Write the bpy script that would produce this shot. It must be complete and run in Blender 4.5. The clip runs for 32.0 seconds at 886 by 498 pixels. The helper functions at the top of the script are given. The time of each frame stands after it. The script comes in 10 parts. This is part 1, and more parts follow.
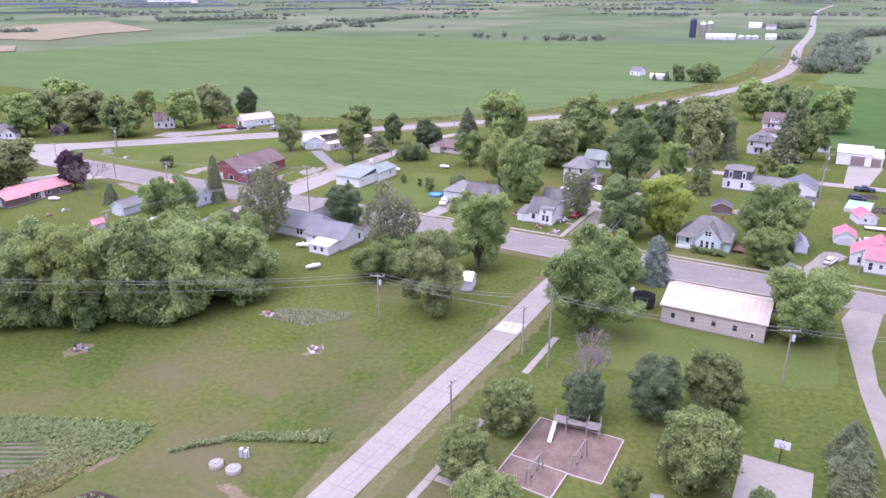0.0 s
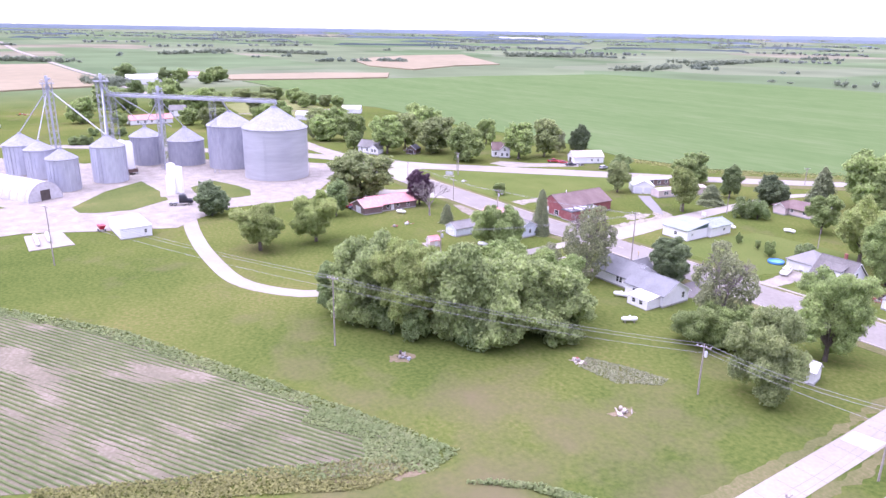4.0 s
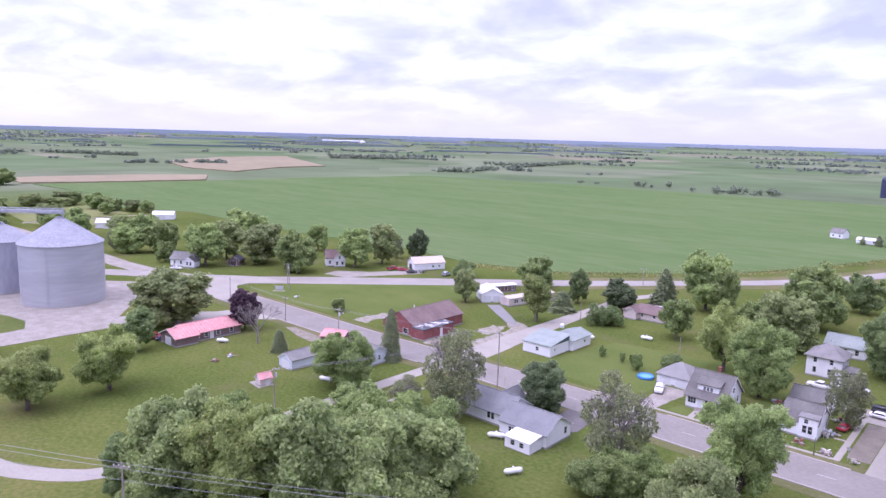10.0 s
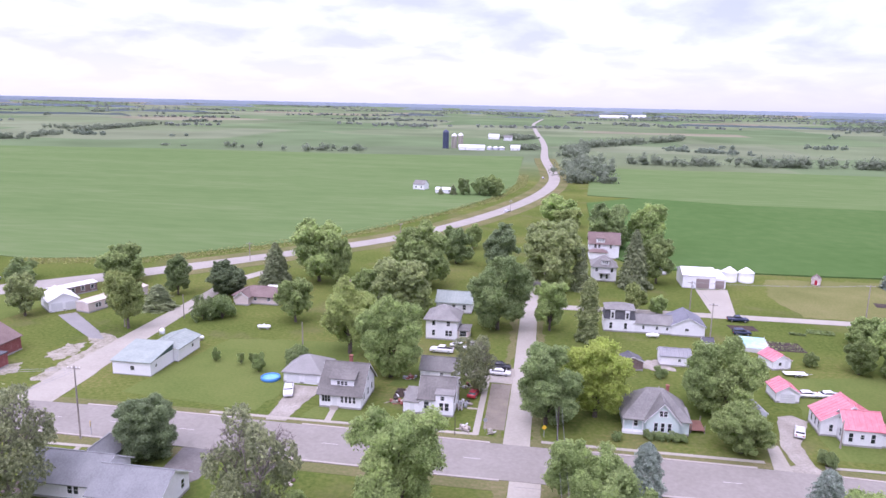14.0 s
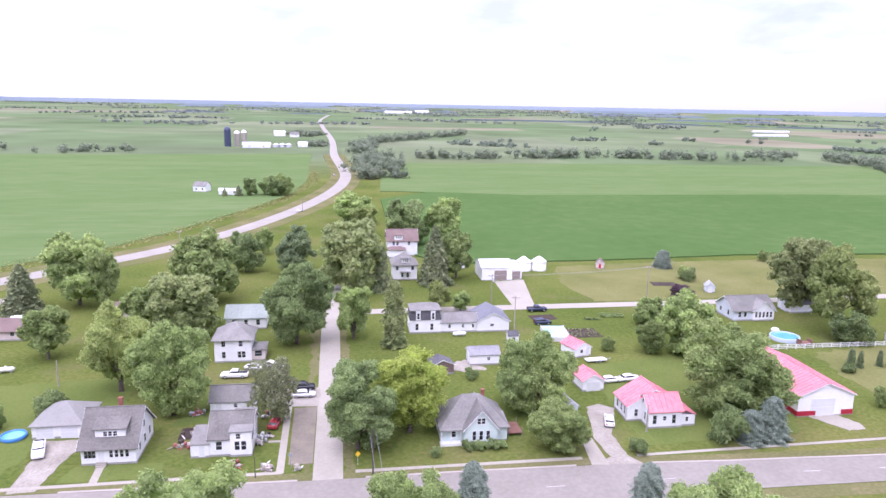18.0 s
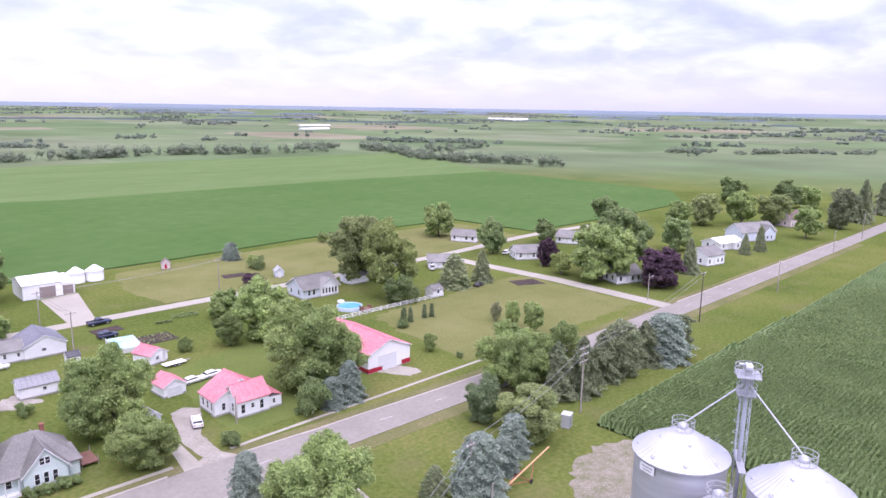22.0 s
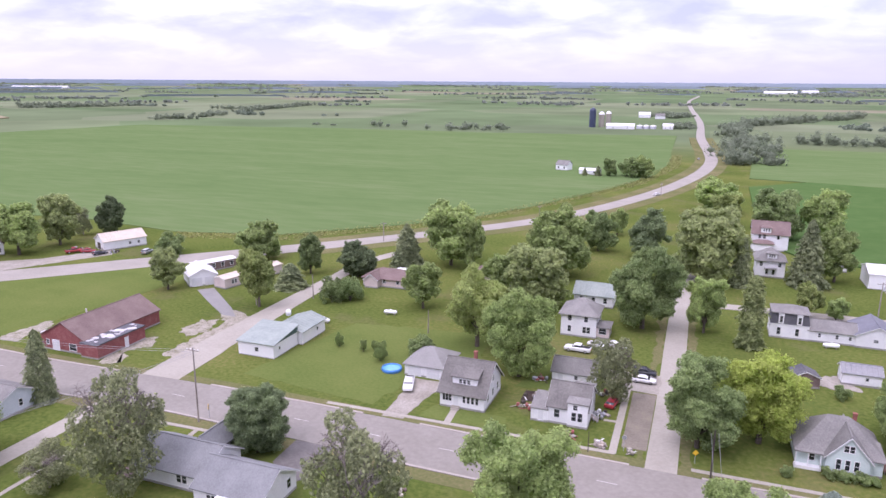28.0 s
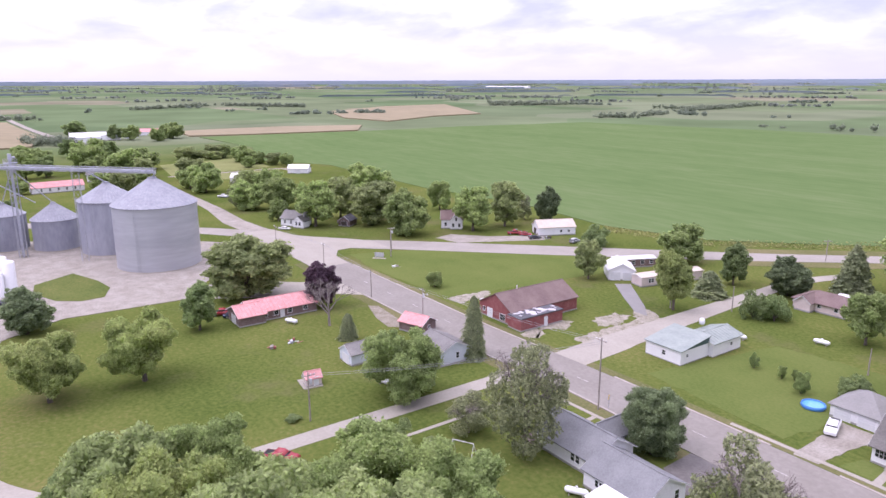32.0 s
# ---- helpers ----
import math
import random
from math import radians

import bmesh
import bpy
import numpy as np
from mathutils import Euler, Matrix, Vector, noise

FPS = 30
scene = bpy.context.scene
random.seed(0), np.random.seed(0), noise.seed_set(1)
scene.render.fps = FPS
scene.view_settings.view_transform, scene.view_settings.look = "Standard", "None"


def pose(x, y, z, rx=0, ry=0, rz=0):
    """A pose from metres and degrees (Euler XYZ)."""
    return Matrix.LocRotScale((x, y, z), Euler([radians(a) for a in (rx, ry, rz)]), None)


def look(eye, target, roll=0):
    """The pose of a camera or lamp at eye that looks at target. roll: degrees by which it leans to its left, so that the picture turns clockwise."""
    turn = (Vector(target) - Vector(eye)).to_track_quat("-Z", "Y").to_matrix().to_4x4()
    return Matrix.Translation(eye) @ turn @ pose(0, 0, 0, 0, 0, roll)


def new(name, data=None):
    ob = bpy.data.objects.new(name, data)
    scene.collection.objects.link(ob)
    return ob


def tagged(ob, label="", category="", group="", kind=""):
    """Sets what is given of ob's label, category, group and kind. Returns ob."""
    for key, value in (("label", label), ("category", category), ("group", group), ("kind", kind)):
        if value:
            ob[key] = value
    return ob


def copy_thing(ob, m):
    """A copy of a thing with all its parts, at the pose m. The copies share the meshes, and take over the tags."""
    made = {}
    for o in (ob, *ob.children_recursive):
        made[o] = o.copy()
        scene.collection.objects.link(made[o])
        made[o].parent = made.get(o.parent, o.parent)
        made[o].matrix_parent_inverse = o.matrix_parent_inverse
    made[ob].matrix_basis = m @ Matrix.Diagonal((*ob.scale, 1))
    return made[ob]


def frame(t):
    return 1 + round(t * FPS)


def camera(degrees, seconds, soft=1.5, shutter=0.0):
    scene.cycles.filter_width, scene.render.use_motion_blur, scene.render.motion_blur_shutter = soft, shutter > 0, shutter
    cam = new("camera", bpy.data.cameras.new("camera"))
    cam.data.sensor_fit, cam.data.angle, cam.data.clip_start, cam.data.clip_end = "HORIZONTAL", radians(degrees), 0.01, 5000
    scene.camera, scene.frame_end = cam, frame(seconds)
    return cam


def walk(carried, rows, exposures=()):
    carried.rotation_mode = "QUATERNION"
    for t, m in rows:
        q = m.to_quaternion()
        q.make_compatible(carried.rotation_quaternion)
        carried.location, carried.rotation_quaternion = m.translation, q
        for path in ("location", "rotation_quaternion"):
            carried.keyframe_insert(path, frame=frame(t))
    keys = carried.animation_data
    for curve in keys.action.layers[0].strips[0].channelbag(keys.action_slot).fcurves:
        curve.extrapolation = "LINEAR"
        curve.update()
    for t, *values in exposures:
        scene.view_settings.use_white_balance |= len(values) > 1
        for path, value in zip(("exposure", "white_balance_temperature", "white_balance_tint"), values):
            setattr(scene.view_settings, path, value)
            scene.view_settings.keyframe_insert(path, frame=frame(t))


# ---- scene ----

cam = camera(64.9, 32.0)
PATH = [
    (0, 28.41, -165.29, 56.63, 69.83, 29.89, -0.32),
    (0.5, 27.14, -165.51, 56.68, 61.85, 27.78, -0.06),
    (1, 25.97, -165.72, 56.85, 57.23, 26.98, 0.20),
    (1.5, 25.13, -165.74, 57.08, 56.85, 26.62, 0.38),
    (2, 24.44, -165.54, 57.34, 60.47, 26.90, 0.32),
    (2.5, 24.03, -165.65, 57.36, 65.47, 29.43, 0.32),
    (3, 23.42, -165.57, 57.38, 66.58, 35.29, 0.63),
    (3.5, 22.59, -165.01, 57.36, 68.15, 44.93, 0.84),
    (4, 21.81, -164.37, 57.34, 72.60, 55.66, 0.91),
    (4.5, 21.05, -163.72, 57.31, 78.50, 63.89, 1.08),
    (5, 20.23, -163.29, 57.29, 82.20, 69.60, 1.20),
    (5.5, 19.09, -162.97, 57.28, 83.35, 71.97, 1.26),
    (6, 17.51, -162.46, 57.30, 82.92, 71.06, 1.30),
    (6.5, 15.41, -161.48, 57.35, 81.88, 66.94, 1.33),
    (7, 13.03, -160.17, 57.42, 80.85, 61.23, 1.37),
    (7.5, 10.58, -158.80, 57.44, 80.74, 54.01, 1.30),
    (8, 8.08, -157.29, 57.42, 80.70, 50.14, 1.33),
    (8.5, 5.49, -155.63, 57.29, 80.73, 47.74, 1.37),
    (9, 2.86, -153.79, 57.11, 80.77, 45.97, 1.44),
    (9.5, 0.26, -151.73, 57.00, 80.81, 44.40, 1.53),
    (10, -2.27, -149.45, 56.99, 80.91, 41.47, 1.57),
    (10.5, -4.59, -147.02, 57.22, 80.96, 37.61, 1.54),
    (11, -6.80, -144.28, 57.42, 81.02, 33.01, 1.50),
    (11.5, -8.91, -141.33, 57.53, 81.04, 27.55, 1.44),
    (12, -10.85, -138.27, 57.62, 80.69, 21.88, 1.28),
    (12.5, -12.63, -135.16, 57.74, 80.05, 17.34, 1.21),
    (13, -14.03, -131.89, 57.90, 79.29, 14.15, 1.25),
    (13.5, -15.20, -128.59, 58.00, 78.57, 10.99, 1.18),
    (14, -16.18, -125.35, 58.02, 78.31, 8.74, 1.18),
    (14.5, -16.95, -122.31, 57.94, 78.31, 6.77, 1.22),
    (15, -17.46, -119.43, 57.95, 78.31, 5.10, 1.23),
    (15.5, -17.70, -116.59, 58.04, 78.32, 3.49, 1.22),
    (16, -17.74, -114.27, 58.08, 78.33, 1.72, 1.20),
    (16.5, -17.68, -112.99, 57.91, 78.34, -0.47, 1.17),
    (17, -17.60, -112.39, 57.60, 78.34, -2.94, 1.14),
    (17.5, -17.46, -112.15, 57.32, 78.32, -5.42, 1.11),
    (18, -17.30, -111.99, 57.06, 78.33, -8.41, 1.06),
    (18.5, -17.12, -111.66, 56.79, 78.33, -12.18, 1.07),
    (19, -17.01, -111.32, 56.55, 78.37, -17.39, 1.08),
    (19.5, -17.01, -111.01, 56.34, 78.46, -23.69, 1.05),
    (20, -17.07, -110.89, 56.15, 78.51, -29.18, 1.10),
    (20.5, -17.13, -110.87, 55.97, 78.52, -33.08, 1.07),
    (21, -17.04, -110.84, 55.77, 78.55, -36.56, 1.03),
    (21.5, -16.85, -110.76, 55.56, 78.60, -40.11, 0.97),
    (22, -16.70, -110.80, 55.42, 78.63, -43.59, 0.90),
    (22.5, -16.64, -110.74, 55.36, 78.60, -46.51, 0.90),
    (23, -16.75, -110.64, 55.36, 78.52, -47.58, 0.99),
    (23.5, -17.03, -110.63, 55.41, 78.39, -45.42, 1.06),
    (24, -17.44, -110.58, 55.60, 78.17, -40.24, 1.23),
    (24.5, -17.79, -110.73, 55.90, 77.86, -32.50, 1.31),
    (25, -17.94, -110.94, 56.12, 77.53, -23.94, 1.25),
    (25.5, -17.92, -111.22, 56.29, 77.24, -15.60, 1.13),
    (26, -17.87, -111.53, 56.39, 77.02, -7.70, 1.00),
    (26.5, -17.76, -111.72, 56.53, 76.82, -0.28, 0.83),
    (27, -17.67, -111.79, 56.61, 76.66, 6.72, 0.66),
    (27.5, -17.61, -111.73, 56.62, 76.56, 13.92, 0.48),
    (28, -17.58, -111.64, 56.58, 76.51, 20.61, 0.34),
    (28.5, -17.58, -111.63, 56.52, 76.51, 26.09, 0.29),
    (29, -17.60, -111.70, 56.45, 76.53, 30.72, 0.28),
    (29.5, -17.45, -111.81, 56.45, 76.54, 35.06, 0.12),
    (30, -17.19, -112.04, 56.56, 76.53, 39.93, 0.05),
    (30.5, -16.80, -111.89, 56.76, 76.45, 45.35, -0.14),
    (31, -16.64, -111.79, 56.84, 76.43, 50.57, -0.29),
    (31.5, -16.79, -111.75, 56.79, 76.43, 53.81, -0.32),
    (32, -17.01, -111.72, 56.70, 76.43, 55.28, -0.20),
]

EXPOSURES = [(0.0, 0.23, 5315, 44), (1.0, 0.11, 5725, 38), (2.2, 0.06, 5665, 38), (3.0, 0.3, 5430, 45), (4.0, 0.73, 5330, 47), (4.5, 0.68, 5330, 47), (6.5, -0.24, 5335, 47), (9.0, 0.09, 5245, 45), (13.0, 0.09, 5325, 44), (14.5, 0.33, 5465, 39), (17.0, 0.5, 5490, 37), (19.0, 0.43, 5490, 37), (20.0, 0.29, 5520, 38), (21.0, 0.29, 5520, 38), (23.0, 0.36, 5570, 37), (26.0, 0.21, 5520, 38), (29.0, 0.01, 5665, 37), (30.2, -0.05, 5665, 37), (32.0, 0.11, 5665, 37)]
CLOUDS, SUN = 0.70, 1.05

walk(cam, [(t, pose(x, y, z, rx, 0, rz) @ pose(0, 0, 0, 0, 0, roll)) for t, x, y, z, rx, rz, roll in PATH], EXPOSURES)

# ---------- sky, sun ----------
SUN_UP, SUN_TURN = radians(55), radians(200)
world = bpy.data.worlds.new("overcast_sky")
scene.world = world
world.use_nodes = True
wn, wl = world.node_tree.nodes, world.node_tree.links
wn.clear()


def wnode(kind, **values):
    n = wn.new(kind)
    for k, v in values.items():
        n.inputs[k].default_value = v
    return n


def wmath(op, a, b=None):
    n = wn.new("ShaderNodeMath")
    n.operation = op
    for i, v in enumerate((a, b)):
        if v is None:
            continue
        if isinstance(v, (int, float)):
            n.inputs[i].default_value = v
        else:
            wl.new(v, n.inputs[i])
    return n.outputs[0]


def wramp(fac, stops):
    n = wn.new("ShaderNodeValToRGB")
    while len(n.color_ramp.elements) < len(stops):
        n.color_ramp.elements.new(0.5)
    for e, (p, c) in zip(n.color_ramp.elements, stops):
        e.position, e.color = p, (*c, 1)
    wl.new(fac, n.inputs[0])
    return n.outputs[0]


sky = wn.new("ShaderNodeTexSky")
sky.sky_type, sky.sun_disc = "NISHITA", False
sky.sun_elevation, sky.sun_rotation = SUN_UP, SUN_TURN
coord = wn.new("ShaderNodeTexCoord")
sep = wn.new("ShaderNodeSeparateXYZ")
wl.new(coord.outputs["Generated"], sep.inputs[0])
up = wmath("MAXIMUM", sep.outputs[2], 0.0)
flat = wmath("ADD", up, 0.24)
comb = wn.new("ShaderNodeCombineXYZ")
wl.new(wmath("DIVIDE", sep.outputs[0], flat), comb.inputs[0])
wl.new(wmath("DIVIDE", sep.outputs[1], flat), comb.inputs[1])
puffs = wnode("ShaderNodeTexNoise", Scale=2.8, Detail=6.0, Roughness=0.52, Distortion=0.25)
wl.new(comb.outputs[0], puffs.inputs["Vector"])
banks = wnode("ShaderNodeTexNoise", Scale=0.5, Detail=3.0, Roughness=0.5)
wl.new(comb.outputs[0], banks.inputs["Vector"])
cover = wmath("ADD", wmath("MULTIPLY", puffs.outputs["Fac"], 0.72), wmath("MULTIPLY", banks.outputs["Fac"], 0.28))
cloud = wramp(cover, [(0.39, (0.73, 0.708, 0.708)), (0.47, (0.90, 0.88, 0.886)), (0.53, (1.08, 1.068, 1.078)), (0.60, (1.29, 1.28, 1.285))])
# an overcast sky is brighter overhead than at the horizon, and paler close to it
lift = wn.new("ShaderNodeVectorMath")
lift.operation = "MULTIPLY_ADD"
lift.inputs[1].default_value, lift.inputs[2].default_value = (3.15, 3.05, 2.7), (0.88, 0.885, 0.87)
wl.new(wmath("POWER", up, 2.2), lift.inputs[0])
fade = wmath("MINIMUM", wmath("MULTIPLY", up, 13.0), 1.0)
pale = wn.new("ShaderNodeMixRGB")
pale.inputs[1].default_value = (0.98, 0.97, 1.03, 1)
wl.new(fade, pale.inputs[0])
wl.new(cloud, pale.inputs[2])
overhead = wn.new("ShaderNodeVectorMath")
overhead.operation = "MULTIPLY"
wl.new(pale.outputs[0], overhead.inputs[0])
wl.new(lift.outputs[0], overhead.inputs[1])
lit = wn.new("ShaderNodeVectorMath")
lit.operation = "SCALE"
wl.new(overhead.outputs[0], lit.inputs[0])
# brighter towards the west, a slope fitted to the sky in view
wl.new(wmath("SUBTRACT", 1.0, wmath("MULTIPLY", sep.outputs[0], 0.2)), lit.inputs["Scale"])
bg_clouds, bg_sky, both = wn.new("ShaderNodeBackground"), wn.new("ShaderNodeBackground"), wn.new("ShaderNodeAddShader")
wl.new(lit.outputs[0], bg_clouds.inputs[0])
wl.new(sky.outputs[0], bg_sky.inputs[0])
bg_clouds.inputs[1].default_value, bg_sky.inputs[1].default_value = CLOUDS, 0.05
wl.new(bg_clouds.outputs[0], both.inputs[0])
wl.new(bg_sky.outputs[0], both.inputs[1])
wl.new(both.outputs[0], wn.new("ShaderNodeOutputWorld").inputs[0])

sun = new("sun", bpy.data.lights.new("sun", "SUN"))
sun.data.energy, sun.data.angle, sun.data.color = SUN, radians(18), (1.0, 0.93, 0.80)
sun.matrix_world = look((0, 0, 0), (-math.sin(SUN_TURN) * math.cos(SUN_UP), -math.cos(SUN_TURN) * math.cos(SUN_UP), -math.sin(SUN_UP)))

# ---------- materials ----------
MATS = {}


def mat(name, colours, rough=0.85, big=0.15, small=2.5, bump=0.0, bump_scale=20.0, metal=0.0, spread=0.0, island=0.0, spec=0.35, stretch=None):
    """A surface whose colour wanders between the given ones at two scales (1/m); spread: from object to object; island: from piece to piece."""
    if name in MATS:
        return MATS[name]
    m = bpy.data.materials.new(name)
    m.use_nodes = True
    n, l = m.node_tree.nodes, m.node_tree.links
    bsdf = n["Principled BSDF"]
    bsdf.inputs["Roughness"].default_value, bsdf.inputs["Metallic"].default_value = rough, metal
    bsdf.inputs["Specular IOR Level"].default_value = spec
    place = n.new("ShaderNodeNewGeometry").outputs["Position"]
    if stretch:
        sc = n.new("ShaderNodeVectorMath")
        sc.operation = "MULTIPLY"
        sc.inputs[1].default_value = stretch
        l.new(place, sc.inputs[0])
        place = sc.outputs[0]
    facs = []
    for scale, detail in ((big, 4.0), (small, 5.0)):
        t = n.new("ShaderNodeTexNoise")
        t.inputs["Scale"].default_value, t.inputs["Detail"].default_value, t.inputs["Roughness"].default_value = scale, detail, 0.6
        l.new(place, t.inputs["Vector"])
        facs.append(t.outputs["Fac"])
    mixf = n.new("ShaderNodeMath")
    mixf.operation = "ADD"
    half = []
    for fct in facs:
        h = n.new("ShaderNodeMath")
        h.operation, h.inputs[1].default_value = "MULTIPLY", 0.5
        l.new(fct, h.inputs[0])
        half.append(h.outputs[0])
    l.new(half[0], mixf.inputs[0])
    l.new(half[1], mixf.inputs[1])
    ramp = n.new("ShaderNodeValToRGB")
    while len(ramp.color_ramp.elements) < len(colours):
        ramp.color_ramp.elements.new(0.5)
    for i, (e, c) in enumerate(zip(ramp.color_ramp.elements, colours)):
        e.position, e.color = 0.36 + 0.28 * i / max(1, len(colours) - 1), (*c, 1)
    l.new(mixf.outputs[0], ramp.inputs[0])
    colour = ramp.outputs[0]
    for amount, node, socket in ((spread, "ShaderNodeObjectInfo", "Random"), (island, "ShaderNodeNewGeometry", "Random Per Island")):
        if amount:
            hsv, k = n.new("ShaderNodeHueSaturation"), n.new("ShaderNodeMapRange")
            l.new(n.new(node).outputs[socket], k.inputs[0])
            k.inputs[3].default_value, k.inputs[4].default_value = 1 - amount, 1 + amount
            l.new(k.outputs[0], hsv.inputs["Value"])
            l.new(colour, hsv.inputs["Color"])
            colour = hsv.outputs[0]
    l.new(colour, bsdf.inputs["Base Color"])
    if bump:
        t, b = n.new("ShaderNodeTexNoise"), n.new("ShaderNodeBump")
        t.inputs["Scale"].default_value, t.inputs["Detail"].default_value = bump_scale, 4.0
        b.inputs["Strength"].default_value, b.inputs["Distance"].default_value = bump, 0.05
        l.new(place, t.inputs["Vector"])
        l.new(t.outputs["Fac"], b.inputs["Height"])
        l.new(b.outputs[0], bsdf.inputs["Normal"])
    MATS[name] = m
    return m


def leafy(name, colours, spread=0.16, island=0.3, rough=0.7):
    """Leaves: some light passes through them."""
    if name in MATS:
        return MATS[name]
    m = mat(name, colours, rough, 0.1, 0.9, spread=spread, island=island, spec=0.25)
    n, l = m.node_tree.nodes, m.node_tree.links
    bsdf, out = n["Principled BSDF"], n["Material Output"]
    thin, mix = n.new("ShaderNodeBsdfTranslucent"), n.new("ShaderNodeMixShader")
    l.new(bsdf.inputs["Base Color"].links[0].from_socket, thin.inputs[0])
    mix.inputs[0].default_value = 0.55
    l.new(bsdf.outputs[0], mix.inputs[1])
    l.new(thin.outputs[0], mix.inputs[2])
    l.new(mix.outputs[0], out.inputs[0])
    return m


LAWN = mat("lawn", [(0.0631, 0.0926, 0.0204), (0.09, 0.1204, 0.0278), (0.1203, 0.1413, 0.0363), (0.1697, 0.1633, 0.057)], 0.95, 0.045, 1.8, 0.4, 9.0, spec=0.1)
CONCRETE = mat("concrete_road", [(0.296, 0.275, 0.2275), (0.3332, 0.31, 0.2601), (0.3704, 0.347, 0.2938)], 0.9, 0.12, 1.7, 0.1, 30, spec=0.2)
ASPHALT = mat("worn_asphalt", [(0.213, 0.1948, 0.1669), (0.2406, 0.2223, 0.1934), (0.2698, 0.2517, 0.2209)], 0.9, 0.1, 1.2, 0.15, 40, spec=0.2)
GRAVEL = mat("gravel", [(0.2288, 0.2074, 0.1717), (0.3053, 0.2809, 0.2381), (0.3819, 0.3562, 0.3092)], 0.95, 0.25, 2.5, 0.4, 14, spec=0.1)
SOIL = mat("bare_soil", [(0.04, 0.0296, 0.0264), (0.06, 0.0464, 0.0405), (0.096, 0.072, 0.0572)], 0.95, 0.4, 3, 0.6, 8, spec=0.1)
CHIPS = mat("wood_chips", [(0.16, 0.115, 0.085), (0.22, 0.165, 0.13), (0.29, 0.22, 0.17)], 0.95, 0.5, 5, 0.6, 25, spec=0.1)
SOY = mat("soybean_leaves", [(0.102, 0.158, 0.056), (0.118, 0.173, 0.065), (0.142, 0.19, 0.08)], 1.0, 0.012, 0.09, 0.5, 2.5, spec=0.0, stretch=(0.5, 2.0, 1))
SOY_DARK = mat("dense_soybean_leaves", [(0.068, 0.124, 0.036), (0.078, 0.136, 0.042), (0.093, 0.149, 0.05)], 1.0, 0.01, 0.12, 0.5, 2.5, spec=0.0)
WHITE = mat("white_siding", [(0.70, 0.70, 0.71), (0.78, 0.78, 0.79), (0.83, 0.83, 0.83)], 0.6, 0.4, 3.0, spread=0.04)
WHITE_METAL = mat("white_painted_steel", [(0.76, 0.76, 0.77), (0.82, 0.82, 0.82)], 0.4, 0.3, 2)
GREY_ROOF = mat("grey_shingles", [(0.1449, 0.141, 0.1331), (0.1961, 0.1894, 0.176), (0.2473, 0.2423, 0.2233)], 0.9, 0.3, 4, 0.5, 12, spread=0.12)
DARK_ROOF = mat("charcoal_shingles", [(0.07, 0.07, 0.08), (0.10, 0.10, 0.11), (0.14, 0.135, 0.14)], 0.9, 0.3, 4, 0.5, 12)
BROWN_ROOF = mat("brown_shingles", [(0.1426, 0.0996, 0.0911), (0.1833, 0.1328, 0.1201), (0.2241, 0.1707, 0.149)], 0.9, 0.3, 4, 0.5, 12)
PINK_ROOF = mat("faded_red_steel", [(0.50, 0.155, 0.185), (0.56, 0.195, 0.225), (0.60, 0.25, 0.27)], 0.45, 0.3, 1.5)
SALMON_ROOF = mat("faded_salmon_steel", [(0.50, 0.22, 0.21), (0.58, 0.28, 0.27), (0.64, 0.35, 0.33)], 0.6, 0.4, 1.5)
TEAL_ROOF = mat("green_steel_roof", [(0.22, 0.26, 0.235), (0.265, 0.305, 0.2726), (0.305, 0.34, 0.3055)], 0.5, 0.3, 1.5)
PALE_ROOF = mat("white_steel_roof", [(0.68, 0.67, 0.68), (0.76, 0.75, 0.75), (0.80, 0.79, 0.78)], 0.5, 0.3, 1.5)
CREAM_ROOF = mat("cream_steel_roof", [(0.4815, 0.4125, 0.3355), (0.5457, 0.473, 0.3905), (0.5992, 0.5335, 0.451)], 0.5, 0.3, 1.5)
TAN_SIDING = mat("tan_siding", [(0.42, 0.36, 0.31), (0.49, 0.43, 0.37), (0.55, 0.49, 0.43)], 0.7, 0.4, 2.5)
MINT = mat("mint_siding", [(0.50, 0.60, 0.57), (0.57, 0.66, 0.63), (0.62, 0.70, 0.67)], 0.65, 0.4, 3)
PALE_BLUE = mat("pale_blue_siding", [(0.50, 0.55, 0.60), (0.57, 0.61, 0.66), (0.62, 0.66, 0.70)], 0.65, 0.4, 3)
PINKISH = mat("pinkish_siding", [(0.55, 0.46, 0.44), (0.62, 0.53, 0.50), (0.67, 0.58, 0.55)], 0.7, 0.4, 3)
RED_WALL = mat("red_painted_boards", [(0.19, 0.06, 0.058), (0.25, 0.085, 0.08), (0.30, 0.14, 0.13)], 0.8, 0.6, 3, 0.3, 12)
RED_TRIM = mat("red_steel", [(0.36, 0.02, 0.04), (0.44, 0.03, 0.055)], 0.45, 0.3, 2)
BRICK_BROWN = mat("brown_brick", [(0.13, 0.09, 0.085), (0.18, 0.13, 0.12), (0.23, 0.17, 0.16)], 0.85, 0.5, 4, 0.4, 14)
CHIMNEY = mat("chimney_brick", [(0.22, 0.08, 0.06), (0.32, 0.13, 0.10)], 0.85, 2, 8, 0.5, 16)
FOUNDATION = mat("foundation_block", [(0.26, 0.25, 0.24), (0.36, 0.35, 0.33)], 0.9, 0.5, 4, 0.3, 12)
TRIM = mat("white_trim", [(0.72, 0.72, 0.72), (0.80, 0.80, 0.80)], 0.55, 0.4, 3)
GLASS = mat("window_glass", [(0.015, 0.018, 0.022), (0.04, 0.045, 0.05)], 0.08, 0.7, 1.5, spec=0.6)
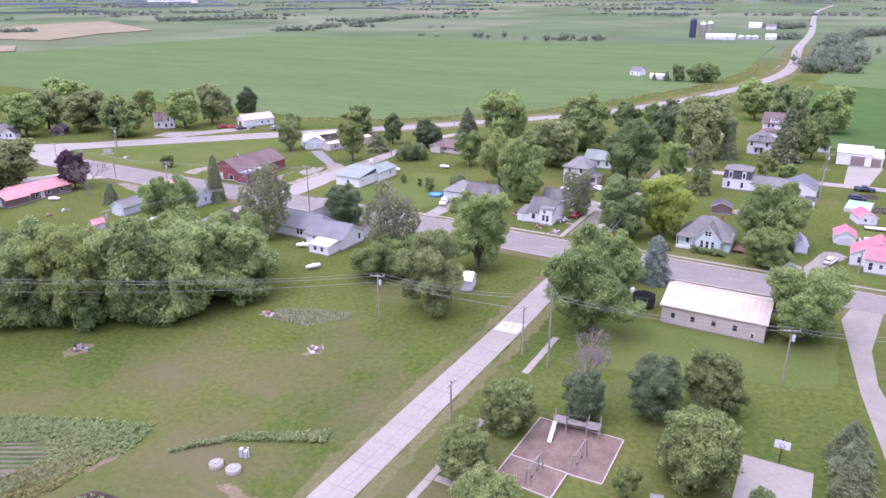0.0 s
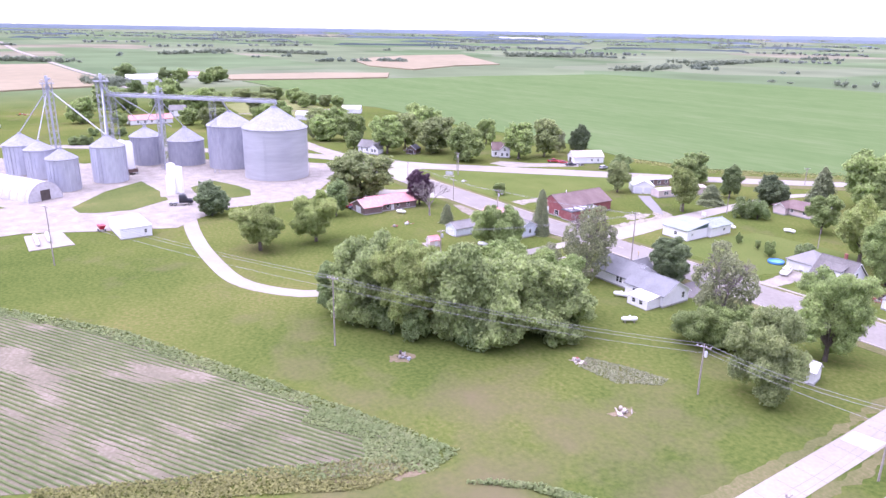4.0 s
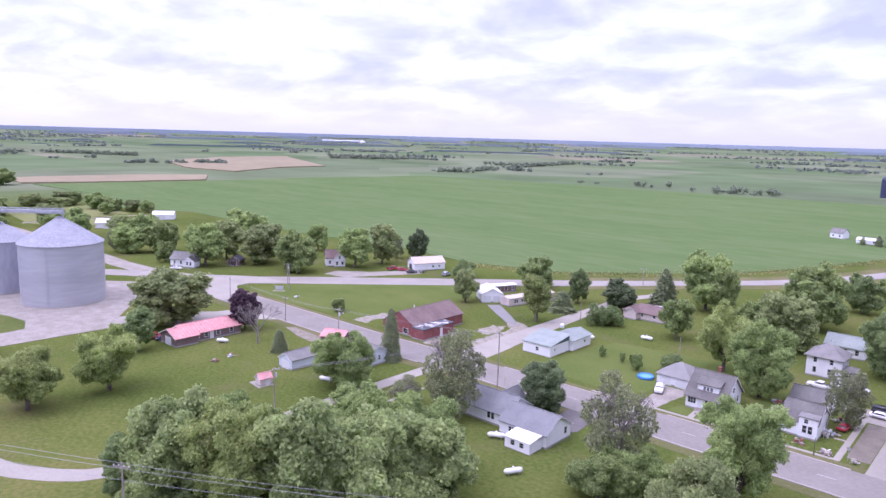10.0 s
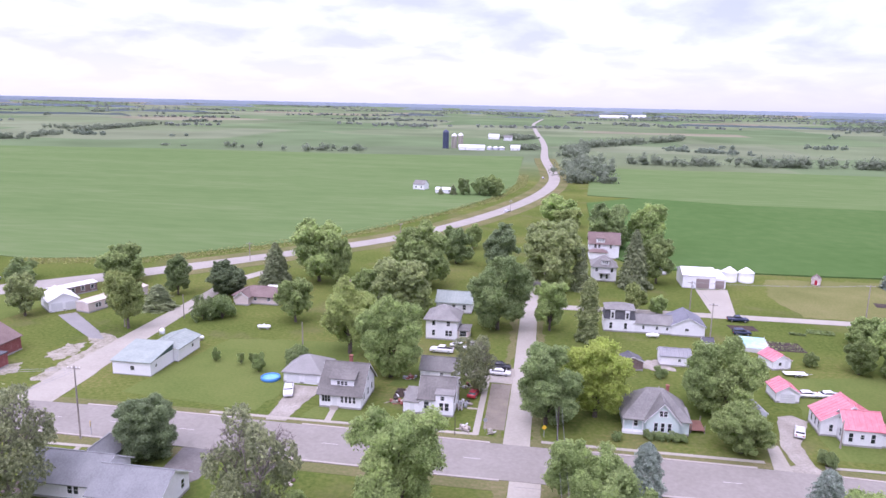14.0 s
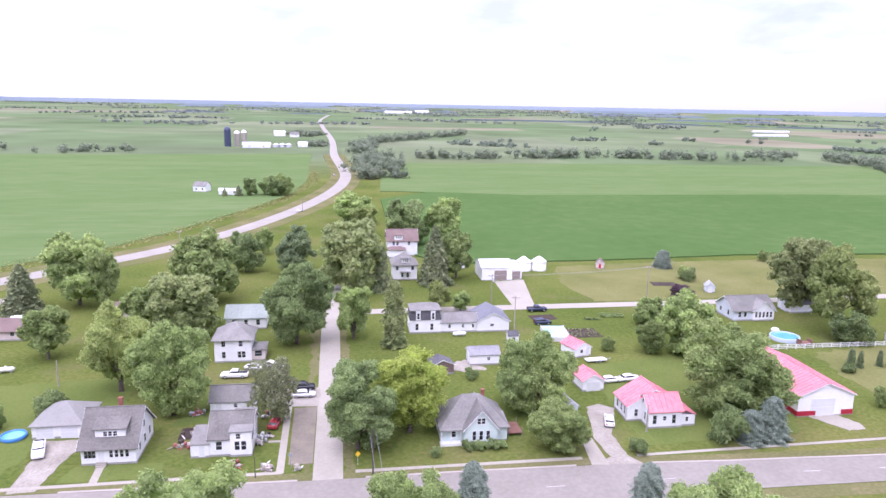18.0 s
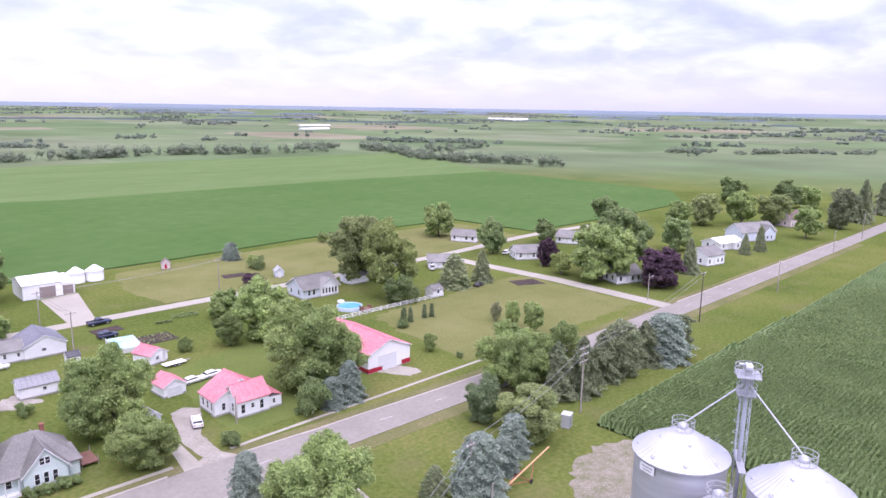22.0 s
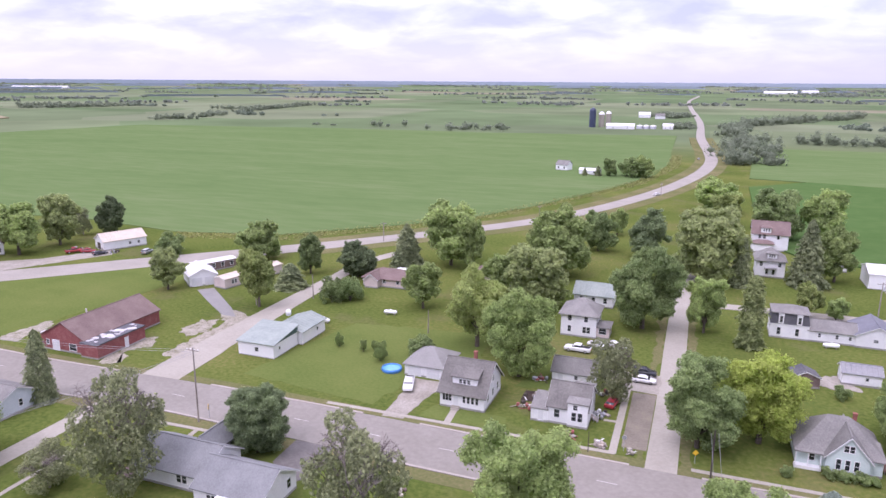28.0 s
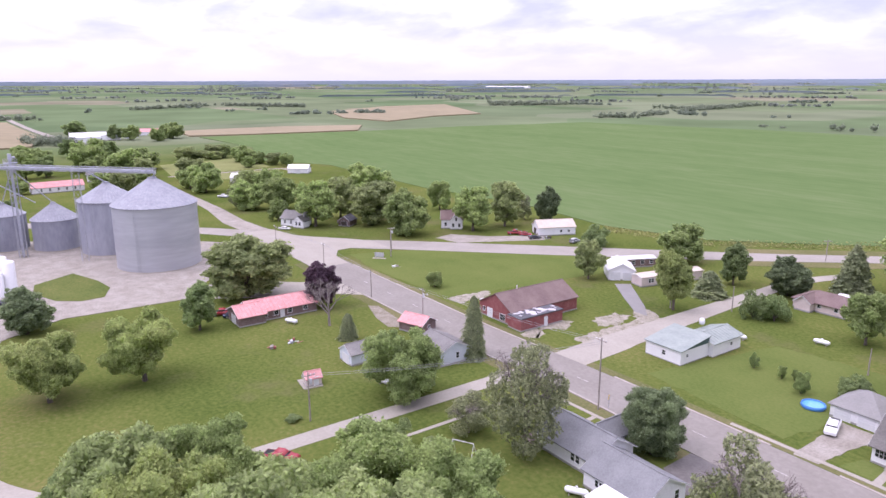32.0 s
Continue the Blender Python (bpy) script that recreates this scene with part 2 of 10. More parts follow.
DOOR_WHITE = mat("white_door", [(0.62, 0.63, 0.64), (0.70, 0.70, 0.71)], 0.5, 0.8, 4)
DOOR_DARK = mat("dark_door", [(0.06, 0.05, 0.045), (0.10, 0.08, 0.07)], 0.6, 0.8, 4)
GALV = mat("galvanized_steel", [(0.41, 0.427, 0.484), (0.49, 0.507, 0.564), (0.559, 0.576, 0.627)], 0.42, 0.12, 0.8, metal=0.35, spread=0.10, stretch=(1, 1, 0.35))
GALV_NEW = mat("bright_galvanized_steel", [(0.4, 0.41, 0.443), (0.454, 0.464, 0.491), (0.513, 0.524, 0.551)], 0.42, 0.12, 0.8, metal=0.4, stretch=(0.15, 0.15, 1.3))
GALV_OLD = mat("weathered_galvanized_steel", [(0.297, 0.308, 0.358), (0.363, 0.374, 0.424), (0.429, 0.44, 0.484)], 0.5, 0.12, 0.8, metal=0.3, spread=0.08, stretch=(1, 1, 0.35))
# rougher roof steel, its colour darkened to offset strong light from overhead
GALV_ROOF = mat("darkened_galvanized_roof_steel", [(0.25, 0.258, 0.285), (0.295, 0.303, 0.33), (0.34, 0.348, 0.375)], 0.6, 0.3, 1.2, metal=0.1, spread=0.08, spec=0.2)
STEEL = mat("grey_steel_frame", [(0.36, 0.37, 0.40), (0.46, 0.47, 0.50)], 0.5, 0.5, 3, metal=0.4)
WOOD_POLE = mat("weathered_pole", [(0.22, 0.19, 0.165), (0.31, 0.275, 0.245), (0.40, 0.36, 0.325)], 0.9, 0.8, 6, 0.4, 20, stretch=(1, 1, 0.2))
WIRE = mat("wire", [(0.22, 0.22, 0.225), (0.28, 0.28, 0.285)], 0.6)
BARK = mat("bark", [(0.075, 0.058, 0.046), (0.12, 0.098, 0.08), (0.17, 0.145, 0.125)], 0.95, 0.8, 5, 0.6, 14)
DEAD = mat("dead_twigs", [(0.17, 0.145, 0.13), (0.24, 0.205, 0.19), (0.30, 0.265, 0.245)], 0.95, 0.8, 5)
RUBBER = mat("tyre_rubber", [(0.02, 0.02, 0.02), (0.035, 0.035, 0.035)], 0.9)
CHROME = mat("wheel_metal", [(0.45, 0.45, 0.46), (0.55, 0.55, 0.56)], 0.35, metal=0.7)

# ---------- building helpers ----------


def finish(name, bm, material):
    me = bpy.data.meshes.new(name)
    bm.to_mesh(me)
    bm.free()
    me.materials.append(material)
    return me


def part(name, bm, material, parent, label=""):
    """Links a bmesh as one mesh object under a thing or a part."""
    ob = new(name, finish(name, bm, material) if isinstance(bm, bmesh.types.BMesh) else bm)
    ob.parent = parent
    if label:
        ob["label"] = label
    return ob


def thing(name, x, y, z=0.0, turn=0.0, label="", category="", group="", kind=""):
    ob = new(name)
    ob.empty_display_size = 0.2
    ob.matrix_basis = pose(x, y, z, 0, 0, turn)
    return tagged(ob, label, category, group, kind)


def poly(bm, *pts):
    return bm.faces.new([bm.verts.new(p) for p in pts])


def box(bm, x0, x1, y0, y1, z0, z1):
    v = [bm.verts.new((x, y, z)) for z in (z0, z1) for x, y in ((x0, y0), (x1, y0), (x1, y1), (x0, y1))]
    for f in ((3, 2, 1, 0), (4, 5, 6, 7), (0, 1, 5, 4), (1, 2, 6, 5), (2, 3, 7, 6), (3, 0, 4, 7)):
        bm.faces.new([v[i] for i in f])
    return bm


def boxed(*a):
    return box(bmesh.new(), *a)


def slab(bm, pts, z0, z1):
    """A flat polygon of the given outline (either way round), with its sides."""
    area = sum(a[0] * b[1] - b[0] * a[1] for a, b in zip(pts, pts[1:] + pts[:1]))
    pts = pts if area > 0 else pts[::-1]
    lo, hi = [bm.verts.new((*p, z0)) for p in pts], [bm.verts.new((*p, z1)) for p in pts]
    bm.faces.new(hi)
    for i in range(len(pts)):
        j = (i + 1) % len(pts)
        bm.faces.new((lo[i], lo[j], hi[j], hi[i]))
    return bm


def tube(bm, a, b, r0, r1=None, n=8, caps=True):
    """A tapered round bar from a to b."""
    a, b = Vector(a), Vector(b)
    r1 = r0 if r1 is None else r1
    w = (b - a).normalized()
    u = w.orthogonal().normalized()
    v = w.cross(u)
    rings = [[bm.verts.new(p + (u * math.cos(2 * math.pi * i / n) + v * math.sin(2 * math.pi * i / n)) * r) for i in range(n)] for p, r in ((a, r0), (b, r1))]
    for i in range(n):
        bm.faces.new((rings[0][i], rings[0][(i + 1) % n], rings[1][(i + 1) % n], rings[1][i]))
    if caps:
        bm.faces.new(rings[0][::-1])
        bm.faces.new(rings[1])
    return bm


def bent(bm, pts, r, n=4):
    """A round bar bent along points."""
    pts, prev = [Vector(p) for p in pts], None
    for i, p in enumerate(pts):
        w = (pts[min(i + 1, len(pts) - 1)] - pts[max(i - 1, 0)]).normalized()
        u = w.orthogonal().normalized() if abs(w.z) > 0.9 else w.cross(Vector((0, 0, 1))).normalized()
        v = w.cross(u)
        ring = [bm.verts.new(p + (u * math.cos(2 * math.pi * k / n) + v * math.sin(2 * math.pi * k / n)) * r) for k in range(n)]
        if prev:
            for k in range(n):
                bm.faces.new((prev[k], prev[(k + 1) % n], ring[(k + 1) % n], ring[k]))
        prev = ring
    return bm


def tubed(*a, **k):
    return tube(bmesh.new(), *a, **k)


def lathe(bm, profile, n=32, x=0.0, y=0.0, smooth=True):
    """Turns (radius, height) pairs round the vertical through x, y."""
    rings = []
    for r, z in profile:
        rings.append([bm.verts.new((x + r * math.cos(2 * math.pi * i / n), y + r * math.sin(2 * math.pi * i / n), z)) for i in range(n)] if r > 1e-4 else [bm.verts.new((x, y, z))])
    for a, b in zip(rings, rings[1:]):
        for i in range(n):
            j = (i + 1) % n
            f = [a[i % len(a)], a[j % len(a)], b[j % len(b)], b[i % len(b)]]
            f = bm.faces.new(list(dict.fromkeys(f)))
            f.smooth = smooth
    return bm


def ribbon(points, width, z0, z1):
    """A strip of the given width (or widths) along a centre line, as a slab."""
    bm = bmesh.new()
    pts = [Vector(p) for p in points]
    ws = width if isinstance(width, (list, tuple)) else [width] * len(pts)
    rows = []
    for i, p in enumerate(pts):
        d = (pts[min(i + 1, len(pts) - 1)] - pts[max(i - 1, 0)]).normalized()
        side = Vector((-d.y, d.x)) * ws[i] / 2
        up0, up1 = rise(*(p + side)), rise(*(p - side))
        rows.append([bm.verts.new((*(p + side), z + up0 + (0.6 if z > 0 and up0 else 0))) for z in (z0, z1)] + [bm.verts.new((*(p - side), z + up1 + (0.6 if z > 0 and up1 else 0))) for z in (z1, z0)])
    for a, b in zip(rows, rows[1:]):
        for i in range(3):
            bm.faces.new((a[i], b[i], b[i + 1], a[i + 1]))
    bmesh.ops.recalc_face_normals(bm, faces=bm.faces)
    return bm


def smooth_line(points, step=6.0):
    """A rounded line through the points (Catmull-Rom)."""
    p = [Vector(q) for q in points]
    p = [2 * p[0] - p[1]] + p + [2 * p[-1] - p[-2]]
    out = []
    for a, b, c, d in zip(p, p[1:], p[2:], p[3:]):
        k = max(1, int((c - b).length / step))
        for i in range(k):
            s = i / k
            out.append(0.5 * (2 * b + (c - a) * s + (2 * a - 5 * b + 4 * c - d) * s * s + (3 * b - a - 3 * c + d) * s ** 3))
    return [tuple(q) for q in out + [p[-2]]]


HUB = (-15.0, -110.0)


def rise(x, y):
    """Ground height: level in the village, rolling far out and climbing to fit the horizon in view."""
    r = math.hypot(x - HUB[0], y - HUB[1])
    if r < 700:
        return 0.0
    k = min(1.0, (r - 700) / 4100)
    roll = 3.0 * min(1.0, (r - 700) / 900) * (noise.noise((x / 700, y / 700, 1.7)) + 0.4 * noise.noise((x / 260, y / 260, 4.1)))
    return 42 * k ** 1.6 + roll * (1 - k)

# ---------- the ground ----------


def ground_material():
    """Grass, and far out a patchwork of fields with hedges and bare strips."""
    m = mat("grassland", [(0.0631, 0.0926, 0.0204), (0.09, 0.1204, 0.0278), (0.1203, 0.1413, 0.0363), (0.1697, 0.1633, 0.057)], 0.95, 0.022, 1.2, 0.4, 9.0, spec=0.0)
    n, l = m.node_tree.nodes, m.node_tree.links
    bsdf = n["Principled BSDF"]
    near = bsdf.inputs["Base Color"].links[0].from_socket
    place = n.new("ShaderNodeNewGeometry").outputs["Position"]
    # sun-dried turf in uneven patches, most of all on the open green
    thirst = n.new("ShaderNodeTexNoise")
    thirst.inputs["Scale"].default_value, thirst.inputs["Detail"].default_value, thirst.inputs["Roughness"].default_value = 0.055, 6.0, 0.62
    l.new(place, thirst.inputs["Vector"])
    green = n.new("ShaderNodeVectorMath")
    green.operation, green.inputs[1].default_value = "DISTANCE", (-34, -106, 0)
    l.new(place, green.inputs[0])
    open_green = n.new("ShaderNodeMapRange")
    for k, v in ((1, 10), (2, 46), (3, 0.17), (4, 0.0)):
        open_green.inputs[k].default_value = v
    l.new(green.outputs["Value"], open_green.inputs[0])
    dry = n.new("ShaderNodeMath")
    dry.operation = "ADD"
    l.new(thirst.outputs["Fac"], dry.inputs[0])
    l.new(open_green.outputs[0], dry.inputs[1])
    amount = n.new("ShaderNodeMapRange")
    for k, v in ((1, 0.54), (2, 0.82), (3, 0.0), (4, 0.85)):
        amount.inputs[k].default_value = v
    l.new(dry.outputs[0], amount.inputs[0])
    turf = n.new("ShaderNodeMixRGB")
    turf.inputs[2].default_value = (0.155, 0.132, 0.072, 1)
    l.new(amount.outputs[0], turf.inputs[0])
    l.new(near, turf.inputs[1])
    near = turf.outputs[0]
    cells = n.new("ShaderNodeTexVoronoi")
    cells.distance, cells.feature = "CHEBYCHEV", "F1"
    cells.inputs["Scale"].default_value, cells.inputs["Randomness"].default_value = 0.0032, 0.8
    l.new(place, cells.inputs["Vector"])
    pick = n.new("ShaderNodeSeparateColor")
    l.new(cells.outputs["Color"], pick.inputs[0])
    ramp = n.new("ShaderNodeValToRGB")
    ramp.color_ramp.interpolation = "CONSTANT"
    # far field colours muted and paled to stand in for haze
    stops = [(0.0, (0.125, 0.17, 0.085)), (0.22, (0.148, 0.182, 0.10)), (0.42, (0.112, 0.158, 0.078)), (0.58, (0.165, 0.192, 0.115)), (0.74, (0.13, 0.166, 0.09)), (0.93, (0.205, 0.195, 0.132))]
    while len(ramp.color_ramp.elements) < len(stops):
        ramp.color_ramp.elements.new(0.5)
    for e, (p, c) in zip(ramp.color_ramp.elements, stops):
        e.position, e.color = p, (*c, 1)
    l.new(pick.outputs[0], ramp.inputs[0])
    patch = n.new("ShaderNodeTexNoise")
    patch.inputs["Scale"].default_value, patch.inputs["Detail"].default_value = 0.006, 5.0
    l.new(place, patch.inputs["Vector"])
    vary = n.new("ShaderNodeMixRGB")
    vary.blend_type = "OVERLAY"
    vary.inputs[0].default_value = 0.5
    l.new(ramp.outputs[0], vary.inputs[1])
    l.new(patch.outputs["Fac"], vary.inputs[2])
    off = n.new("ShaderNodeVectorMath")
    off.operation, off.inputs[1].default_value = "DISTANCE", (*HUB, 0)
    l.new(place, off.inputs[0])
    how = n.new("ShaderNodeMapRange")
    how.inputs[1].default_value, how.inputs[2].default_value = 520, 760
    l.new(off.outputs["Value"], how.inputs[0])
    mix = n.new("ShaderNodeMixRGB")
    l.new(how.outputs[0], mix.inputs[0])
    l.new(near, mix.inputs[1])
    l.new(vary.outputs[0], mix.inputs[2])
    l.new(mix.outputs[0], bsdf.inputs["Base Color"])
    return m


def ground_mesh():
    radii = [0] + [60 * i for i in range(1, 14)] + [900 + 120 * i for i in range(33)]
    bm, n, rings = bmesh.new(), 180, []
    for r in radii:
        ring = []
        for i in range(n if r else 1):
            x, y = HUB[0] + r * math.cos(2 * math.pi * i / n), HUB[1] + r * math.sin(2 * math.pi * i / n)
            ring.append(bm.verts.new((x, y, rise(x, y))))
        rings.append(ring)
    for a, b in zip(rings, rings[1:]):
        for i in range(n):
            j = (i + 1) % n
            f = bm.faces.new(list(dict.fromkeys([a[i % len(a)], b[i], b[j], a[j % len(a)]])))
            f.smooth = True
    return bm


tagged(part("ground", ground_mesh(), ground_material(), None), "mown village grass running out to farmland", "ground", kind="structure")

# far wooded hills behind everything, haze painted into their blue-grey colours
HAZED_WOOD = bpy.data.materials.new("haze_tinted_woodland")
HAZED_WOOD.use_nodes = True
hn, hl = HAZED_WOOD.node_tree.nodes, HAZED_WOOD.node_tree.links
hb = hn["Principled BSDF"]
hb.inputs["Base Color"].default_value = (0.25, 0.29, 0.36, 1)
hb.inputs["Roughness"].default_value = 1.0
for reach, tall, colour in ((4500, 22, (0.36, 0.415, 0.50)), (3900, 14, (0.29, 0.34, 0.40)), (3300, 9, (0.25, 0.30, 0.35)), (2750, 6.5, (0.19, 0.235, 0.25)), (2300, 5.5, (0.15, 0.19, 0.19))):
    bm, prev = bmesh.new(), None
    cover = HAZED_WOOD.copy()
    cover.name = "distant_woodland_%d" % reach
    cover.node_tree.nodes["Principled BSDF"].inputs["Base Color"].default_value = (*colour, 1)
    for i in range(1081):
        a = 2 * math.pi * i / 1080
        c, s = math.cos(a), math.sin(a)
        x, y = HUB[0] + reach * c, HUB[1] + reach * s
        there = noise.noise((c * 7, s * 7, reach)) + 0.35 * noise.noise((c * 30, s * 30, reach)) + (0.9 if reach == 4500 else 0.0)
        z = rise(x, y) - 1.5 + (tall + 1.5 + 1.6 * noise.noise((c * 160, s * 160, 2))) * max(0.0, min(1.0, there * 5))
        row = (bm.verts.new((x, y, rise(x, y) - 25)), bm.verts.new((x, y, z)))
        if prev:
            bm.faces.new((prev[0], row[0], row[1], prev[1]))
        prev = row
    tagged(part("backdrop", bm, cover, None), "wooded horizon far off with haze painted in blue-grey", "horizon", kind="structure")

def ragged(pts, step=1.1, out=0.45):
    """The outline with uneven, crumbling edges."""
    line = []
    for a, b in zip(pts, pts[1:] + pts[:1]):
        L = math.hypot(b[0] - a[0], b[1] - a[1])
        n = max(1, int(L / step))
        for i in range(n):
            x, y = a[0] + (b[0] - a[0]) * i / n, a[1] + (b[1] - a[1]) * i / n
            k = out * (noise.noise((x * 0.5, y * 0.5, 3.3)) + 0.7 * noise.noise((x * 1.6, y * 1.6, 8.1)))
            line.append((x - (b[1] - a[1]) / L * k, y + (b[0] - a[0]) / L * k))
    return line


# ---------- roads ----------
def widths(line, stops):
    """Widths along a line, by x, from (x, width) stops."""
    xs, ws = zip(*stops)
    return [float(np.interp(p[0], xs, ws)) for p in line]


MAIN = smooth_line([(-246, -12), (-232, -17.5), (-212, -19.4), (-170, -19.6), (-135, -19.6), (-105, -17.7), (-65, -18.0), (-27, -18.4), (0, -18.4), (22, -18.2), (46, -18.1), (86, -18.9), (140, -18.0), (210, -16.6), (350, -13), (600, -5), (1000, 8)])
MAIN_STOPS = [(-240, 12.5), (-135, 12.0), (-105, 11.4), (-65, 12.4), (0, 11.8), (24, 11.0), (46, 8.4), (86, 7.4), (1000, 7.4)]
HIGHWAY = smooth_line([(-900, -700), (-640, -440), (-540, -330), (-461, -245), (-416, -197), (-385, -158), (-358, -115), (-322, -70), (-285, -33), (-262, -18), (-240, -4), (-222, 15), (-198, 39.5), (-181, 57), (-155, 84), (-126, 116), (-79, 176), (-46, 255), (-24, 345), (-14.5, 430), (-16, 520), (-25, 680), (-32, 1000), (-60, 1550), (-76, 2000), (-60, 2500)], 8)
WEST_ROAD = smooth_line([(-252, -14.5), (-281, -20), (-300, -21.3), (-333, -18.8), (-363, -18.8), (-450, -20), (-560, -24), (-718, -30), (-878, -29), (-1048, -37), (-1500, -48), (-1880, -56), (-2360, -50)], 14)
NORTH = [(-19.9, -14), (-19.9, 10), (-20.3, 40), (-20.7, 86), (-19.5, 110), (-17, 150)]
SOUTH = [(-17.8, -17), (-18, -40), (-17.5, -62), (-17.5, -90), (-17.4, -115), (-17.2, -165)]
WEST = [(-114.8, -14), (-114.8, -28), (-114.7, -70), (-114.6, -96)]
LANE_W = smooth_line([(-114.6, -94), (-116, -104), (-121, -110.5), (-134, -117), (-158, -117), (-180, -114.5), (-198, -111)], 3)
NORTHWEST = smooth_line([(-114, -13), (-114.8, 0), (-115.6, 12), (-117.4, 66), (-117, 84), (-110, 104)], 4)
LANE_N = smooth_line([(-17, 76.3), (30, 77.3), (98, 78.2), (164, 80.5), (228, 87), (290, 84)])
CROSS_E = [(166.4, -14), (167, 28), (164.5, 57), (163, 81)]
lift = 0.03


def road(name, line, width, material, label, z=None):
    global lift
    lift += 0.006
    return tagged(part(name, ribbon(line, width, -0.1, z or lift), material, None), label, "road", kind="structure")


road("road_park_street", SOUTH, 5.0, CONCRETE, "pale concrete side street beside the park")
road("road_north_street", NORTH, 4.7, CONCRETE, "pale concrete residential street")
road("road_west_street", WEST, 3.9, CONCRETE, "narrow pale concrete street")
road("road_elevator_lane", LANE_W, 4.2, CONCRETE, "pale lane curving round the lawn to the grain elevator")
road("road_northwest_street", NORTHWEST, [8.5 if p[1] < 4 else max(4.6, 8.2 - 0.055 * p[1]) for p in NORTHWEST], CONCRETE, "pale concrete street past the green-roofed shed")
road("road_back_lane", LANE_N, 4.6, CONCRETE, "pale concrete back lane")
road("road_east_street", CROSS_E, 5.6, CONCRETE, "pale concrete cross street")
road("road_farm_lane", WEST_ROAD, widths(WEST_ROAD, [(-2400, 9), (-700, 7), (-400, 6.5), (-340, 6), (-300, 9)]), GRAVEL, "straight pale lane running west to a distant farm")
HIGHWAY_GREY = mat("highway_concrete", [(0.2619, 0.243, 0.21), (0.3007, 0.2793, 0.242), (0.3395, 0.3156, 0.276)], 0.9, 0.12, 1.7, 0.1, 30, spec=0.2)
road("highway", HIGHWAY, widths(HIGHWAY, [(-400, 9), (-262, 11), (-230, 13.2), (-185, 13), (-120, 9.4), (-60, 9)]), HIGHWAY_GREY, "two-lane highway curving between bean fields")
road("main_street", MAIN, widths(MAIN, MAIN_STOPS), ASPHALT, "worn grey-brown main street with faint lane marks")
KERB = mat("kerb_concrete", [(0.3145, 0.2828, 0.2464), (0.3485, 0.3175, 0.2798), (0.3825, 0.3523, 0.3124)], 0.9, 0.3, 2.5, 0.1, 30, spec=0.2)


def kerb(line, side, gaps, label):
    """A low kerb along one side of a road, left out where side roads and drives join."""
    run = []
    for p in beside(line, [side * (w / 2 + 0.15) for w in widths(line, MAIN_STOPS)]):
        if any(g0 < p[0] < g1 for g0, g1 in gaps):
            if len(run) > 1:
                tagged(part("kerb_strip", ribbon(run, 0.5, -0.1, 0.15), KERB, None), label, "kerb", kind="structure")
            run = []
        else:
            run.append(p)
    if len(run) > 1:
        tagged(part("kerb_strip", ribbon(run, 0.5, -0.1, 0.15), KERB, None), label, "kerb", kind="structure")


def beside(line, off):
    """The line moved sideways by off, or by one offset a point."""
    offs = off if isinstance(off, list) else [off] * len(line)
    out = []
    for a, b, k in zip(line, line[1:], offs):
        d = (Vector(b) - Vector(a)).normalized()
        out.append(tuple(Vector(a) + Vector((-d.y, d.x)) * k))
    return out


STREET = [p for p in smooth_line([p for p in MAIN if -222 < p[0] < 350][::3], 2.5)]
kerb(STREET, 1, [(-400, -210), (-121, -105), (-69, -60), (-24, -15.5), (20.5, 32.5), (98, 171)], "pale low kerb along the main street")
kerb(STREET, -1, [(-400, -182), (-119, -110), (-76, -68), (-21.5, -12), (33, 400)], "pale low kerb along the main street")
VERGE = mat("dry_verge", [(0.105, 0.117, 0.046), (0.132, 0.137, 0.056), (0.165, 0.156, 0.073), (0.205, 0.182, 0.10)], 0.95, 0.06, 1.6, 0.4, 9.0, spec=0.0)
LUSH = mat("lush_lawn", [(0.0929, 0.1287, 0.0327), (0.118, 0.1502, 0.0405), (0.1412, 0.1639, 0.0499)], 0.95, 0.06, 1.6, 0.4, 9.0, spec=0.0)


for side, wide in ((1, 2.2), (-1, 3.0)):
    tagged(part("verge", ribbon(beside(STREET, [side * (w / 2 + 0.3 + wide / 2) for w in widths(STREET, MAIN_STOPS)]), wide, -0.05, 0.022), VERGE, None), "dry roadside grass along the main street", "verge", kind="structure")
for line, off, wide in ((NORTH, 3.4, 1.8), (NORTH, -3.4, 1.8), (SOUTH, 3.6, 2.0), (SOUTH, -3.6, 2.0)):
    near, far = (beside(smooth_line(line, 4), off + k * wide / 2) for k in (1, -1))
    tagged(part("verge", slab(bmesh.new(), ragged(far + near[::-1], 1.2, 1.1), -0.05, 0.018), VERGE, None), "dry roadside grass beside a side street", "verge", kind="structure")
for pts in ([(-0.0, -68.3), (33.9, -56.9), (34.1, -40.6), (22.9, -46.1), (5.8, -47.2), (-4.4, -51.5)], [(-100, -5), (-93, 30), (-60, 34), (-57.5, 12), (-68, 4), (-70, -8)], [(-60.5, -9), (-59.5, -4), (-50, -4), (-46, -4), (-46, -9)], [(-48, 9), (-44, 26), (-30, 26), (-30, 20), (-33, 9)], [(34, -7), (36, 30), (60, 36), (84, 30), (64, -6)], [(-215, 14), (-196, 34), (-170, 60), (-156, 50), (-160, 14), (-164, -9), (-200, -10.5), (-222, -8)]):
    tagged(part("lawn", slab(bmesh.new(), ragged(pts, 1.5, 0.8), -0.05, 0.026), LUSH, None), "greener mown garden grass", "lawn", kind="structure")
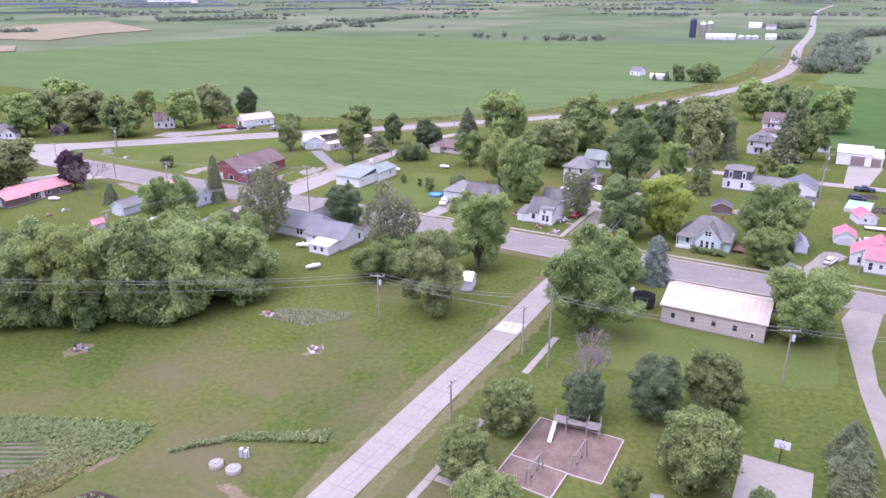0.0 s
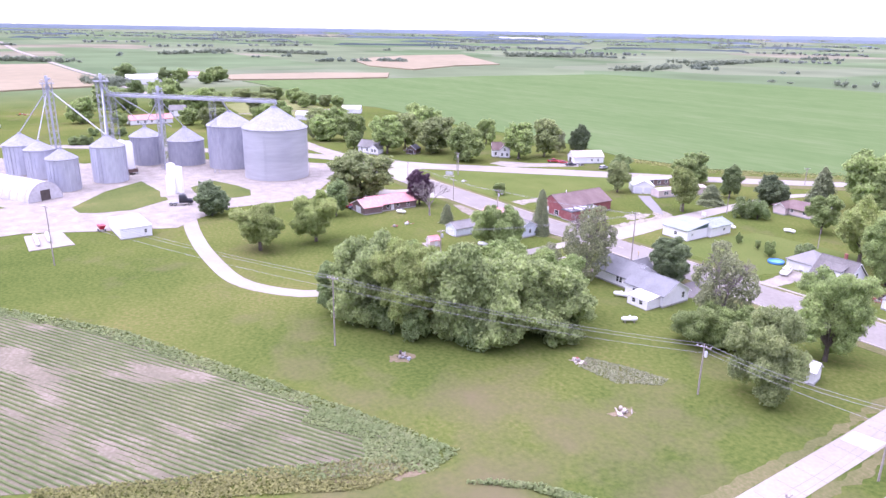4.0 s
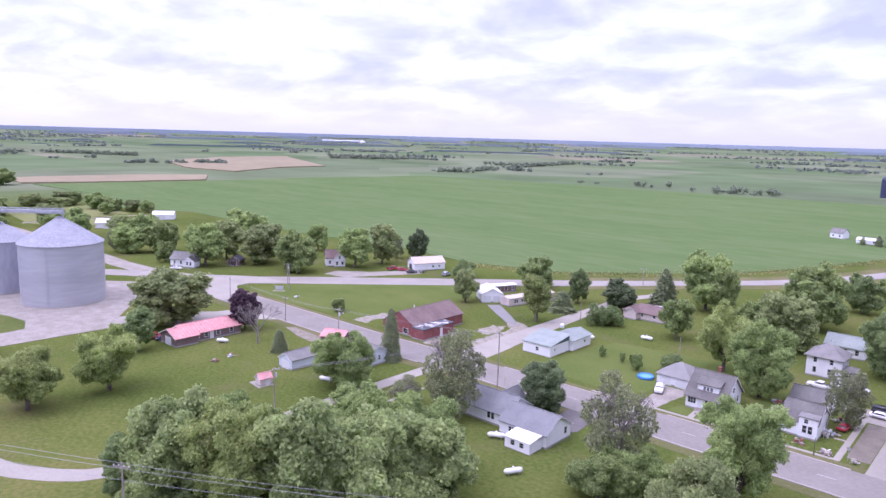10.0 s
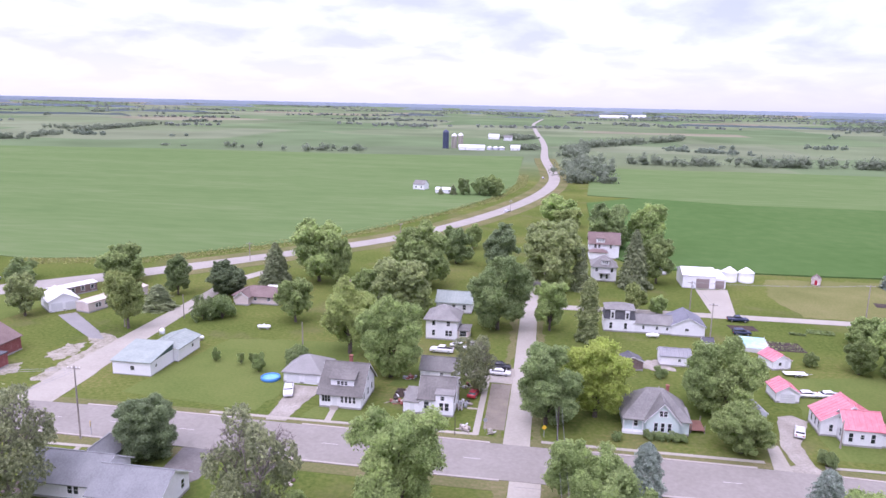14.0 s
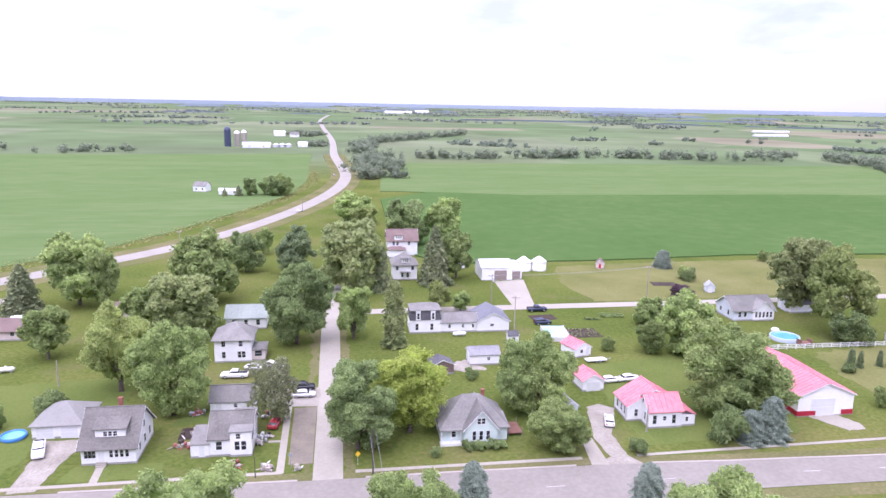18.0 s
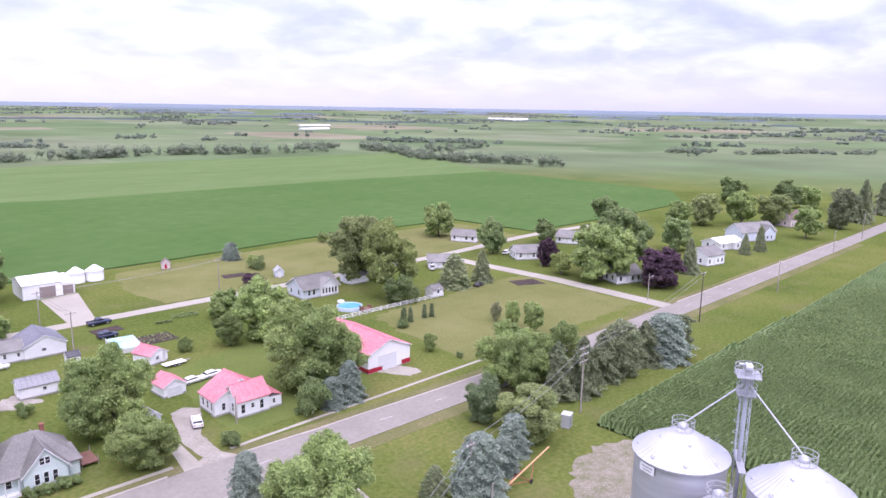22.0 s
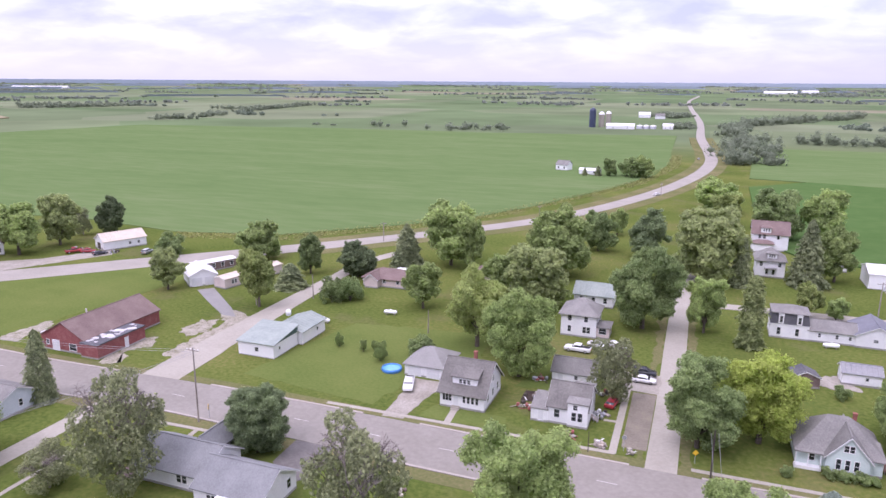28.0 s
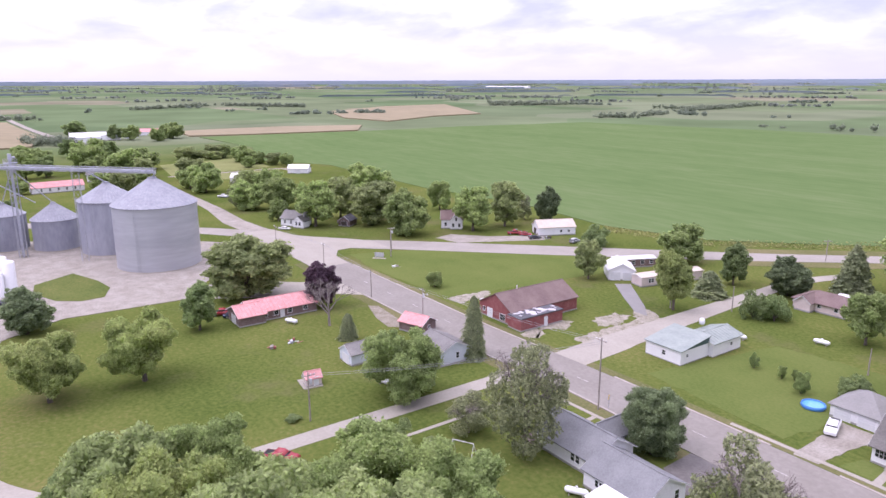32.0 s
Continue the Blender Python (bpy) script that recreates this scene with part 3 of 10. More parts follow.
PALE_LAWN = mat("sun_bleached_lawn", [(0.118, 0.132, 0.044), (0.142, 0.152, 0.054), (0.168, 0.17, 0.066), (0.195, 0.186, 0.082)], 0.95, 0.05, 1.6, 0.4, 9.0, spec=0.0)
for pts in ([(90, -7.4), (92, 20), (96, 34), (130, 37), (162, 39), (163, 10), (162.5, -7)], [(58, 81.5), (54, 104), (60, 128), (110, 133), (180, 134), (222, 130), (222, 90), (165, 84)]):
    tagged(part("lawn", slab(bmesh.new(), ragged(pts, 2.0, 1.6), -0.05, 0.02), PALE_LAWN, None), "pale sun-bleached mown grass", "lawn", kind="structure")
for side in (1, -1):
    run = [p for p in HIGHWAY if p[1] > 92 and p[1] < 690]
    tagged(part("verge", ribbon(beside(run, side * 8.2), 7.0, -0.05, 0.05), VERGE, None), "dry roadside grass along the highway", "verge", kind="structure")
tagged(part("road_junction", slab(bmesh.new(), [(-276, -14), (-259, -10.5), (-244, 2.5), (-236, 8), (-224, 8), (-230, -3.5), (-229.5, -8.6), (-223, -12.4), (-212, -13.5), (-212, -25.3), (-238, -25), (-262, -27), (-276, -24)], -0.1, 0.105), CONCRETE, None), "wide pale concrete junction of highway and main street", "road", kind="structure")
tagged(part("elevator_yard", slab(bmesh.new(), [(-200, -193), (-230, -203), (-281, -205), (-303, -192), (-345, -205), (-350, -160), (-312, -125), (-306, -88), (-285, -62), (-270, -42), (-256, -30), (-246, -26), (-236, -25), (-232, -33), (-226, -50), (-209, -63), (-203, -66.7), (-203.5, -80), (-204, -96), (-194, -111), (-188, -117), (-194, -134), (-204, -156)], -0.1, 0.1), GRAVEL, None), "pale gravel and concrete yard round grain bins", "yard", kind="structure")
GRASSY = [[(-271.8, -187.5), (-282, -181), (-270, -172), (-249.9, -162.6), (-239.4, -158), (-243, -170), (-250, -179.4)],
          [(-229.8, -140), (-249.6, -126.9), (-261.8, -112), (-240, -110), (-225.6, -110.7), (-216.7, -123.9), (-218, -134), (-221, -139)],
          [(-241.5, -98.8), (-249.1, -87.9), (-236, -83), (-226.2, -81.4), (-217.6, -84.3), (-217, -90), (-221.1, -95.6), (-232, -100)]]
for g in GRASSY:
    tagged(part("lawn_island", slab(bmesh.new(), g, -0.05, 0.16), LAWN, None), "mown grass island in the gravel yard", "lawn", kind="structure")


def paved(name, pts, material, label, z=0.05, category="pavement"):
    if material is GRAVEL:
        pts = ragged(pts)
    return tagged(part(name, slab(bmesh.new(), pts, -0.05, z), material, None), label, category, kind="structure")


# walks and drives
paved("driveway", [(-214, -66), (-203, -67), (-194, -52), (-190, -40), (-183.5, -31), (-178.6, -25.6), (-186, -25.2), (-197, -25.4), (-200, -34.8), (-206, -42), (-213, -55)], CONCRETE, "pale concrete drive past a brick house", 0.045)
paved("driveway", [(-75.5, -31), (-75.8, -24), (-69, -24), (-68.2, -33), (-70, -35.5)], mat("dark_patched_tar", [(0.12, 0.112, 0.105), (0.15, 0.14, 0.13), (0.19, 0.175, 0.165)], 0.9, 0.4, 2, 0.2, 30), "dark tar drive beside a ranch house", 0.055)
paved("pavement_south_side", [(-101, -27.5), (-84, -26.9), (-84, -26.1), (-101, -26.7)], CONCRETE, "narrow concrete sidewalk before a ranch house", 0.06)
paved("front_walk", [(-93.4, -27.2), (-92.5, -27.2), (-92, -33), (-93, -33)], CONCRETE, "short concrete walk to a porch", 0.052)
paved("driveway", [(-170, -29.5), (-168, -27.5), (-155, -28.6), (-151, -31), (-153, -33.4), (-160, -32.6)], mat("mossy_gravel", [(0.16, 0.155, 0.09), (0.24, 0.215, 0.165), (0.31, 0.28, 0.24)], 0.95, 0.5, 2.5, 0.4, 14, spec=0.1), "worn gravel track beside the main street", 0.045)
paved("pavement_north_side", [(-15.6, -10.7), (21.8, -10.6), (21.8, -9.7), (-15.6, -9.8)], CONCRETE, "narrow concrete sidewalk along the main street", 0.06)
paved("pavement_north_side", [(31.4, -10.6), (94, -9.3), (94, -8.5), (31.4, -9.8)], CONCRETE, "narrow concrete sidewalk along the main street", 0.06)
paved("pavement_north_side", [(-78, -10.6), (-27, -9.9), (-27, -9), (-78, -9.7)], CONCRETE, "narrow concrete sidewalk along the main street", 0.06)
paved("pavement_lane_side", [(-106.9, -66), (-106.2, -66), (-105.6, -56), (-105.8, -37), (-106.7, -37), (-106.4, -56)], CONCRETE, "narrow concrete walk through lawn beside a lane", 0.05)
paved("pavement_street_side", [(-28, -9.6), (-26.8, -9.6), (-27.2, 24), (-28.4, 24)], CONCRETE, "narrow concrete walk beside a garden", 0.052)
paved("driveway", [(23.2, -13.3), (32.5, -14), (29.6, -10), (30.2, -2), (32.4, 3), (34.6, 8), (32.2, 10.4), (29.4, 9.2), (27.8, 2.2), (26.4, -3.4), (26.6, -10)], GRAVEL, "rutted gravel drive between houses")
paved("driveway", [(22.6, -12.6), (25.6, -12.6), (25.9, -3.5), (24, -2.8)], CONCRETE, "short concrete drive beside a gravel one", 0.055)
paved("driveway", [(-66.5, -11), (-62.8, -11), (-61, 5.5), (-67.5, 5.5)], GRAVEL, "pale gravel drive to a garage")
paved("driveway", [(31.8, 79.5), (38.5, 79.5), (43, 109.5), (32.5, 107.5)], CONCRETE, "concrete drive to a white machine shed")
paved("driveway", [(-29, 15), (-22, 15), (-22, 24), (-33, 24), (-33, 18)], GRAVEL, "gravel parking by the street")
paved("bare_patch", [(-26.3, -7), (-22.4, -7), (-22.4, 14.5), (-26.6, 14.5)], mat("packed_earth", [(0.15, 0.13, 0.10), (0.2, 0.175, 0.14), (0.24, 0.22, 0.15)], 0.95, 0.3, 3, 0.3, 15), "packed bare earth beside the street", 0.03)
paved("driveway", [(35.5, -23), (41, -22), (39, -40), (39.8, -52), (43.5, -67), (46, -85), (48, -130), (43.8, -130), (42.6, -86), (40, -70), (37.5, -56), (34.2, -29)], mat("smooth_gravel", [(0.25, 0.228, 0.19), (0.29, 0.266, 0.222), (0.335, 0.31, 0.262)], 0.95, 0.25, 2.5, 0.3, 14, spec=0.1), "curving pale gravel drive", 0.07)
paved("driveway", [(-15, -112.5), (-13.8, -115.8), (-11, -117.8), (-2.8, -117.9), (3.6, -118), (10.2, -117.4), (40, -116.5), (40, -121), (12, -121.2), (3, -121), (-3.9, -121.8), (-8, -122.1), (-15, -122.6)], mat("patched_tar", [(0.20, 0.178, 0.16), (0.25, 0.225, 0.20), (0.30, 0.27, 0.245)], 0.9, 0.3, 2, 0.2, 30), "worn tar lane past the park", 0.06)
BROKEN = mat("weedy_broken_concrete", [(0.13, 0.135, 0.06), (0.24, 0.222, 0.165), (0.33, 0.305, 0.25), (0.37, 0.345, 0.29)], 0.95, 0.5, 2.5, 0.4, 14, spec=0.1)
paved("driveway", [(-146.6, 37.9), (-143.7, 41.3), (-128.0, 28.4), (-122.5, 22.8), (-126.6, 22.9), (-136.5, 30.0)], mat("grey_tar", [(0.21, 0.205, 0.195), (0.25, 0.243, 0.23)], 0.9, 0.3, 2, 0.2, 30), "short grey tar drive to a white garage", 0.05)
paved("driveway", [(-215, 32), (-200, 60), (-206, 66), (-216, 48), (-228, 38), (-226, 30)], GRAVEL, "gravel spur beside the highway", 0.06)
paved("driveway", ragged([(70.6, 0.6), (76.8, 0.6), (78.5, -3), (77.8, -5.6), (74.2, -5.8)], 0.8, 0.5), CONCRETE, "concrete apron before a steel shed door", 0.05)
for pts in ([(-163, -9.5), (-163.1, -5.2), (-162.2, 4.0), (-158.6, 2.5), (-157.4, -8.4)], [(-131.2, -11.3), (-133, -6), (-130.4, -4.2), (-127.6, -7), (-126.6, -10.6)], [(-132.6, -4.8), (-133.8, 2.7), (-130.3, 5.0), (-127.4, 0), (-129, -3.6)],
            [(-128.8, 10.0), (-128.9, 18.0), (-124.7, 20.2), (-122.2, 11.4), (-124.7, 7.1)], [(-126.2, -21.6), (-128.9, -17.0), (-125.5, -16.6), (-123.0, -20.4)], [(-135.8, -18.0), (-134.9, -14.5), (-131.6, -16.4), (-132.7, -18.8)]):
    paved("broken_slab", ragged(pts, 0.7, 1.3), BROKEN, "broken old concrete slab in the weeds", 0.05)

paved("driveway", ragged([(6.2, 33.8), (8.4, 36.2), (11.1, 37.0), (10.9, 33.2), (13.9, 31.4), (13.8, 30.0), (8.5, 29.9), (6.0, 30.8)], 0.6, 0.5), GRAVEL, "small gravel apron before a white shed", 0.05)
paved("gravel_spill", ragged([(-129, 26), (-124.5, 26.5), (-118.6, 24), (-118.2, 10), (-118, -4), (-121.6, -3.5), (-122.4, 8), (-122.2, 18), (-126, 22)], 0.8, 1.0), BROKEN, "broken stony shoulder beside a pale street", 0.04)
paved("street_patch", [(-19.7, -63.6), (-15.4, -63.2), (-15.4, -58.8), (-19.7, -59.6)], mat("new_concrete", [(0.50, 0.47, 0.43), (0.56, 0.53, 0.49)], 0.9, 0.4, 3, 0.1, 30), "newer pale concrete patch in the side street", 0.044)
WORN = mat("worn_turf", [(0.125, 0.145, 0.058), (0.175, 0.155, 0.085), (0.225, 0.18, 0.115), (0.28, 0.225, 0.16)], 0.95, 0.35, 2.2, 0.5, 12, spec=0.05)
for pts, words in (([(-31.9, -118), (-28.1, -117), (-23.5, -117.1), (-20.7, -117), (-20.2, -118.6), (-23.7, -119.5), (-27.6, -119.3)], "trodden brown earth below buried tanks"),
                   ([(-54.4, -131.8), (-52.5, -127.6), (-51.4, -122.8), (-48.6, -118.5), (-45.9, -120.1), (-47.4, -124.2), (-49.5, -129.1), (-52.7, -132.9)], "dry tan earth round the planted field"),
                   ([(-20.6, -102.5), (-19.6, -92.9), (-19.2, -86), (-18.2, -86), (-18.2, -95), (-18.6, -104)], "worn roadside earth beside the lane"),
                   ([(-43.8, -88), (-42, -87.2), (-41.2, -83.6), (-43, -82.8), (-44, -85)], "pale rubble and worn turf on the green"),
                   ([(-80, -107), (-77.4, -107.6), (-75.4, -105), (-76.6, -102.4), (-79.4, -103)], "scorched brown patch beside the willows"),
                   ([(-5.8, -117.2), (-2.9, -116.2), (4, -116.1), (7.1, -116.8), (4, -118.2), (-0.8, -117.8)], "worn brown turf beside the tar lane")):
    paved("bare_patch", ragged(pts, 0.5, 1.0), WORN, words, 0.024)

# ---------- fields ----------


def draped(pts, height):
    """A sheet of the given outline and thickness that follows the land."""
    bm = slab(bmesh.new(), pts, -0.2, height)
    if max(math.hypot(x - HUB[0], y - HUB[1]) for x, y in pts) < 690:
        return bm
    for axis in (0, 1):
        lo, hi = min(p[axis] for p in pts), max(p[axis] for p in pts)
        for k in range(1, int((hi - lo) / 50)):
            at, way = [0, 0, 0], [0, 0, 0]
            at[axis], way[axis] = lo + 50 * k, 1
            bmesh.ops.bisect_plane(bm, geom=bm.verts[:] + bm.edges[:] + bm.faces[:], plane_co=at, plane_no=way)
    for v in bm.verts:
        up = rise(v.co.x, v.co.y)
        v.co.z += up + (0.5 if up and v.co.z > 0 else 0)
    return bm


def field(name, pts, height, material, label):
    return tagged(part(name, draped(pts, height), material, None), label, "crop field", kind="structure")


field("bean_field_west", [(-205, 97), (-165, 108), (-138, 134), (-112, 162), (-92, 203), (-66, 275), (-48, 340), (-42, 420), (-46, 520), (-50, 700), (-250, 660), (-452, 650), (-700, 600), (-740, 420), (-738, 330), (-745, 262), (-760, 150), (-765, 98), (-625, 104), (-520, 72), (-460, 100), (-330, 95), (-260, 104)], 0.16, SOY, "wide level field of green soybeans by the highway")
field("bean_field_north", [(6, 311), (5, 240), (4, 170), (10, 150), (19, 134), (82, 136), (141, 142), (229, 139), (234, 92), (327, 95), (391, 99), (447, 140), (452, 318), (302, 331), (232, 329), (100, 329), (40, 345)], 0.55, SOY_DARK, "dense dark green soybean field behind the village")
field("bean_field_far", [(8, 350), (40, 345), (100, 329), (302, 331), (452, 318), (520, 480), (540, 560), (300, 575), (45, 575), (14, 450)], 0.45, SOY, "lighter green soybean field")


def row_crop(name, pts, direction, spacing, height, wide, material, label, step, gaps=0.0, seed=1):
    """Rows of plants in an outline: each row a rough-topped ridge, with bare earth between."""
    rng = np.random.default_rng(seed)
    d = Vector(direction).normalized()
    s = Vector((-d.y, d.x))
    uv = [(Vector(p).dot(d), Vector(p).dot(s)) for p in pts]
    verts, faces = [], []
    v = min(q[1] for q in uv) + spacing / 2
    while v < max(q[1] for q in uv):
        cuts = sorted(a[0] + (v - a[1]) / (b[1] - a[1]) * (b[0] - a[0]) for a, b in zip(uv, uv[1:] + uv[:1]) if (a[1] - v) * (b[1] - v) < 0)
        for u0, u1 in zip(cuts[::2], cuts[1::2]):
            n = max(2, int((u1 - u0) / step))
            us = np.linspace(u0, u1, n)
            bare = np.array([noise.noise((u * 0.045, v * 0.11, seed)) for u in us])
            bare = bare + 0.5 * np.array([noise.noise((u * 0.14, v * 0.5, seed + 7)) for u in us])
            thick = np.clip(1 + (bare - 0.1) * -gaps * 3.0, 0.12, 1.0) if gaps else np.ones(n)
            h = height * thick * rng.uniform(0.84, 1.1, n)
            h[[0, -1]] *= rng.uniform(0.1, 0.45, 2)
            base = len(verts)
            for u, hh, k, j in zip(us, h, thick, rng.uniform(-0.18, 0.18, n) * wide):
                for off, z in ((-wide * k / 2, -0.1), (-wide * k * 0.2 + j, hh), (wide * k * 0.25 + j, hh * rng.uniform(0.8, 1.0)), (wide * k / 2, -0.1)):
                    p = d * u + s * (v + off)
                    verts.append((p.x, p.y, z))
            for i in range(n - 1):
                for k in range(3):
                    a = base + i * 4 + k
                    faces.append((a, a + 4, a + 5, a + 1))
        v += spacing
    me = bpy.data.meshes.new(name)
    me.from_pydata(verts, [], faces)
    me.materials.append(material)
    return tagged(new(name, me), label, "crop rows", kind="stuff")


CORN = mat("corn_leaves", [(0.098, 0.152, 0.05), (0.128, 0.186, 0.064), (0.16, 0.22, 0.085)], 0.7, 0.06, 1.6, 0.6, 5, spec=0.25)
YOUNG = mat("young_crop", [(0.085, 0.115, 0.036), (0.112, 0.145, 0.048), (0.145, 0.172, 0.062)], 0.85, 0.08, 2.0, 0.5, 8)
FIELD_SOIL = mat("dry_field_soil", [(0.135, 0.124, 0.077), (0.185, 0.163, 0.108), (0.27, 0.232, 0.172)], 0.95, 0.1, 1.5, 0.4, 10)
SW_FIELD = [(-215, -208), (-201, -201), (-157, -180), (-140, -164.5), (-117, -147.5), (-90, -134.5), (-62, -121.5), (-51, -117), (-50, -120), (-54, -133), (-72, -169), (-90, -215), (-150, -250), (-215, -262)]
field("planted_field_soil", SW_FIELD, 0.04, FIELD_SOIL, "dry brown soil between crop rows")
row_crop("young_crop_rows", SW_FIELD, (0.87, 0.5), 0.95, 0.3, 0.6, YOUNG, "curving rows of young green crop with thin patches", 1.4, 0.9, 3)
CORN_NEAR = [(84, -46), (125, -44), (207, -43), (330, -37), (330, -190), (94, -190), (91.6, -87), (84.5, -54)]
row_crop("corn_rows", CORN_NEAR, (1, 0.04), 0.86, 1.9, 0.95, CORN, "tall green corn in close rows", 0.8, 0.0, 5)
# added filler sheet whose dark green stands for the shade among the corn
field("corn_field_floor", [(86, -48), (125, -46), (207, -45), (330, -39), (330, -189), (96, -189), (93.6, -87), (86.5, -55)], 1.3, SOY_DARK, "dark green sheet standing in for shade between corn rows")
# corn colour darkened for the self-shadow this flat sheet lacks
field("corn_field_far", [(330, -37), (476, -29), (900, -14), (900, -420), (94, -420), (94, -190), (330, -190)], 2.1, mat("self_shaded_corn", [(0.092, 0.132, 0.052), (0.112, 0.152, 0.063), (0.134, 0.174, 0.077)], 0.95, 0.03, 0.5, 0.5, 4, spec=0.05), "wide field of tall green corn")

# ---------- trees ----------
LEAF = {
    "k": leafy("maple_leaves", [(0.236, 0.294, 0.109), (0.315, 0.378, 0.142), (0.401, 0.462, 0.181)]),
    "n": leafy("pine_needles", [(0.217, 0.261, 0.148), (0.295, 0.34, 0.19), (0.386, 0.425, 0.246)]),
    "g": leafy("green_leaves", [(0.264, 0.343, 0.127), (0.352, 0.44, 0.165), (0.453, 0.542, 0.207)]),
    "m": leafy("dark_green_leaves", [(0.21, 0.283, 0.119), (0.285, 0.365, 0.15), (0.365, 0.448, 0.188)]),
    "d": leafy("deep_green_leaves", [(0.168, 0.224, 0.117), (0.229, 0.289, 0.146), (0.296, 0.37, 0.181)]),
    "y": leafy("yellow_green_leaves", [(0.448, 0.562, 0.123), (0.538, 0.636, 0.152), (0.616, 0.7, 0.19)]),
    "w": leafy("grey_green_leaves", [(0.275, 0.34, 0.14), (0.37, 0.445, 0.182), (0.469, 0.54, 0.228)]),
    "o": leafy("olive_leaves", [(0.269, 0.325, 0.14), (0.352, 0.41, 0.175), (0.436, 0.485, 0.208)]),
    "p": leafy("purple_leaves", [(0.089, 0.054, 0.078), (0.128, 0.08, 0.106), (0.174, 0.114, 0.142)]),
    "s": leafy("spruce_needles", [(0.231, 0.276, 0.152), (0.319, 0.366, 0.195), (0.416, 0.46, 0.248)]),
    "v": leafy("greyed_leaves", [(0.235, 0.266, 0.141), (0.304, 0.333, 0.179), (0.382, 0.406, 0.22)]),
    "b": leafy("blue_spruce_needles", [(0.235, 0.29, 0.236), (0.32, 0.381, 0.307), (0.404, 0.467, 0.381)]),
    "l": leafy("fresh_green_leaves", [(0.27, 0.336, 0.116), (0.359, 0.429, 0.15), (0.46, 0.508, 0.193)]),
}


ball = bmesh.new()
bmesh.ops.create_icosphere(ball, subdivisions=2, radius=1)
BALL_V = np.array([v.co[:] for v in ball.verts])
BALL_F = [[v.index for v in f.verts] for f in ball.faces]
ball.free()
ball = bmesh.new()
bmesh.ops.create_icosphere(ball, subdivisions=1, radius=1)
SMALL_V = np.array([v.co[:] for v in ball.verts])
SMALL_F = [[v.index for v in f.verts] for f in ball.faces]
ball.free()


def leaves(name, centres, normals, size, material, rng, long=1.5, jitter=0.34, core=(), coarse=0.25):
    """Small bent leaf clumps, two triangles each, at the given points, over the dense inner foliage of the core balls."""
    n = len(centres)
    nr = normals + rng.normal(0, jitter, (n, 3))
    nr /= np.linalg.norm(nr, axis=1, keepdims=True)
    t = np.cross(nr, rng.normal(0, 1, (n, 3)))
    t /= np.linalg.norm(t, axis=1, keepdims=True)
    b = np.cross(nr, t)
    s = (size * rng.uniform(0.6, 1.35, n))[:, None]
    v = np.stack([centres - t * s * long / 2, centres + b * s * 0.5 - nr * s * 0.15, centres + t * s * long / 2, centres - b * s * 0.5 - nr * s * 0.15], 1).reshape(-1, 3)
    me = bpy.data.meshes.new(name)
    vs, fs = v.tolist(), np.arange(4 * n).reshape(-1, 4).tolist()
    for c, q in core:
        base = len(vs)
        bv, bf = (SMALL_V, SMALL_F) if q < coarse else (BALL_V, BALL_F)
        lump = bv * q * (1 + rng.normal(0, 0.07, (len(bv), 1))) * [1, 1, 0.85] + c
        vs += lump.tolist()
        fs += [[base + i for i in f] for f in bf]
    me.from_pydata(vs, [], fs)
    me.materials.append(material)
    return me


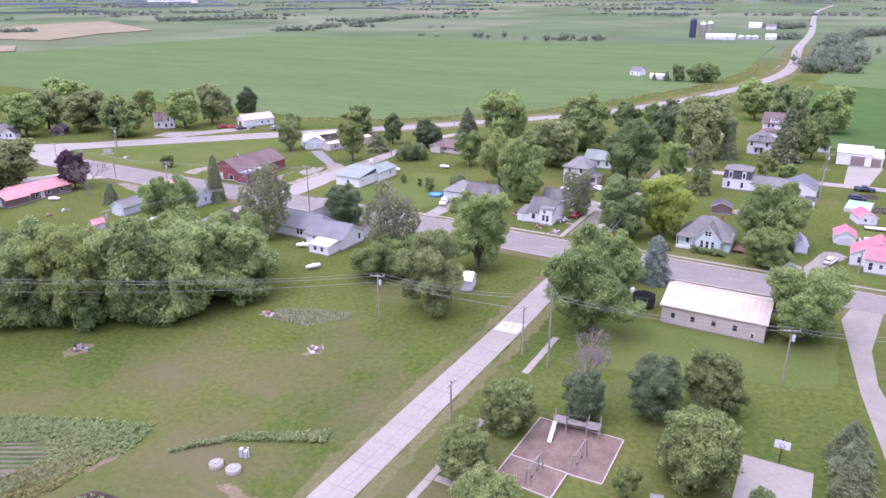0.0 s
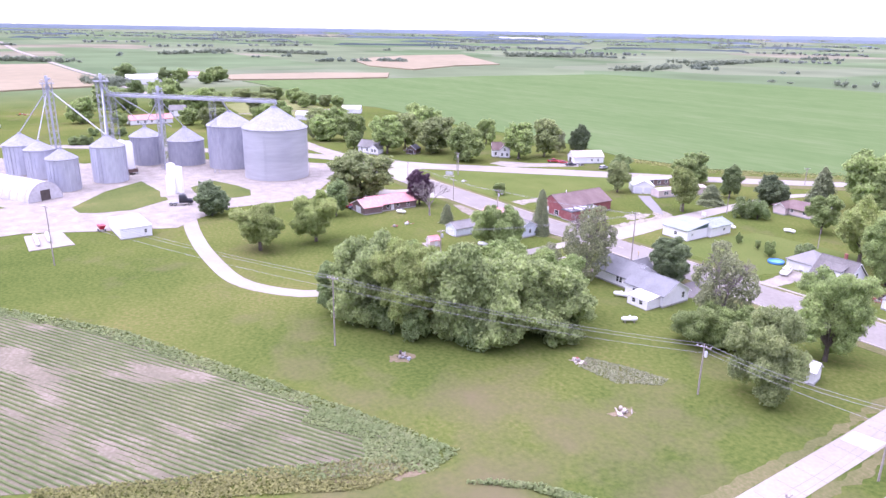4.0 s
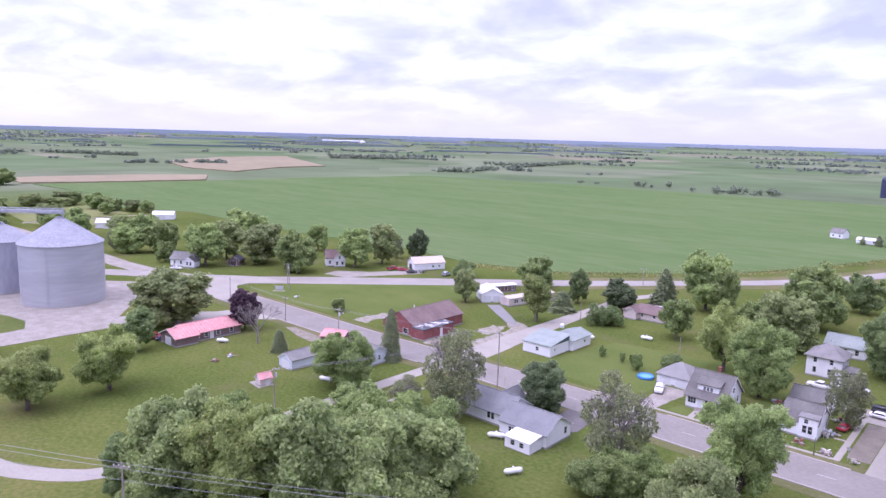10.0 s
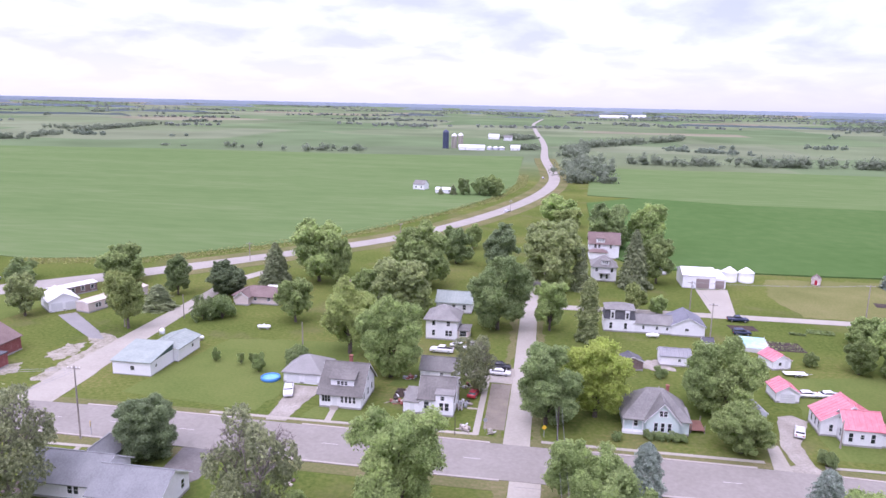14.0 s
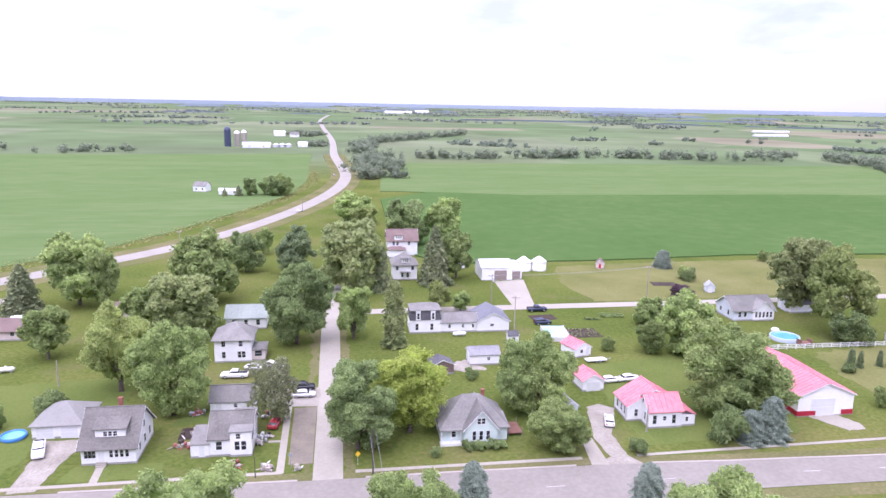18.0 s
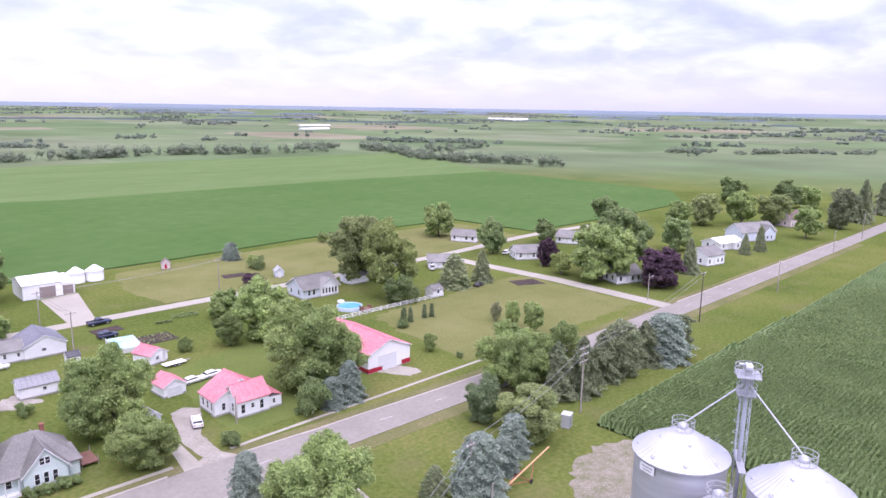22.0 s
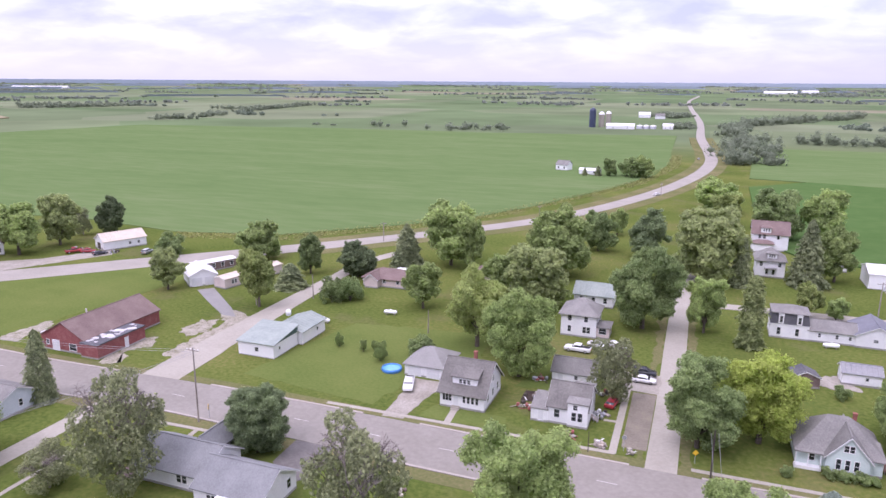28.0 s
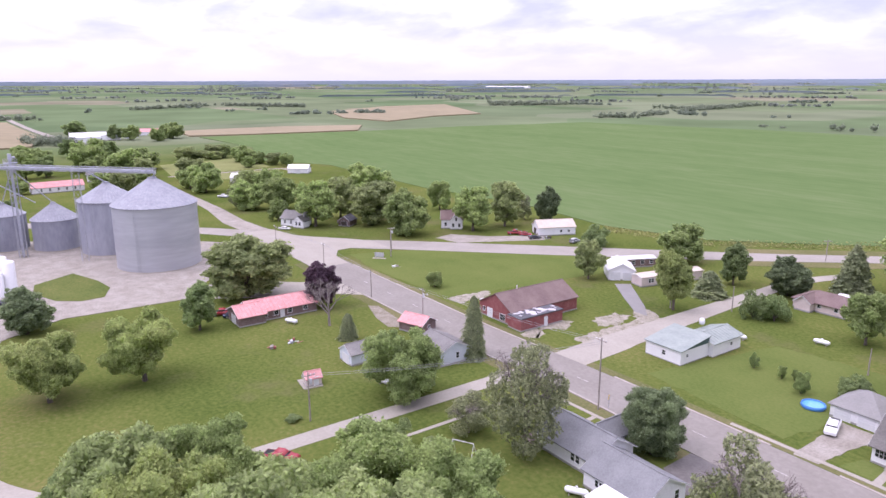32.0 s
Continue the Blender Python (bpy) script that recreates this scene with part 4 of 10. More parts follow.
def make_broadleaf(seed, tall, low, count, size, material, lobes=11, ragged=0.45, thin=0.0, lean=0.1, tight=1.0):
    """A crown of about unit half-width on a forked trunk: boughs of uneven reach, each a bunch of leafy tufts.
    tall: height over half-width; low: where the crown begins; thin: share of leaves left off."""
    rng = np.random.default_rng(seed)
    half = (tall - low) / 2
    mid = low + half
    boughs, cs, rs = [], [], []
    for i in range(lobes):
        k = 1 - 2 * (i + 0.5) / lobes
        a = i * 2.39996 + rng.uniform(-0.6, 0.6)
        ring = math.sqrt(max(0.0, 1 - k * k)) ** 0.7
        reach = rng.uniform(0.44, 0.74) * tight
        c = np.array((math.cos(a) * ring * reach + lean * k, math.sin(a) * ring * reach, mid + k * half * rng.uniform(0.62, 0.86)))
        R = rng.uniform(0.30, 0.44) / tight ** 0.7
        boughs.append(c)
        cs.append(c)
        rs.append(R * 0.8)
        for _ in range(16):
            d = rng.normal(0, 1, 3) + [0, 0, 0.35]
            d += 0.9 * (c - [0, 0, mid]) / (np.linalg.norm(c - [0, 0, mid]) + 0.05)
            d /= np.linalg.norm(d)
            cs.append(c + d * R * rng.uniform(0.6, 1.16))
            rs.append(rng.uniform(0.08, 0.19))
    cs.append(np.array((0, 0, mid)))
    rs.append(0.44)
    cs, rs = np.array(cs), np.array(rs)
    made, want = [], count
    w = rs ** 1.7 / (rs ** 1.7).sum()
    while want > 0:
        n = 2 * count
        which = rng.choice(len(rs), n, p=w)
        d = rng.normal(0, 1, (n, 3)) + [0, 0, 0.2]
        d /= np.linalg.norm(d, axis=1, keepdims=True)
        r = rs[which] * (0.94 + ragged * 0.45 * np.sin(d[:, 0] * 6 + which) * np.sin(d[:, 1] * 6 + which * 2.9) + rng.normal(0, 0.08, n) + np.where(rng.uniform(0, 1, n) < 0.28, rng.uniform(0, 0.42, n), 0.0))
        p = cs[which] + d * r[:, None] * [1, 1, 0.85]
        depth = np.full(n, 9.0)
        for c, q in zip(cs, rs):
            depth = np.minimum(depth, np.linalg.norm((p - c) / [1, 1, 0.85], axis=1) / q)
        ok = (depth > 0.86) & (p[:, 2] > low * 0.5) & (rng.uniform(0, 1, n) > thin)
        out = p - [0, 0, mid]
        out /= np.linalg.norm(out, axis=1, keepdims=True)
        nrm = 0.5 * d + 0.4 * out + [0, 0, 0.3]
        made.append((p[ok][:want], nrm[ok][:want]))
        want -= len(made[-1][0])
    pts, nrm = np.concatenate([m[0] for m in made]), np.concatenate([m[1] for m in made])
    nrm /= np.linalg.norm(nrm, axis=1, keepdims=True)
    core = [] if thin else [(c, q * 0.82) for c, q in zip(cs, rs) if q > 0.3 or count > 5000]
    crown = leaves("crown", pts, nrm, size, material, rng, 1.6, 0.85, core)
    bm = bmesh.new()
    fork = Vector((0, 0, low + 0.12))
    tube(bm, (0, 0, -0.05), fork, 0.08, 0.058, 7)
    for c in boughs:
        bend = fork.lerp(Vector(c), 0.5) + Vector((0, 0, 0.05))
        tube(bm, fork, bend, 0.032, 0.018, 5, False)
        tube(bm, bend, bend.lerp(Vector(c), 0.75), 0.018, 0.005, 5, False)
    return crown, finish("trunk", bm, BARK)


def make_spruce(seed, tall, count, size, material, ragged=0.25, fat=1.0):
    """Tiers of drooping boughs, unit radius at the foot."""
    rng = np.random.default_rng(seed)
    k = rng.uniform(0, 1, count) ** 1.6
    tiers = 13
    step = (k * tiers) % 1.0
    prof = (1 - k) ** (0.8 / fat)
    a = rng.uniform(0, 2 * math.pi, count)
    lumps = np.array([noise.noise((math.cos(x) * 1.6 + seed, math.sin(x) * 1.6, kk * 6)) for x, kk in zip(a, k)])
    boughs = 0.5 + 0.5 * np.cos(a * 7 + np.floor(k * tiers) * 2.1)
    r = prof * (0.62 + 0.38 * (1 - step)) * (1 + ragged * lumps) * (0.74 + 0.26 * boughs) * rng.uniform(0.55, 1.0, count) ** 0.45 + 0.02
    z = tall * (0.06 + 0.94 * k) - 0.20 * r
    pts = np.stack([np.cos(a) * r, np.sin(a) * r, z], 1)
    nrm = np.stack([np.cos(a) * 0.6, np.sin(a) * 0.6, np.full(count, 0.9)], 1)
    nrm /= np.linalg.norm(nrm, axis=1, keepdims=True)
    crown = leaves("crown", pts, nrm, size, material, rng, 1.9, 0.45)
    bm = bmesh.new()
    tube(bm, (0, 0, -0.05), (0, 0, tall * 0.97), 0.07, 0.008, 7)
    return crown, finish("trunk", bm, BARK)


def make_bare(seed, tall, material, leaf=None, count=500):
    """A dead or half-dead tree: a trunk, forking limbs and fine twigs."""
    rng = random.Random(seed)
    bm = bmesh.new()
    tips = []

    def grow(p, d, length, r, depth):
        q = p + d * length
        tube(bm, p, q, r, r * 0.62, 6 if depth < 2 else 4, False)
        if depth >= 4:
            tips.append(q)
            return
        for _ in range(3 if depth else 5):
            e = (d + Vector((rng.uniform(-1, 1), rng.uniform(-1, 1), rng.uniform(-0.25, 0.7))) * 0.72).normalized()
            grow(q if depth else p.lerp(q, rng.uniform(0.55, 1)), e, length * rng.uniform(0.55, 0.8), r * 0.58, depth + 1)

    grow(Vector((0, 0, -0.05)), Vector((0.03, 0, 1)), tall * 0.36, 0.055, 0)
    for p in tips:
        for _ in range(3):
            e = Vector((rng.uniform(-1, 1), rng.uniform(-1, 1), rng.uniform(-0.3, 0.9))).normalized()
            tube(bm, p, p + e * 0.16, 0.006, 0.002, 3, False)
    trunk = finish("trunk", bm, material)
    if leaf is None:
        return None, trunk
    g = np.random.default_rng(seed)
    c = np.array([tuple(p) for p in tips])
    pts = c[g.integers(0, len(c), count)] + g.normal(0, 0.09, (count, 3))
    nrm = g.normal(0, 1, (count, 3))
    return leaves("crown", pts, nrm, 0.075, leaf, g), trunk


KINDS = {}


def kind_meshes(code, far):
    """A few shapes for each kind of tree, made once; those that stay far off carry fewer leaves."""
    if (code, far) in KINDS:
        return KINDS[code, far]
    out = []
    count, size = (6000, 0.078) if far else (25000, 0.039)
    seed = ord(code) + (500 if far else 0)
    if code in "gmdyop":
        for k, (tall, low, lobes) in enumerate(((2.25, 0.22, 11), (2.7, 0.3, 13), (1.9, 0.18, 10), (2.35, 0.25, 9), (2.1, 0.2, 12))[:5 if code in "gm" else 2]):
            out.append((tall, *make_broadleaf(seed + 31 * k, tall, low, count, size, LEAF[code], lobes, tight=0.72 if code in "dp" else 1.0)))
    elif code == "l":
        for k, (tall, low, lobes) in enumerate(((2.0, 0.5, 11), (2.5, 0.55, 12), (2.2, 0.45, 9))):
            out.append((tall, *make_broadleaf(seed + 31 * k, tall, low, count, size, LEAF[code], lobes, 0.6)))
    elif code == "k":
        for k, (tall, low, lobes) in enumerate(((2.1, 0.12, 20), (2.3, 0.16, 22))):
            out.append((tall, *make_broadleaf(seed + 17 * k, tall, low, 16000, 0.05, LEAF["k"], lobes, 0.3, tight=0.8)))
    elif code == "w":
        for k in range(3):
            out.append((2.15, *make_broadleaf(7 + 13 * k, 2.15, 0.05, 16000, 0.056, LEAF["w"], 16, 0.6)))
    elif code in "sb":
        for k, fat in enumerate((1.2, 1.6) if code == "s" else (2.2, 2.8)):
            out.append((2.7, *make_spruce(seed + k, 2.7, count * 2 // 3, size * 1.3, LEAF[code], 0.4, fat)))
    elif code == "n":
        for k, fat in enumerate((1.5, 1.9)):
            out.append((2.9, *make_spruce(71 + k, 2.9, 12000, 0.07, LEAF["n"], 1.0, fat)))
        out.append((2.9, *make_broadleaf(73, 2.9, 0.1, 14000, 0.06, LEAF["n"], 20, 0.7, tight=0.72)))
    elif code == "c":
        out.append((5.0, *make_spruce(41, 5.0, 6000, 0.12, LEAF["o"], 0.6, 3.2)))
    elif code == "a":
        out.append((4.0, *make_spruce(44, 4.0, 2200, 0.14, LEAF["d"], 0.15, 3.6)))
    elif code == "u":
        for k in range(2):
            out.append((1.6, *make_broadleaf(61 + k, 1.6, 0.0, 3000, 0.085, LEAF["m"], 8)))
    elif code == "x":
        for k, thin in enumerate((0.3, 0.5)):
            crown, _ = make_broadleaf(91 + k, 2.4, 0.25, 10000, 0.05, LEAF["v"], 11, 0.8, thin)
            out.append((2.4, crown, make_bare(5 + k, 2.35, DEAD)[1]))
    elif code == "z":
        out.append((2.2, *make_bare(11, 2.2, DEAD)))
    KINDS[code, far] = out
    return out


TREE_WORDS = {
    "g": ("tree", "leafy mid-green broadleaf tree on mown grass"), "m": ("tree", "dense dark green broadleaf tree"),
    "d": ("tree", "round deep green broadleaf tree"), "y": ("tree", "bright yellow-green broadleaf tree"),
    "l": ("tree", "fresh light green broadleaf tree with a bare trunk"),
    "k": ("tree", "rounded mid-green maple on park grass"), "w": ("willow", "large grey-green willow in a grove"), "o": ("tree", "pale olive-green airy broadleaf tree"),
    "p": ("purple_tree", "dark purple-leaved ornamental tree"), "s": ("spruce", "dark green spruce with drooping boughs"),
    "b": ("blue_spruce", "silvery blue-green spruce with dense boughs"), "c": ("tall_evergreen", "narrow ragged grey-green evergreen"),
    "n": ("pine", "bushy grey-green pine in a windbreak row"),
    "a": ("arborvitae", "slim clipped dark green arborvitae on lawn"), "u": ("shrub", "rounded dark green shrub on grass"),
    "x": ("dying_tree", "half-dead greyish tree with bare twigs"), "z": ("bare_tree", "leafless grey tree with fine twigs"),
}
tree_count = [0]
TEMPLATES = {}


def plant(code, x, y, height, radius):
    i = tree_count[0] = tree_count[0] + 1
    far = math.hypot(x - HUB[0], y - HUB[1]) > 165 and code in "gmdyopsbl"
    shapes = kind_meshes(code, far)
    want = height / max(radius, 0.3)
    if code in "gmdyopwlk":
        pick = min(range(len(shapes)), key=lambda j: abs(shapes[j][0] - want) + 0.9 * ((i * 7 + j * 3) % 5) / 5)
    else:
        pick = i % len(shapes)
    tall, crown, trunk = shapes[pick]
    if code in "sb":
        radius *= 1.15 if code == "s" else 1.3
    elif code == "n":
        radius *= 0.78
    m = pose(x, y, rise(x, y), 0, 0, (i * 137.5) % 360) @ Matrix.Diagonal((radius, radius, height / tall, 1))
    name, label = TREE_WORDS[code]
    if (code, pick, far) in TEMPLATES:
        s = TEMPLATES[code, pick, far].scale
        return copy_thing(TEMPLATES[code, pick, far], m @ Matrix.Diagonal((1 / s.x, 1 / s.y, 1 / s.z, 1)))
    top = thing(name, 0, 0, 0, 0, label, "shrub" if code == "u" else "tree", "village trees")
    part("trunk", trunk, None, top)
    if crown:
        part("crown", crown, None, top)
    TEMPLATES[code, pick, far] = top
    top.matrix_basis = m
    return top

FOREST = """
m -15 -2.8 14.7 6; y -5.7 2.3 15.5 6.5; g 18.2 7.6 13.3 7; g 18.6 -7.4 8.1 4.7; m -28.4 51.4 18.5 7.8; c -5.1 47.6 16.4 3.3; g -14.7 53.6 12.9 4.3;
o -15 98.3 21.9 9.9; s -5.4 98.5 14.2 3.5; s 12.3 105.8 19.2 5.8; g 20.6 113.2 16.1 5.6; m 9.6 168.2 17.9 8.5; g 24.7 168.9 19.6 8.6;
g -11.2 220.4 14.8 10; l -8 191.7 12.4 6.1; d -33.1 123.3 14.2 6.7; m -49.8 126.8 12.8 5.9; g -47 154.8 10.5 3.8; g -55.9 90.8 19.5 9.3;
o -55.9 59.4 16.1 8; g -69 68.4 10 4.7; g -90.5 89.6 20.5 7.9; g -83.3 86.9 15.8 4.3; s -102.9 83.2 13.5 5.1; d -112 66.8 9.2 5.8;
g -82.3 46.1 12.3 4.6; l -61.2 26.1 15.2 6.7; g -48.6 13.9 16.9 7.2; x -29.9 9.2 11.6 4.5; l 9.5 75.2 8 3.3; g 15.7 75.2 5.7 2.8;
g 63.9 36.5 13.8 6.6; g 54.9 36.7 7.8 3.4; g 64.1 58.3 7.2 3.9; g 57.9 4.2 15.4 9.6; u 48.8 -7.9 6.4 3.2; b 53.5 -7.5 5.9 2.4; b 57.9 -6.8 7.9 2.8;
o 114.4 66.5 22.4 8.1; l 110.8 46.7 20.9 8.3; u 109.8 39.3 7.6 5.4; g 191.2 110.7 14 7.3; s 134.5 42.6 10.8 5.7; s 146.2 41.5 10.8 3.6;
m 182 69.8 13.2 5.4; g 177.7 16.9 18.1 10.4; p 184.7 -0.5 11.6 7.2; m 195.9 23 23.9 11.2; p 181.7 42.7 9.3 4.1; l 174.7 31 6.9 3.9;
m 245.9 26.4 11.7 6.6; s 210.9 2.6 12.2 3.7; m 215.6 70.7 9.6 4.8; s 260.8 4.7 8.2 2.7; s 271.4 3.1 10.7 2.7; g 318.8 2 15.1 5.7;
o 317.9 50.6 15.8 7.4; g 333 38 17 7.6; o 346 27 16 7.4; g 306 58 12 6; m 415 80 14 8; g 428 84 13 7.5; m 421 50 14 8; g 430 40 13 7; n 361.8 1.1 18.9 8.7; n 391.9 -0.1 23 7.6;
n 439.5 1.9 19.5 10.3; g 116.9 2.9 6.8 2.2; g 116.9 -3.7 8.1 2.5; x 117.4 9.2 4.9 1.5; g 88 3.1 4 1.6; a 97.5 23.7 4.4 1.2; a 99.4 23.2 4.1 0.9;
a 104.7 23.6 3.9 0.9; a 106.8 23 3.9 0.9; u 97.6 -4.2 1.4 0.9; u 90.3 -4.5 1.3 0.9; u 94.9 21 2.2 1.4; b 99.1 123.4 6.5 3; g 99.6 107.1 4.3 2.8;
p 86.1 83.4 3.8 3.4; g 144.1 130.9 4.1 2.3; d 70.1 -30.8 7.8 3.5; n 88.6 -33.2 11.6 5; g 87.2 -27.9 11.8 5.1; o 71.8 -40.5 8.8 5.7;
g 87.5 -24 11.4 6.9; g 98.2 -25.9 11.3 4.8; s 46.2 -43.7 5.3 2.3; b 52.3 -46.8 9.5 4; b 65.1 -42.4 7.0 2.6; b 59.6 -44.8 5.6 2.6;
n 94.4 -35.1 11.8 5.4; n 103.6 -33.7 10.6 5.1; n 109.4 -34.9 11.4 5.3; n 118.6 -34.4 10 5.5; b 125.2 -35.7 10.8 5.4; n 134.9 -34.1 7.8 4.6;
g 28.6 -41 13.4 6.6; b -0.1 -27.6 10.2 2.8; g -8.8 -31.5 10.6 5.6; b 24.4 -29.2 9.4 2.7; g -4.2 -56 17.3 7.4; g -35 -39.5 17 6.4; o -33 -62.7 15.5 6.2; x -52.9 -45.9 17.2 5.8;
g -52.4 -53 7.5 5.3; g -46.7 -49.9 7.5 4.7; d -79.3 -29.1 10.4 5.4; x -90.5 -45.6 17.4 5.8; s -126.4 -28.2 13.6 3.0; g -119.2 -50.2 12.0 6.7;
w -95.5 -103.0 17.8 7.2; l -86.0 -98.6 18.6 6.4; w -79.2 -91.4 18.6 7.8; w -73.6 -84.8 16.6 7.4; w -70.6 -75.4 14.4 7.2; g -86.5 -76.5 14.8 7.6;
g -77.0 -70.0 14.0 6.8; w -104 -99.5 14.2 6.2; g -92.5 -90.5 12.6 5.4; g -82.1 -82.9 13.2 6.0; u -83.2 -98.8 6.6 3.2;
u -75.0 -90.6 6.2 3.4; u -90.4 -101.6 6.0 3.4; u -70.3 -70.8 6.6 3.2; m -104 -106.5 10.7 3.7; k -4.7 -90.0 7.0 3.9; k -5.2 -101.6 6.3 3.4;
d 3.6 -83.0 7.2 3.3; d 12.0 -78.1 9.6 3.8; k 19.0 -72.6 8.4 4.2; k 20.0 -89.6 9.8 5.0; s 36.4 -74.2 5.6 3.0; k 1.5 -108.8 7.2 3.7; l 13.6 -96.6 4.8 1.5;
m 28.0 -100 8.3 3.8; l 28.4 -109.6 8.6 4.4; l 37.2 -98.6 7.6 3.5; s 36.6 -78.4 5.6 2.8; s 36.8 -83.2 5.9 2.7; s 36.9 -90.4 5.2 2.5; s 9.8 -123.7 9 2.6;
u -7 -125.1 5 1; o -11.4 -137.7 11.8 4.1; z 21.7 -120 8 5.6; z 3.2 -81.6 13.2 5.0; z -161.8 -44.4 11.5 6.0; l -153.9 -104 12.2 6.6; l -153.9 -87.7 13.3 6.4;
d -197.2 -104.1 9.6 5.6; m -176.9 -70.5 11.6 4.4; o -195.4 -52 15.8 10.2; p -175.8 -39.5 11.1 4.7; s -151.5 -44.7 6 2.4;
u -121.0 -47.0 7.0 4.2; g -104.4 -89.3 13 5.3; x -101.1 -48.4 6.1 3.8; o -154.4 35.3 12.2 4.2; g -150.7 73.6 11.8 7;
l -122 31.9 14.6 5.1; m -126.4 64.3 12.3 4.1; s -123.9 49.5 7 4.8; d -112.8 69 8.7 5.9; s -103.8 85.8 12.1 5.3; g -386.8 -7 14.3 9; o -401 -44 12 7; g -409 -36 10 6;
g -325 -6.3 12.7 7.9; g -316.5 5.2 14 7.8; g -272 2.7 17.9 9; g -319.5 53 16.5 11.1; o -263.1 24.5 17.1 10.2; g -237.1 24.4 15.9 8.4;
g -273.4 64.2 13.1 5; g -228.2 48.8 16.9 8; o -227.6 64.3 18.3 6.7; d -226.1 86.1 12.3 5.2; u -183 68.5 6.4 5; x -233.5 79.7 10.1 3.5;
o -364.9 6.4 12.8 5.9; o -281.9 18.8 17.8 7.1; g -584 35.3 5.5 8.2; o -565.2 38.8 5.4 6.8; o -548.5 46.8 6.2 7.8; g -551.7 55.1 9.6 5.6;
g -516.2 57.3 10.8 7.4; g -499.3 61.7 8.9 7.2; o -485.2 68.7 8.4 6; g -472.7 73.9 8.3 4.9; g -480.5 48.9 7.4 4.9; g -517.3 -42.8 19.9 12.1;
g -561.3 -72.5 14.4 13.1; g -487.2 -27.4 15.7 11.5; g -510.6 -12.2 12.9 12.1; g -500.7 -80 16 8; g -479.5 -46 13 7; o -466 -20 12 6; u -393 -101.7 4 3; u -391.6 -95 4 3; u -398 -108 4 3; g -405 -10 12 7; o -440 0 13 8; g -352.5 13.9 14 8; g -291 -5.4 9 4; x -330 -8 12 5; g -774.8 33 14 9; g -771 73 15 12; g -745 52 12 8; o -560 28 9 8; o -556 50 10 8; g -420 -52 10 6; g -89.1 14.6 3.0 0.9; g -83.0 14.1 2.6 0.8; g -77.4 10.8 4.2 1.5; g -81.2 15.5 2.2 0.6; u -70.3 15.9 4.5 3.2; u -103.4 -60.8 4.2 2.5; s -96.6 -58.9 4.6 2.2; u -121.7 -70.6 0.9 1.5; u -106.6 42.4 6.0 3.6; u -102.7 45.0 6.0 3.4; g 45.5 39.5 3.0 1.6; u 31.7 -9.5 2.6 1.6; u -2.3 -6.9 1.6 1.0; g 100.1 26.7 2.2 1.0; u 94.7 20.8 1.6 1.6; u 99.3 103.4 4.0 2.4; u 9.7 25.4 2.4 1.6; g -173.8 -6.0 4.5 2.2; s -80 328 6.5 2.6; m -73 331 9.5 4.6; m -63 334 11.5 5.4; g -53 333 12.5 6; m -58 328 10 5; s -88 327 5 2.2
"""
for row in FOREST.replace("\n", " ").strip().split(";"):
    if row.strip():
        code, *numbers = row.split()
        plant(code, *(float(v) for v in numbers))


def corn_tops(x0, x1, y0, y1, count, size, seed):
    """Loose leaves and tassels over the nearest corn."""
    g = np.random.default_rng(seed)
    row = np.floor(g.uniform(y0, y1, count) / 0.86) * 0.86
    pts = np.stack([g.uniform(x0, x1, count), row + g.normal(0, 0.16, count), g.uniform(1.5, 2.35, count)], 1)
    edge = 84.2 + np.maximum(0, -54 - pts[:, 1]) * 0.215
    pts[:, 2] -= np.where(pts[:, 0] < edge + 1.2, g.uniform(0, 1.5, count), 0)
    pts = pts[pts[:, 0] > edge]
    count = len(pts)
    nrm = np.tile([0, 0, 1.0], (count, 1)) + g.normal(0, 0.55, (count, 3))
    return tagged(new("corn_tops", leaves("corn_tops", pts, nrm, size, CORN_LEAF, g, 2.2)), "arching leaves over tall green corn", "crop rows", kind="stuff")


CORN_LEAF = leafy("corn_blades", [(0.168, 0.232, 0.086), (0.208, 0.275, 0.106), (0.26, 0.329, 0.136)], 0.0, 0.22)
corn_tops(84, 150, -130, -46.2, 200000, 0.17, 4)
corn_tops(150, 230, -150, -46, 60000, 0.34, 5)


# ---------- houses and sheds ----------
SHARED = {}


def shared(key, build, material):
    """A mesh that alike pieces share."""
    if key not in SHARED:
        SHARED[key] = finish(key[0], build(), material)
    return SHARED[key]


def frame_mesh(w, h, bars=True):
    bm, t = bmesh.new(), 0.09
    box(bm, -w / 2 - t, w / 2 + t, -0.05, 0.02, h, h + t)
    box(bm, -w / 2 - t * 1.3, w / 2 + t * 1.3, -0.08, 0.02, -t, 0)
    box(bm, -w / 2 - t, -w / 2, -0.05, 0.02, 0, h)
    box(bm, w / 2, w / 2 + t, -0.05, 0.02, 0, h)
    if bars:
        box(bm, -w / 2, w / 2, -0.035, 0.02, h / 2 - 0.025, h / 2 + 0.025)
    return bm


